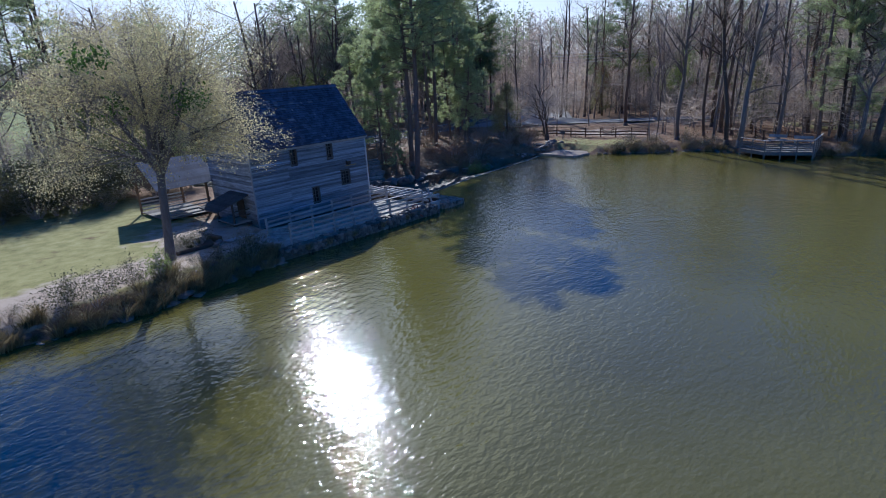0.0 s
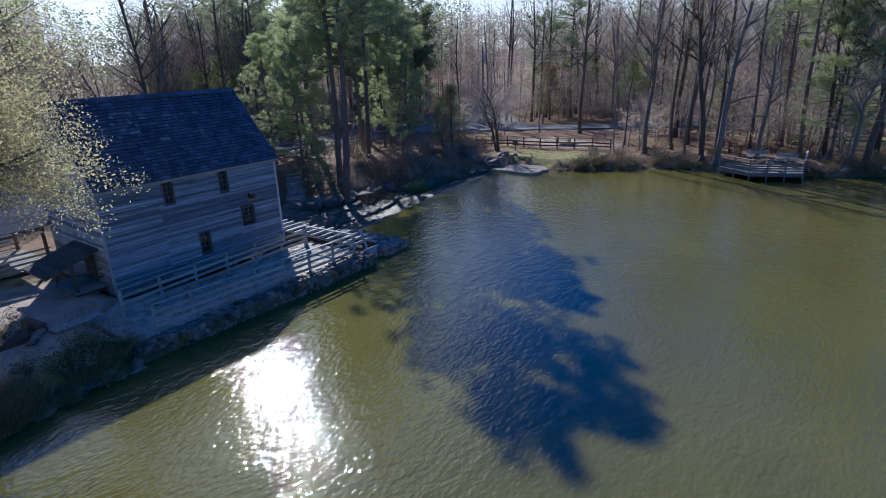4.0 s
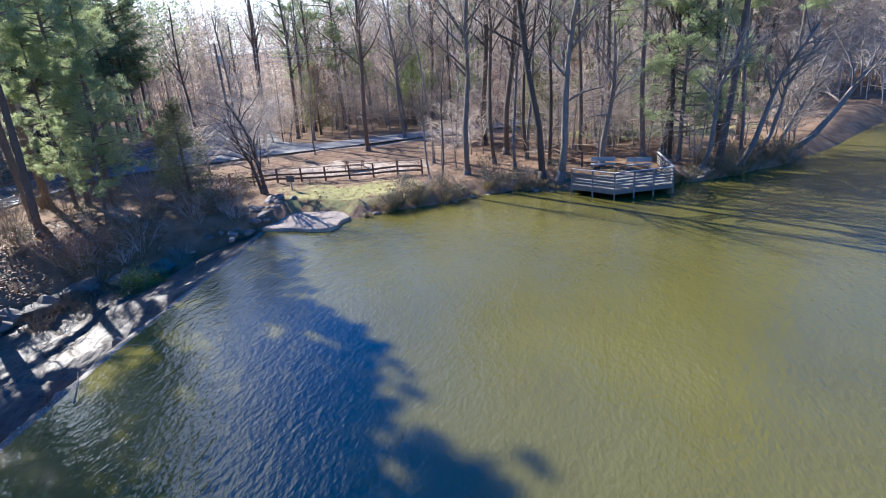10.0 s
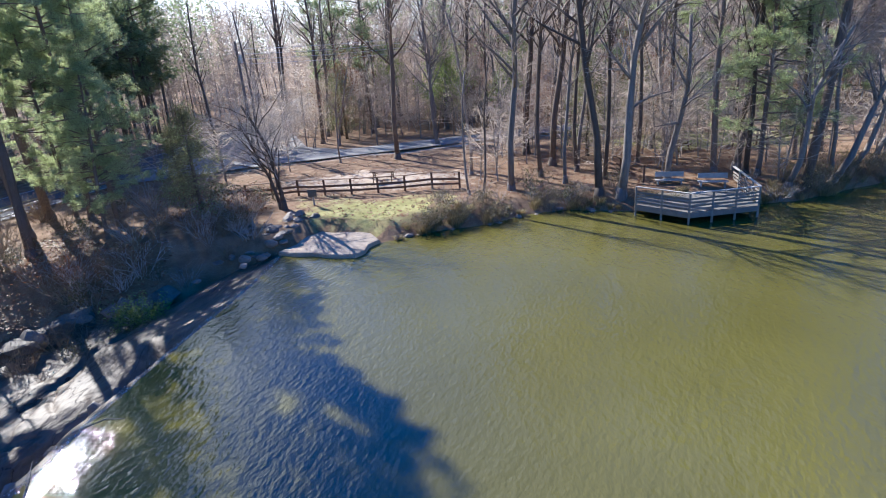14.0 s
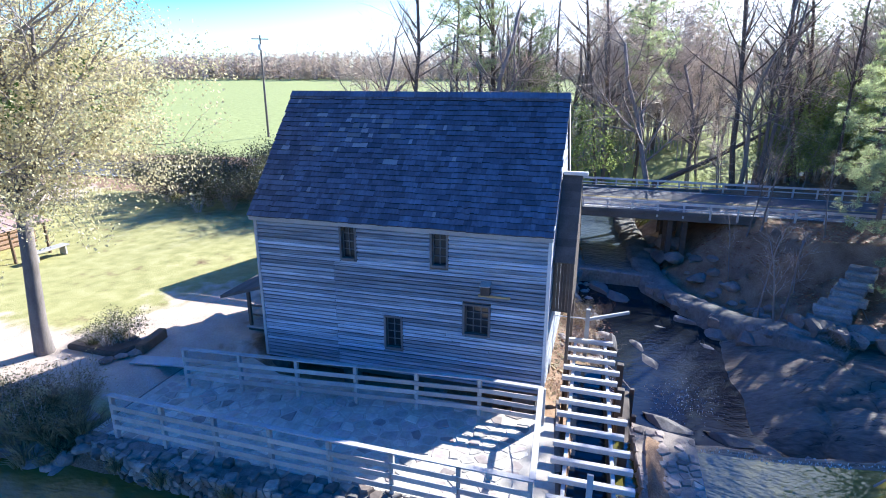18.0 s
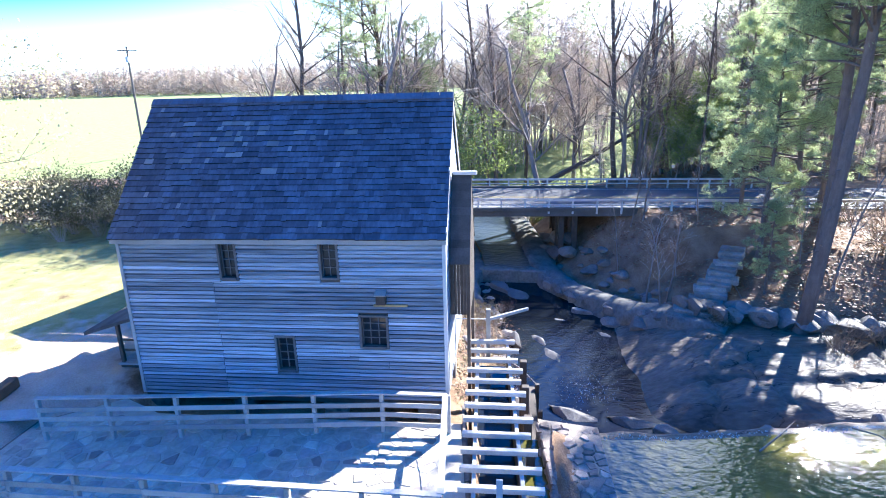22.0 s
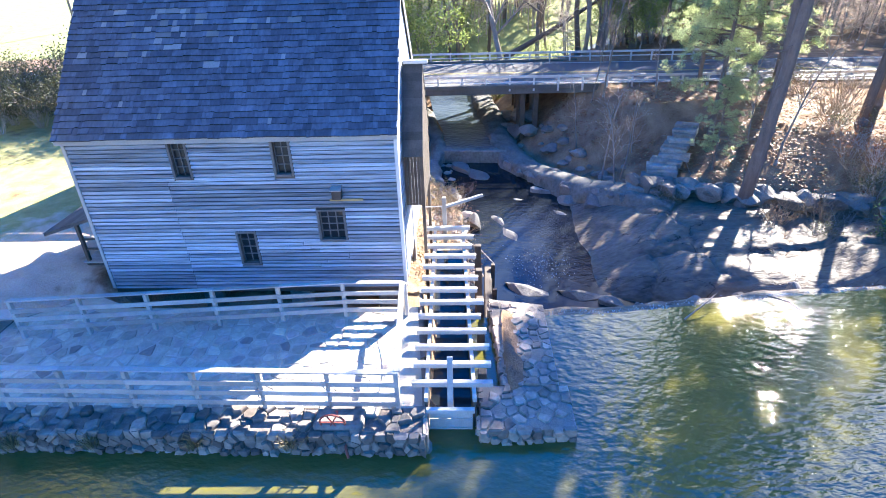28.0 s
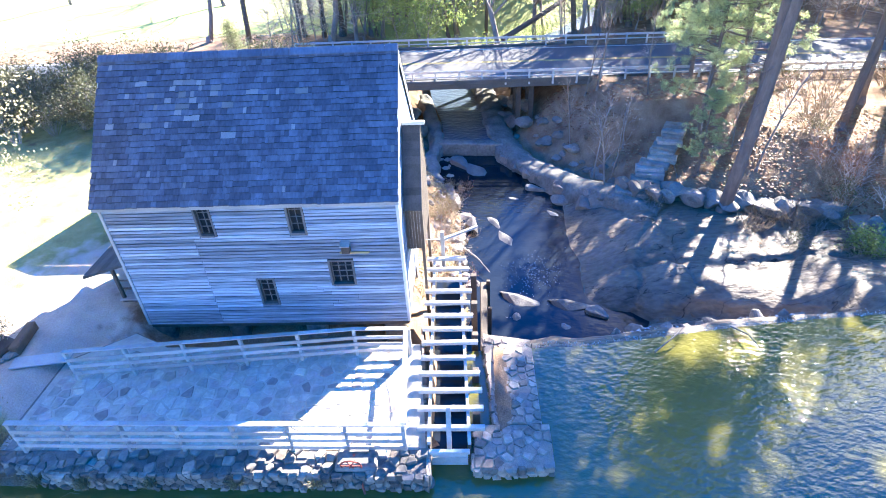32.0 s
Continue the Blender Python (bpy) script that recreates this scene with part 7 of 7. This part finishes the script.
# ---- creek ledges, rubble, foam ----
LEDGES = [boulder_mesh("rock_ledge", s, M["ledge"], f, 13, 0.42) for s, f in ((21, 0.6), (22, 0.5), (23, 0.65), (24, 0.55))]


def rock_ledge(x, y, z, sx, sy, sz, a, label="flat brown rock ledge standing out of the creek", group="creek ledges"):
    ob = new("rock_ledge", LEDGES[_b.randrange(len(LEDGES))])
    ob.location, ob.rotation_euler, ob.scale = (x, y, z), (_b.uniform(-0.06, 0.06), _b.uniform(-0.06, 0.06), a), (sx, sy, sz / 0.5)
    tagged(ob, label, "rock", group)


# low slabs standing out of the pool
for x, y, z, sx, sy, sz, a in ((-5.6, 4.4, -3.55, 1.6, 0.75, 0.3, 1.25), (-5.2, 6.6, -3.55, 1.5, 0.7, 0.3, 1.45), (-4.7, 7.7, -3.5, 0.7, 0.6, 0.3, 0.4), (-10.9, 3.9, -3.6, 1.5, 0.6, 0.32, 0.3), (-12.6, 3.3, -3.6, 1.2, 0.5, 0.25, 0.5),
                               (-18.9, 2.5, -3.45, 1.5, 0.75, 0.32, 0.5), (-20.0, 1.5, -3.4, 1.2, 0.8, 0.35, 0.2), (-15.1, 4.8, -3.58, 0.65, 0.25, 0.16, 1.2), (-16.2, 6.0, -3.45, 0.8, 0.5, 0.3, 0.8), (-14.6, 7.4, -3.35, 0.9, 0.6, 0.4, 0.7),
                               (-13.2, 8.6, -3.0, 1.1, 0.8, 0.5, 0.6), (-13.1, 6.9, -3.6, 0.9, 0.5, 0.2, 0.9), (-11.9, 2.2, -3.3, 1.0, 0.6, 0.4, 0.2), (-14.6, 1.2, -3.2, 1.2, 0.6, 0.4, 0.1), (-8.6, 1.4, -3.3, 0.9, 0.6, 0.4, 0.5)):
    rock_ledge(x, y, z, sx, sy, sz, a)
# slabs piled along the back of the bedrock
for i in range(26):
    y = 10.6 + 0.46 * i + _b.uniform(-0.15, 0.15)
    x = float(np.interp(y, BANK_Y, BANK_X)) + _b.uniform(-0.45, 0.25)
    rock_ledge(x, y, -1.72 + 0.02 * i + _b.uniform(-0.12, 0.12), _b.uniform(0.5, 0.75), _b.uniform(0.7, 1.15), _b.uniform(0.35, 0.55), _b.uniform(-0.3, 0.5) + 1.9, "mossy grey slab piled at the back of the bedrock", "bank slabs")
rock_ledge(-9.35, 19.6, -1.05, 0.45, 0.8, 0.22, 0.2, "pale flat stone lying on the wooded bank", "bank slabs")
# wet broken blocks in the cleft below the crest
for i in range(34):
    y = _b.uniform(7.0, 14.0)
    u = _b.uniform(0.5, 3.0) * (1.25 - 0.035 * (y - 7))
    x = float(np.interp(y, WEIR_Y, WEIR_X)) - u
    rock_ledge(x, y, float(rock_height(np.array(x), np.array(y))) - 0.05, _b.uniform(0.3, 0.6), _b.uniform(0.35, 0.8), _b.uniform(0.2, 0.42), _b.uniform(0, 3), "wet broken block in the spill below the dam", "spill blocks")
for i in range(46):
    t = _b.random()
    x, y = -4.5 - 17 * t, 1.6 + _b.gauss(0, 0.6) - 1.0 * t
    boulder(x, y, _b.uniform(0.15, 0.5), None, "small brown stone on the creek's mill bank")
for i in range(34):
    t = _b.random()
    p = Vector((-24.0, 5.6)).lerp(Vector((-13.4, 10.9)), t)
    boulder(p.x + _b.gauss(-0.2, 0.5), p.y + _b.gauss(0.6, 0.5), _b.uniform(0.2, 0.6), None, "mossy stone tumbled behind the creek wall", group="bank stones")
g = Geo()
fr = random.Random(91)
def fleck(x, y, z, r, n=6, up=0.035):
    g.add([(x + r * fr.uniform(0.5, 1.2) * math.cos(6.28 * k / n), y + 1.6 * r * fr.uniform(0.5, 1.2) * math.sin(6.28 * k / n), z) for k in range(n)] + [(x, y, z + up)], [(k, (k + 1) % n, n) for k in range(n)])


for i in range(620):
    y = fr.uniform(4.2, 24.4)
    fleck(float(np.interp(y, WEIR_Y, WEIR_X)) + fr.gauss(-0.05, 0.07), y, 0.008, fr.uniform(0.004, 0.014))
for i in range(420):   # water broken white on the blocks of the spill
    y = fr.uniform(7.0, 16.0)
    x = float(np.interp(y, WEIR_Y, WEIR_X)) - (0.7 + abs(fr.gauss(0.0, 0.8))) * (1.3 - 0.06 * (y - 7))
    fleck(x, y, float(rock_height(np.array(x), np.array(y))) + 0.06 + fr.uniform(0, 0.1), fr.uniform(0.01, 0.04))
for i in range(260):
    x, y = fr.gauss(-7.6, 0.9), fr.gauss(5.2, 0.7)
    fleck(x, y, -3.49, fr.uniform(0.006, 0.02))
tagged(part("white_water_flecks", g, M["foam"]), "flecks of white water along the dam's lip and rapids", "foam", kind="stuff")
for a, b, r in (((1.3, 8.0, 0.05), (0.4, 9.2, 0.35), 0.03), ((0.2, 10.8, 0.1), (1.4, 11.2, 0.3), 0.025), ((-9.5, 1.6, -3.1), (-7.4, 3.0, -3.2), 0.06)):
    tagged(part("driftwood", Geo().tube([a, Vector(a).lerp(Vector(b), 0.5) + Vector((0, 0.1, 0.08)), b], [r, r * 0.8, r * 0.3], 5), M["bark_grey"]), "grey driftwood stick caught at the dam", "driftwood", "driftwood")


for i in range(40):
    t = _b.random() * 5.999
    a, b = [((-24.0, 4.7, -2.6), (-21.3, 4.75, -2.75)), ((-21.3, 4.75, -2.75), (-19, 5.6, -2.8)), ((-19, 5.6, -2.8), (-17.2, 7.0, -2.75)), ((-17.2, 7.0, -2.75), (-15.2, 8.4, -2.5)), ((-15.2, 8.4, -2.5), (-13.6, 9.7, -2.05)), ((-13.6, 9.7, -2.05), (-12.3, 10.9, -2.0))][int(t)]
    p = Vector(a).lerp(Vector(b), t - int(t))
    side = _b.choice((-1, 1)) * _b.uniform(0.45, 0.95)
    rock_ledge(p.x - 0.55 * side, p.y + 0.8 * side, p.z - 0.1 - 0.25 * abs(side), _b.uniform(0.3, 0.6), _b.uniform(0.2, 0.45), _b.uniform(0.15, 0.35), _b.uniform(0.2, 1.2), "rough grey stone set in the creek wall", "wall stones")


# ---- pond edge along the yard: rubble, dry grass, low shrubs ----
def tuft_mesh(seed, h, blades, mat, lean=0.5):
    rng = random.Random(seed)
    g = Geo()
    for _ in range(blades):
        a, o = rng.uniform(0, 6.28), abs(rng.gauss(0, 0.12))
        p = Vector((math.cos(a) * o, math.sin(a) * o, -0.05))
        d = Vector((math.cos(a) * rng.uniform(0, lean), math.sin(a) * rng.uniform(0, lean), 1)).normalized()
        ln = h * rng.uniform(0.5, 1.15)
        w = d.cross(Vector((rng.gauss(0, 1), rng.gauss(0, 1), 0))).normalized() * 0.012
        m = p + d * ln * 0.6
        e = m + (d + Vector((math.cos(a), math.sin(a), -0.5)) * 0.5) * ln * 0.45
        k = len(g.v)
        for q in (p - w, p + w, m + w * 0.8, m - w * 0.8, e):
            g.v.append((q.x, q.y, q.z))
        g.f += [(k, k + 1, k + 2, k + 3), (k + 3, k + 2, k + 4)]
    return g.mesh("grass_tuft", M[mat])


TUFTS = [tuft_mesh(500 + i, h, n, m) for i, (h, n, m) in enumerate(((0.8, 130, "dry_grass"), (0.55, 110, "dry_grass"), (0.45, 110, "shrub_leaf"), (1.0, 100, "dry_grass")))]


def tuft(x, y, s, k, label="clump of dry tan grass on the pond bank", group="bank grass", z=None):
    ob = new("grass_tuft", TUFTS[k])
    ob.location = (x, y, float(height(x, y)) if z is None else z)
    ob.rotation_euler, ob.scale = (0, 0, _b.uniform(0, 6.28)), (s * 1.2, s * 1.2, s)
    tagged(ob, label, "grass", group)


SHORE_Y, SHORE_X = [-46, -40, -30, -24, -20, -16, -13, -11.2], [13, 9.0, 6.6, 6.4, 7.3, 6.8, 6.3, 6.1]
for i in range(150):
    y = _b.uniform(-32, -11.3)
    x = float(np.interp(y, SHORE_Y, SHORE_X)) - abs(_b.gauss(0.2, 0.7))
    tuft(x, y, _b.uniform(0.5, 1.15), _b.choice((0, 0, 1, 2, 3)))
for i in range(70):
    y = _b.uniform(-32, -11.0)
    x = float(np.interp(y, SHORE_Y, SHORE_X)) - _b.uniform(-0.1, 0.7)
    boulder(x, y, _b.uniform(0.16, 0.42), None, "brown stone set along the pond's edge", group="pond edge stones")
for i in range(26):
    y = _b.uniform(-32, -12)
    x = float(np.interp(y, SHORE_Y, SHORE_X)) - _b.uniform(0.5, 2.0)
    shrub(_t.choice(("green", "tan", "green", "twiggy")), x, y, _t.uniform(0.3, 0.75), "on the pond bank by the yard", group="yard bank shrubs")
for x, y, s in ((5.1, -18.6, 0.8), (5.2, -19.7, 0.9), (5.0, -17.4, 0.7), (4.6, -20.8, 0.8), (5.5, -21.6, 0.9)):
    shrub("fresh" if y > -18 else "green", x, y, s, "on the pond bank by the yard", group="yard bank shrubs")
for x, y in ((6.15, -2.0), (6.15, -6.4), (6.2, -8.2), (6.1, -9.6), (6.15, -4.1)):
    tuft(x, y, 0.6, 0, "dry tuft hanging from the terrace wall", "wall tufts", 0.28)
for i in range(60):     # grass heads at the north shore
    x = _b.uniform(3.5, 31)
    y = float(np.interp(x, [3.3, 5.5, 8.5, 10.3, 12.8, 16, 20, 24.8, 30.8], [26.7, 28.6, 30.1, 32, 33, 32.6, 33.4, 34.7, 38.9])) + abs(_b.gauss(0.2, 0.7)) + 0.1
    tuft(x, y, _b.uniform(0.5, 1.0), _b.choice((0, 1, 3)), "clump of dry tan grass on the north shore", "north shore grass")
for i in range(24):
    x = _b.uniform(3.5, 15.5)
    y = float(np.interp(x, [3.3, 5.5, 8.5, 10.3, 12.8, 16], [26.7, 28.6, 30.1, 32, 33, 32.6])) + _b.uniform(-0.1, 0.4)
    boulder(x, y, _b.uniform(0.12, 0.3), None, "small brown stone on the north shore", group="north shore stones")
# green understorey behind the bridge and tall leafing shrubs
for x, y, s in ((-37, 4.0, 0.95), (-38, 6.5, 0.9), (-36.5, 8.5, 0.75), (-39.5, 1.5, 0.8), (-36.5, 14, 0.8), (-38.5, 18, 0.9), (-37.0, -4.0, 0.75)):
    shrub("tall", x, y, s, "behind the road bridge", group="bridge shrubs")
BARE[2].put(-16.2, 9.6, 0.36, label="small bare tree on the creek bank", group="creek bank trees")
BARE[2].put(-19.5, 8.6, 0.3, label="small bare tree on the creek bank", group="creek bank trees")
bank = random.Random(64)
for i in range(16):     # thin bare saplings on the shaded creek bank
    x, y = bank.uniform(-24, -12), bank.uniform(9.5, 20)
    if (x + 14.5) ** 2 / 16 + (y - 12.5) ** 2 / 4 > 1:
        BARE[2].put(x, y, bank.uniform(0.2, 0.42), lean=bank.uniform(0, 0.15), lean_to=bank.uniform(0, 6), label="thin bare sapling on the shaded creek bank", group="creek bank trees")
for i in range(12):
    x, y = bank.uniform(-23, -12.5), bank.uniform(9, 19)
    a = bank.uniform(0, 6.28)
    ln = bank.uniform(0.6, 1.6)
    p, q = (x, y, float(height(x, y)) + 0.04), (x + ln * math.cos(a), y + ln * math.sin(a), float(height(x + ln * math.cos(a), y + ln * math.sin(a))) + 0.05)
    tagged(part("fallen_branch", Geo().tube([p, q], [0.035, 0.015], 5), M["bark_grey"]), "fallen grey branch lying on the leaf litter", "branch", "fallen branches")
for x, y, s in ((-12.5, -15.5, 0.9), (-13.5, -18.0, 1.0), (-11.0, -13.8, 0.65), (-14.5, -21.0, 0.9), (-12.0, -24.5, 0.8), (-13.8, -12.5, 0.8), (-15.5, -16.0, 1.15), (-16.5, -26, 1.0)):
    shrub("hedge", x - 3.5, y, s * 0.85, "between the yard and the road", group="roadside hedge")


for i in range(26):
    x = bank.uniform(-17, -4.5)
    shrub(bank.choice(("tan", "twiggy", "tan", "russet")), x, bank.uniform(0.1, 1.7), bank.uniform(0.35, 0.8), "on the creek bank beside the mill", group="mill bank brush")


def leaf_litter(name, label, n, x0, x1, y0, y1, mat, seed, size, keep):
    """Single fallen leaves lying on the ground."""
    rg = np.random.default_rng(seed)
    X, Y = rg.uniform(x0, x1, n), rg.uniform(y0, y1, n)
    ok = keep(X, Y)
    X, Y = X[ok], Y[ok]
    Z = height(X, Y) + 0.03
    C = np.stack([X, Y, Z], 1)
    m = len(C)
    A = rg.uniform(0, 6.283, m)
    S = rg.uniform(0.5, 1.3, (m, 1)) * size
    U = np.stack([np.cos(A), np.sin(A), rg.normal(0, 0.25, m)], 1) * S
    W = np.stack([-np.sin(A), np.cos(A), rg.normal(0, 0.25, m)], 1) * S * 0.55
    V = np.stack([C - U, C + W, C + U, C - W], 1).reshape(-1, 3)
    me = bpy.data.meshes.new(name)
    me.from_pydata(V.tolist(), [], np.arange(4 * m).reshape(m, 4).tolist())
    me.materials.append(mat)
    tagged(new(name, me), label, "leaf litter", kind="stuff")


def on_bank(x, y):
    return (creek_cut(x, y) > -2.3) & (pond_distance(x, y) > 1.0)


leaf_litter("bank_litter", "russet fallen leaves on the creek bank", 9000, -25, -7, 7, 24, M["fallen_leaf"], 71, 0.10, lambda x, y: on_bank(x, y) & (x < np.interp(y, BANK_Y, BANK_X) - 0.4))
leaf_litter("pale_bank_litter", "pale dry leaves on the creek bank", 5000, -25, -7, 7, 24, M["dry_grass"], 72, 0.09, lambda x, y: on_bank(x, y) & (x < np.interp(y, BANK_Y, BANK_X) - 0.4))
leaf_litter("mill_bank_litter", "tan dead leaves on the creek bank beside the mill", 2600, -18, -3.5, -0.6, 2.6, M["dry_grass"], 74, 0.10, lambda x, y: height(x, y) > -3.45)
leaf_litter("shore_litter", "dry leaves scattered over the picnic ground", 9000, -12, 24, 28, 48, M["fallen_leaf"], 73, 0.09, lambda x, y: pond_distance(x, y) > 0.6)
for i in range(60):     # rubble between the mill and the pool
    t = bank.random()
    x, y = -4.0 - 18 * t, bank.uniform(0.2, 2.6) - 1.5 * t
    boulder(x, y, bank.uniform(0.1, 0.35), max(float(height(x, y)), -3.6), "small brown stone on the creek's mill bank")
for i in range(24):
    x, y = bank.uniform(-6, -1.2), bank.uniform(3.2, 6.6)
    boulder(x, y, bank.uniform(0.12, 0.4), max(float(height(x, y)), -3.65), "wet brown stone in the spillway", group="spillway stones")
for x, y, z, sx, sy, sz, a in ((-24.5, 5.2, -2.4, 1.2, 0.8, 0.6, 0.4), (-26.0, 4.8, -2.6, 1.0, 0.8, 0.5, 1.0), (-27.5, 5.6, -2.0, 1.1, 0.7, 0.6, 0.2), (-25.5, 6.2, -1.6, 1.0, 0.8, 0.5, 0.7), (-23.2, 6.0, -1.9, 0.9, 0.7, 0.5, 1.3), (-29.0, 5.0, -2.5, 1.2, 0.8, 0.5, 0.5), (-24.0, -1.6, -2.6, 1.2, 0.9, 0.6, 0.3), (-26.5, -2.2, -2.4, 1.2, 0.9, 0.6, 0.8)):
    ob = new("rock_ledge", LEDGES[_b.randrange(len(LEDGES))])
    ob.location, ob.rotation_euler, ob.scale = (x, y, z), (0.1, 0.15, a), (sx, sy, sz / 0.5)
    tagged(ob, "dark broken rock lying under the road bridge", "rock", "bridge rocks")
for i in range(46):     # rubble and dry grass below the terrace corner
    y = bank.uniform(-19, -10.8)
    x = float(np.interp(y, SHORE_Y, SHORE_X)) - bank.uniform(-0.2, 1.5)
    if i % 2:
        boulder(x, y, bank.uniform(0.12, 0.34), None, "grey-brown stone on the bank below the terrace", group="pond edge stones")
    else:
        tuft(x, y, bank.uniform(0.6, 1.2), bank.choice((0, 1, 3)), "clump of dry tan grass below the terrace")
for x, y, s in ((1.0, -14.4, 0.75), (1.5, -14.0, 0.9), (1.95, -14.5, 0.7)):
    tuft(x, y, s, 2, "spiky green plant in the planting bed", "bed plants", 0.95)
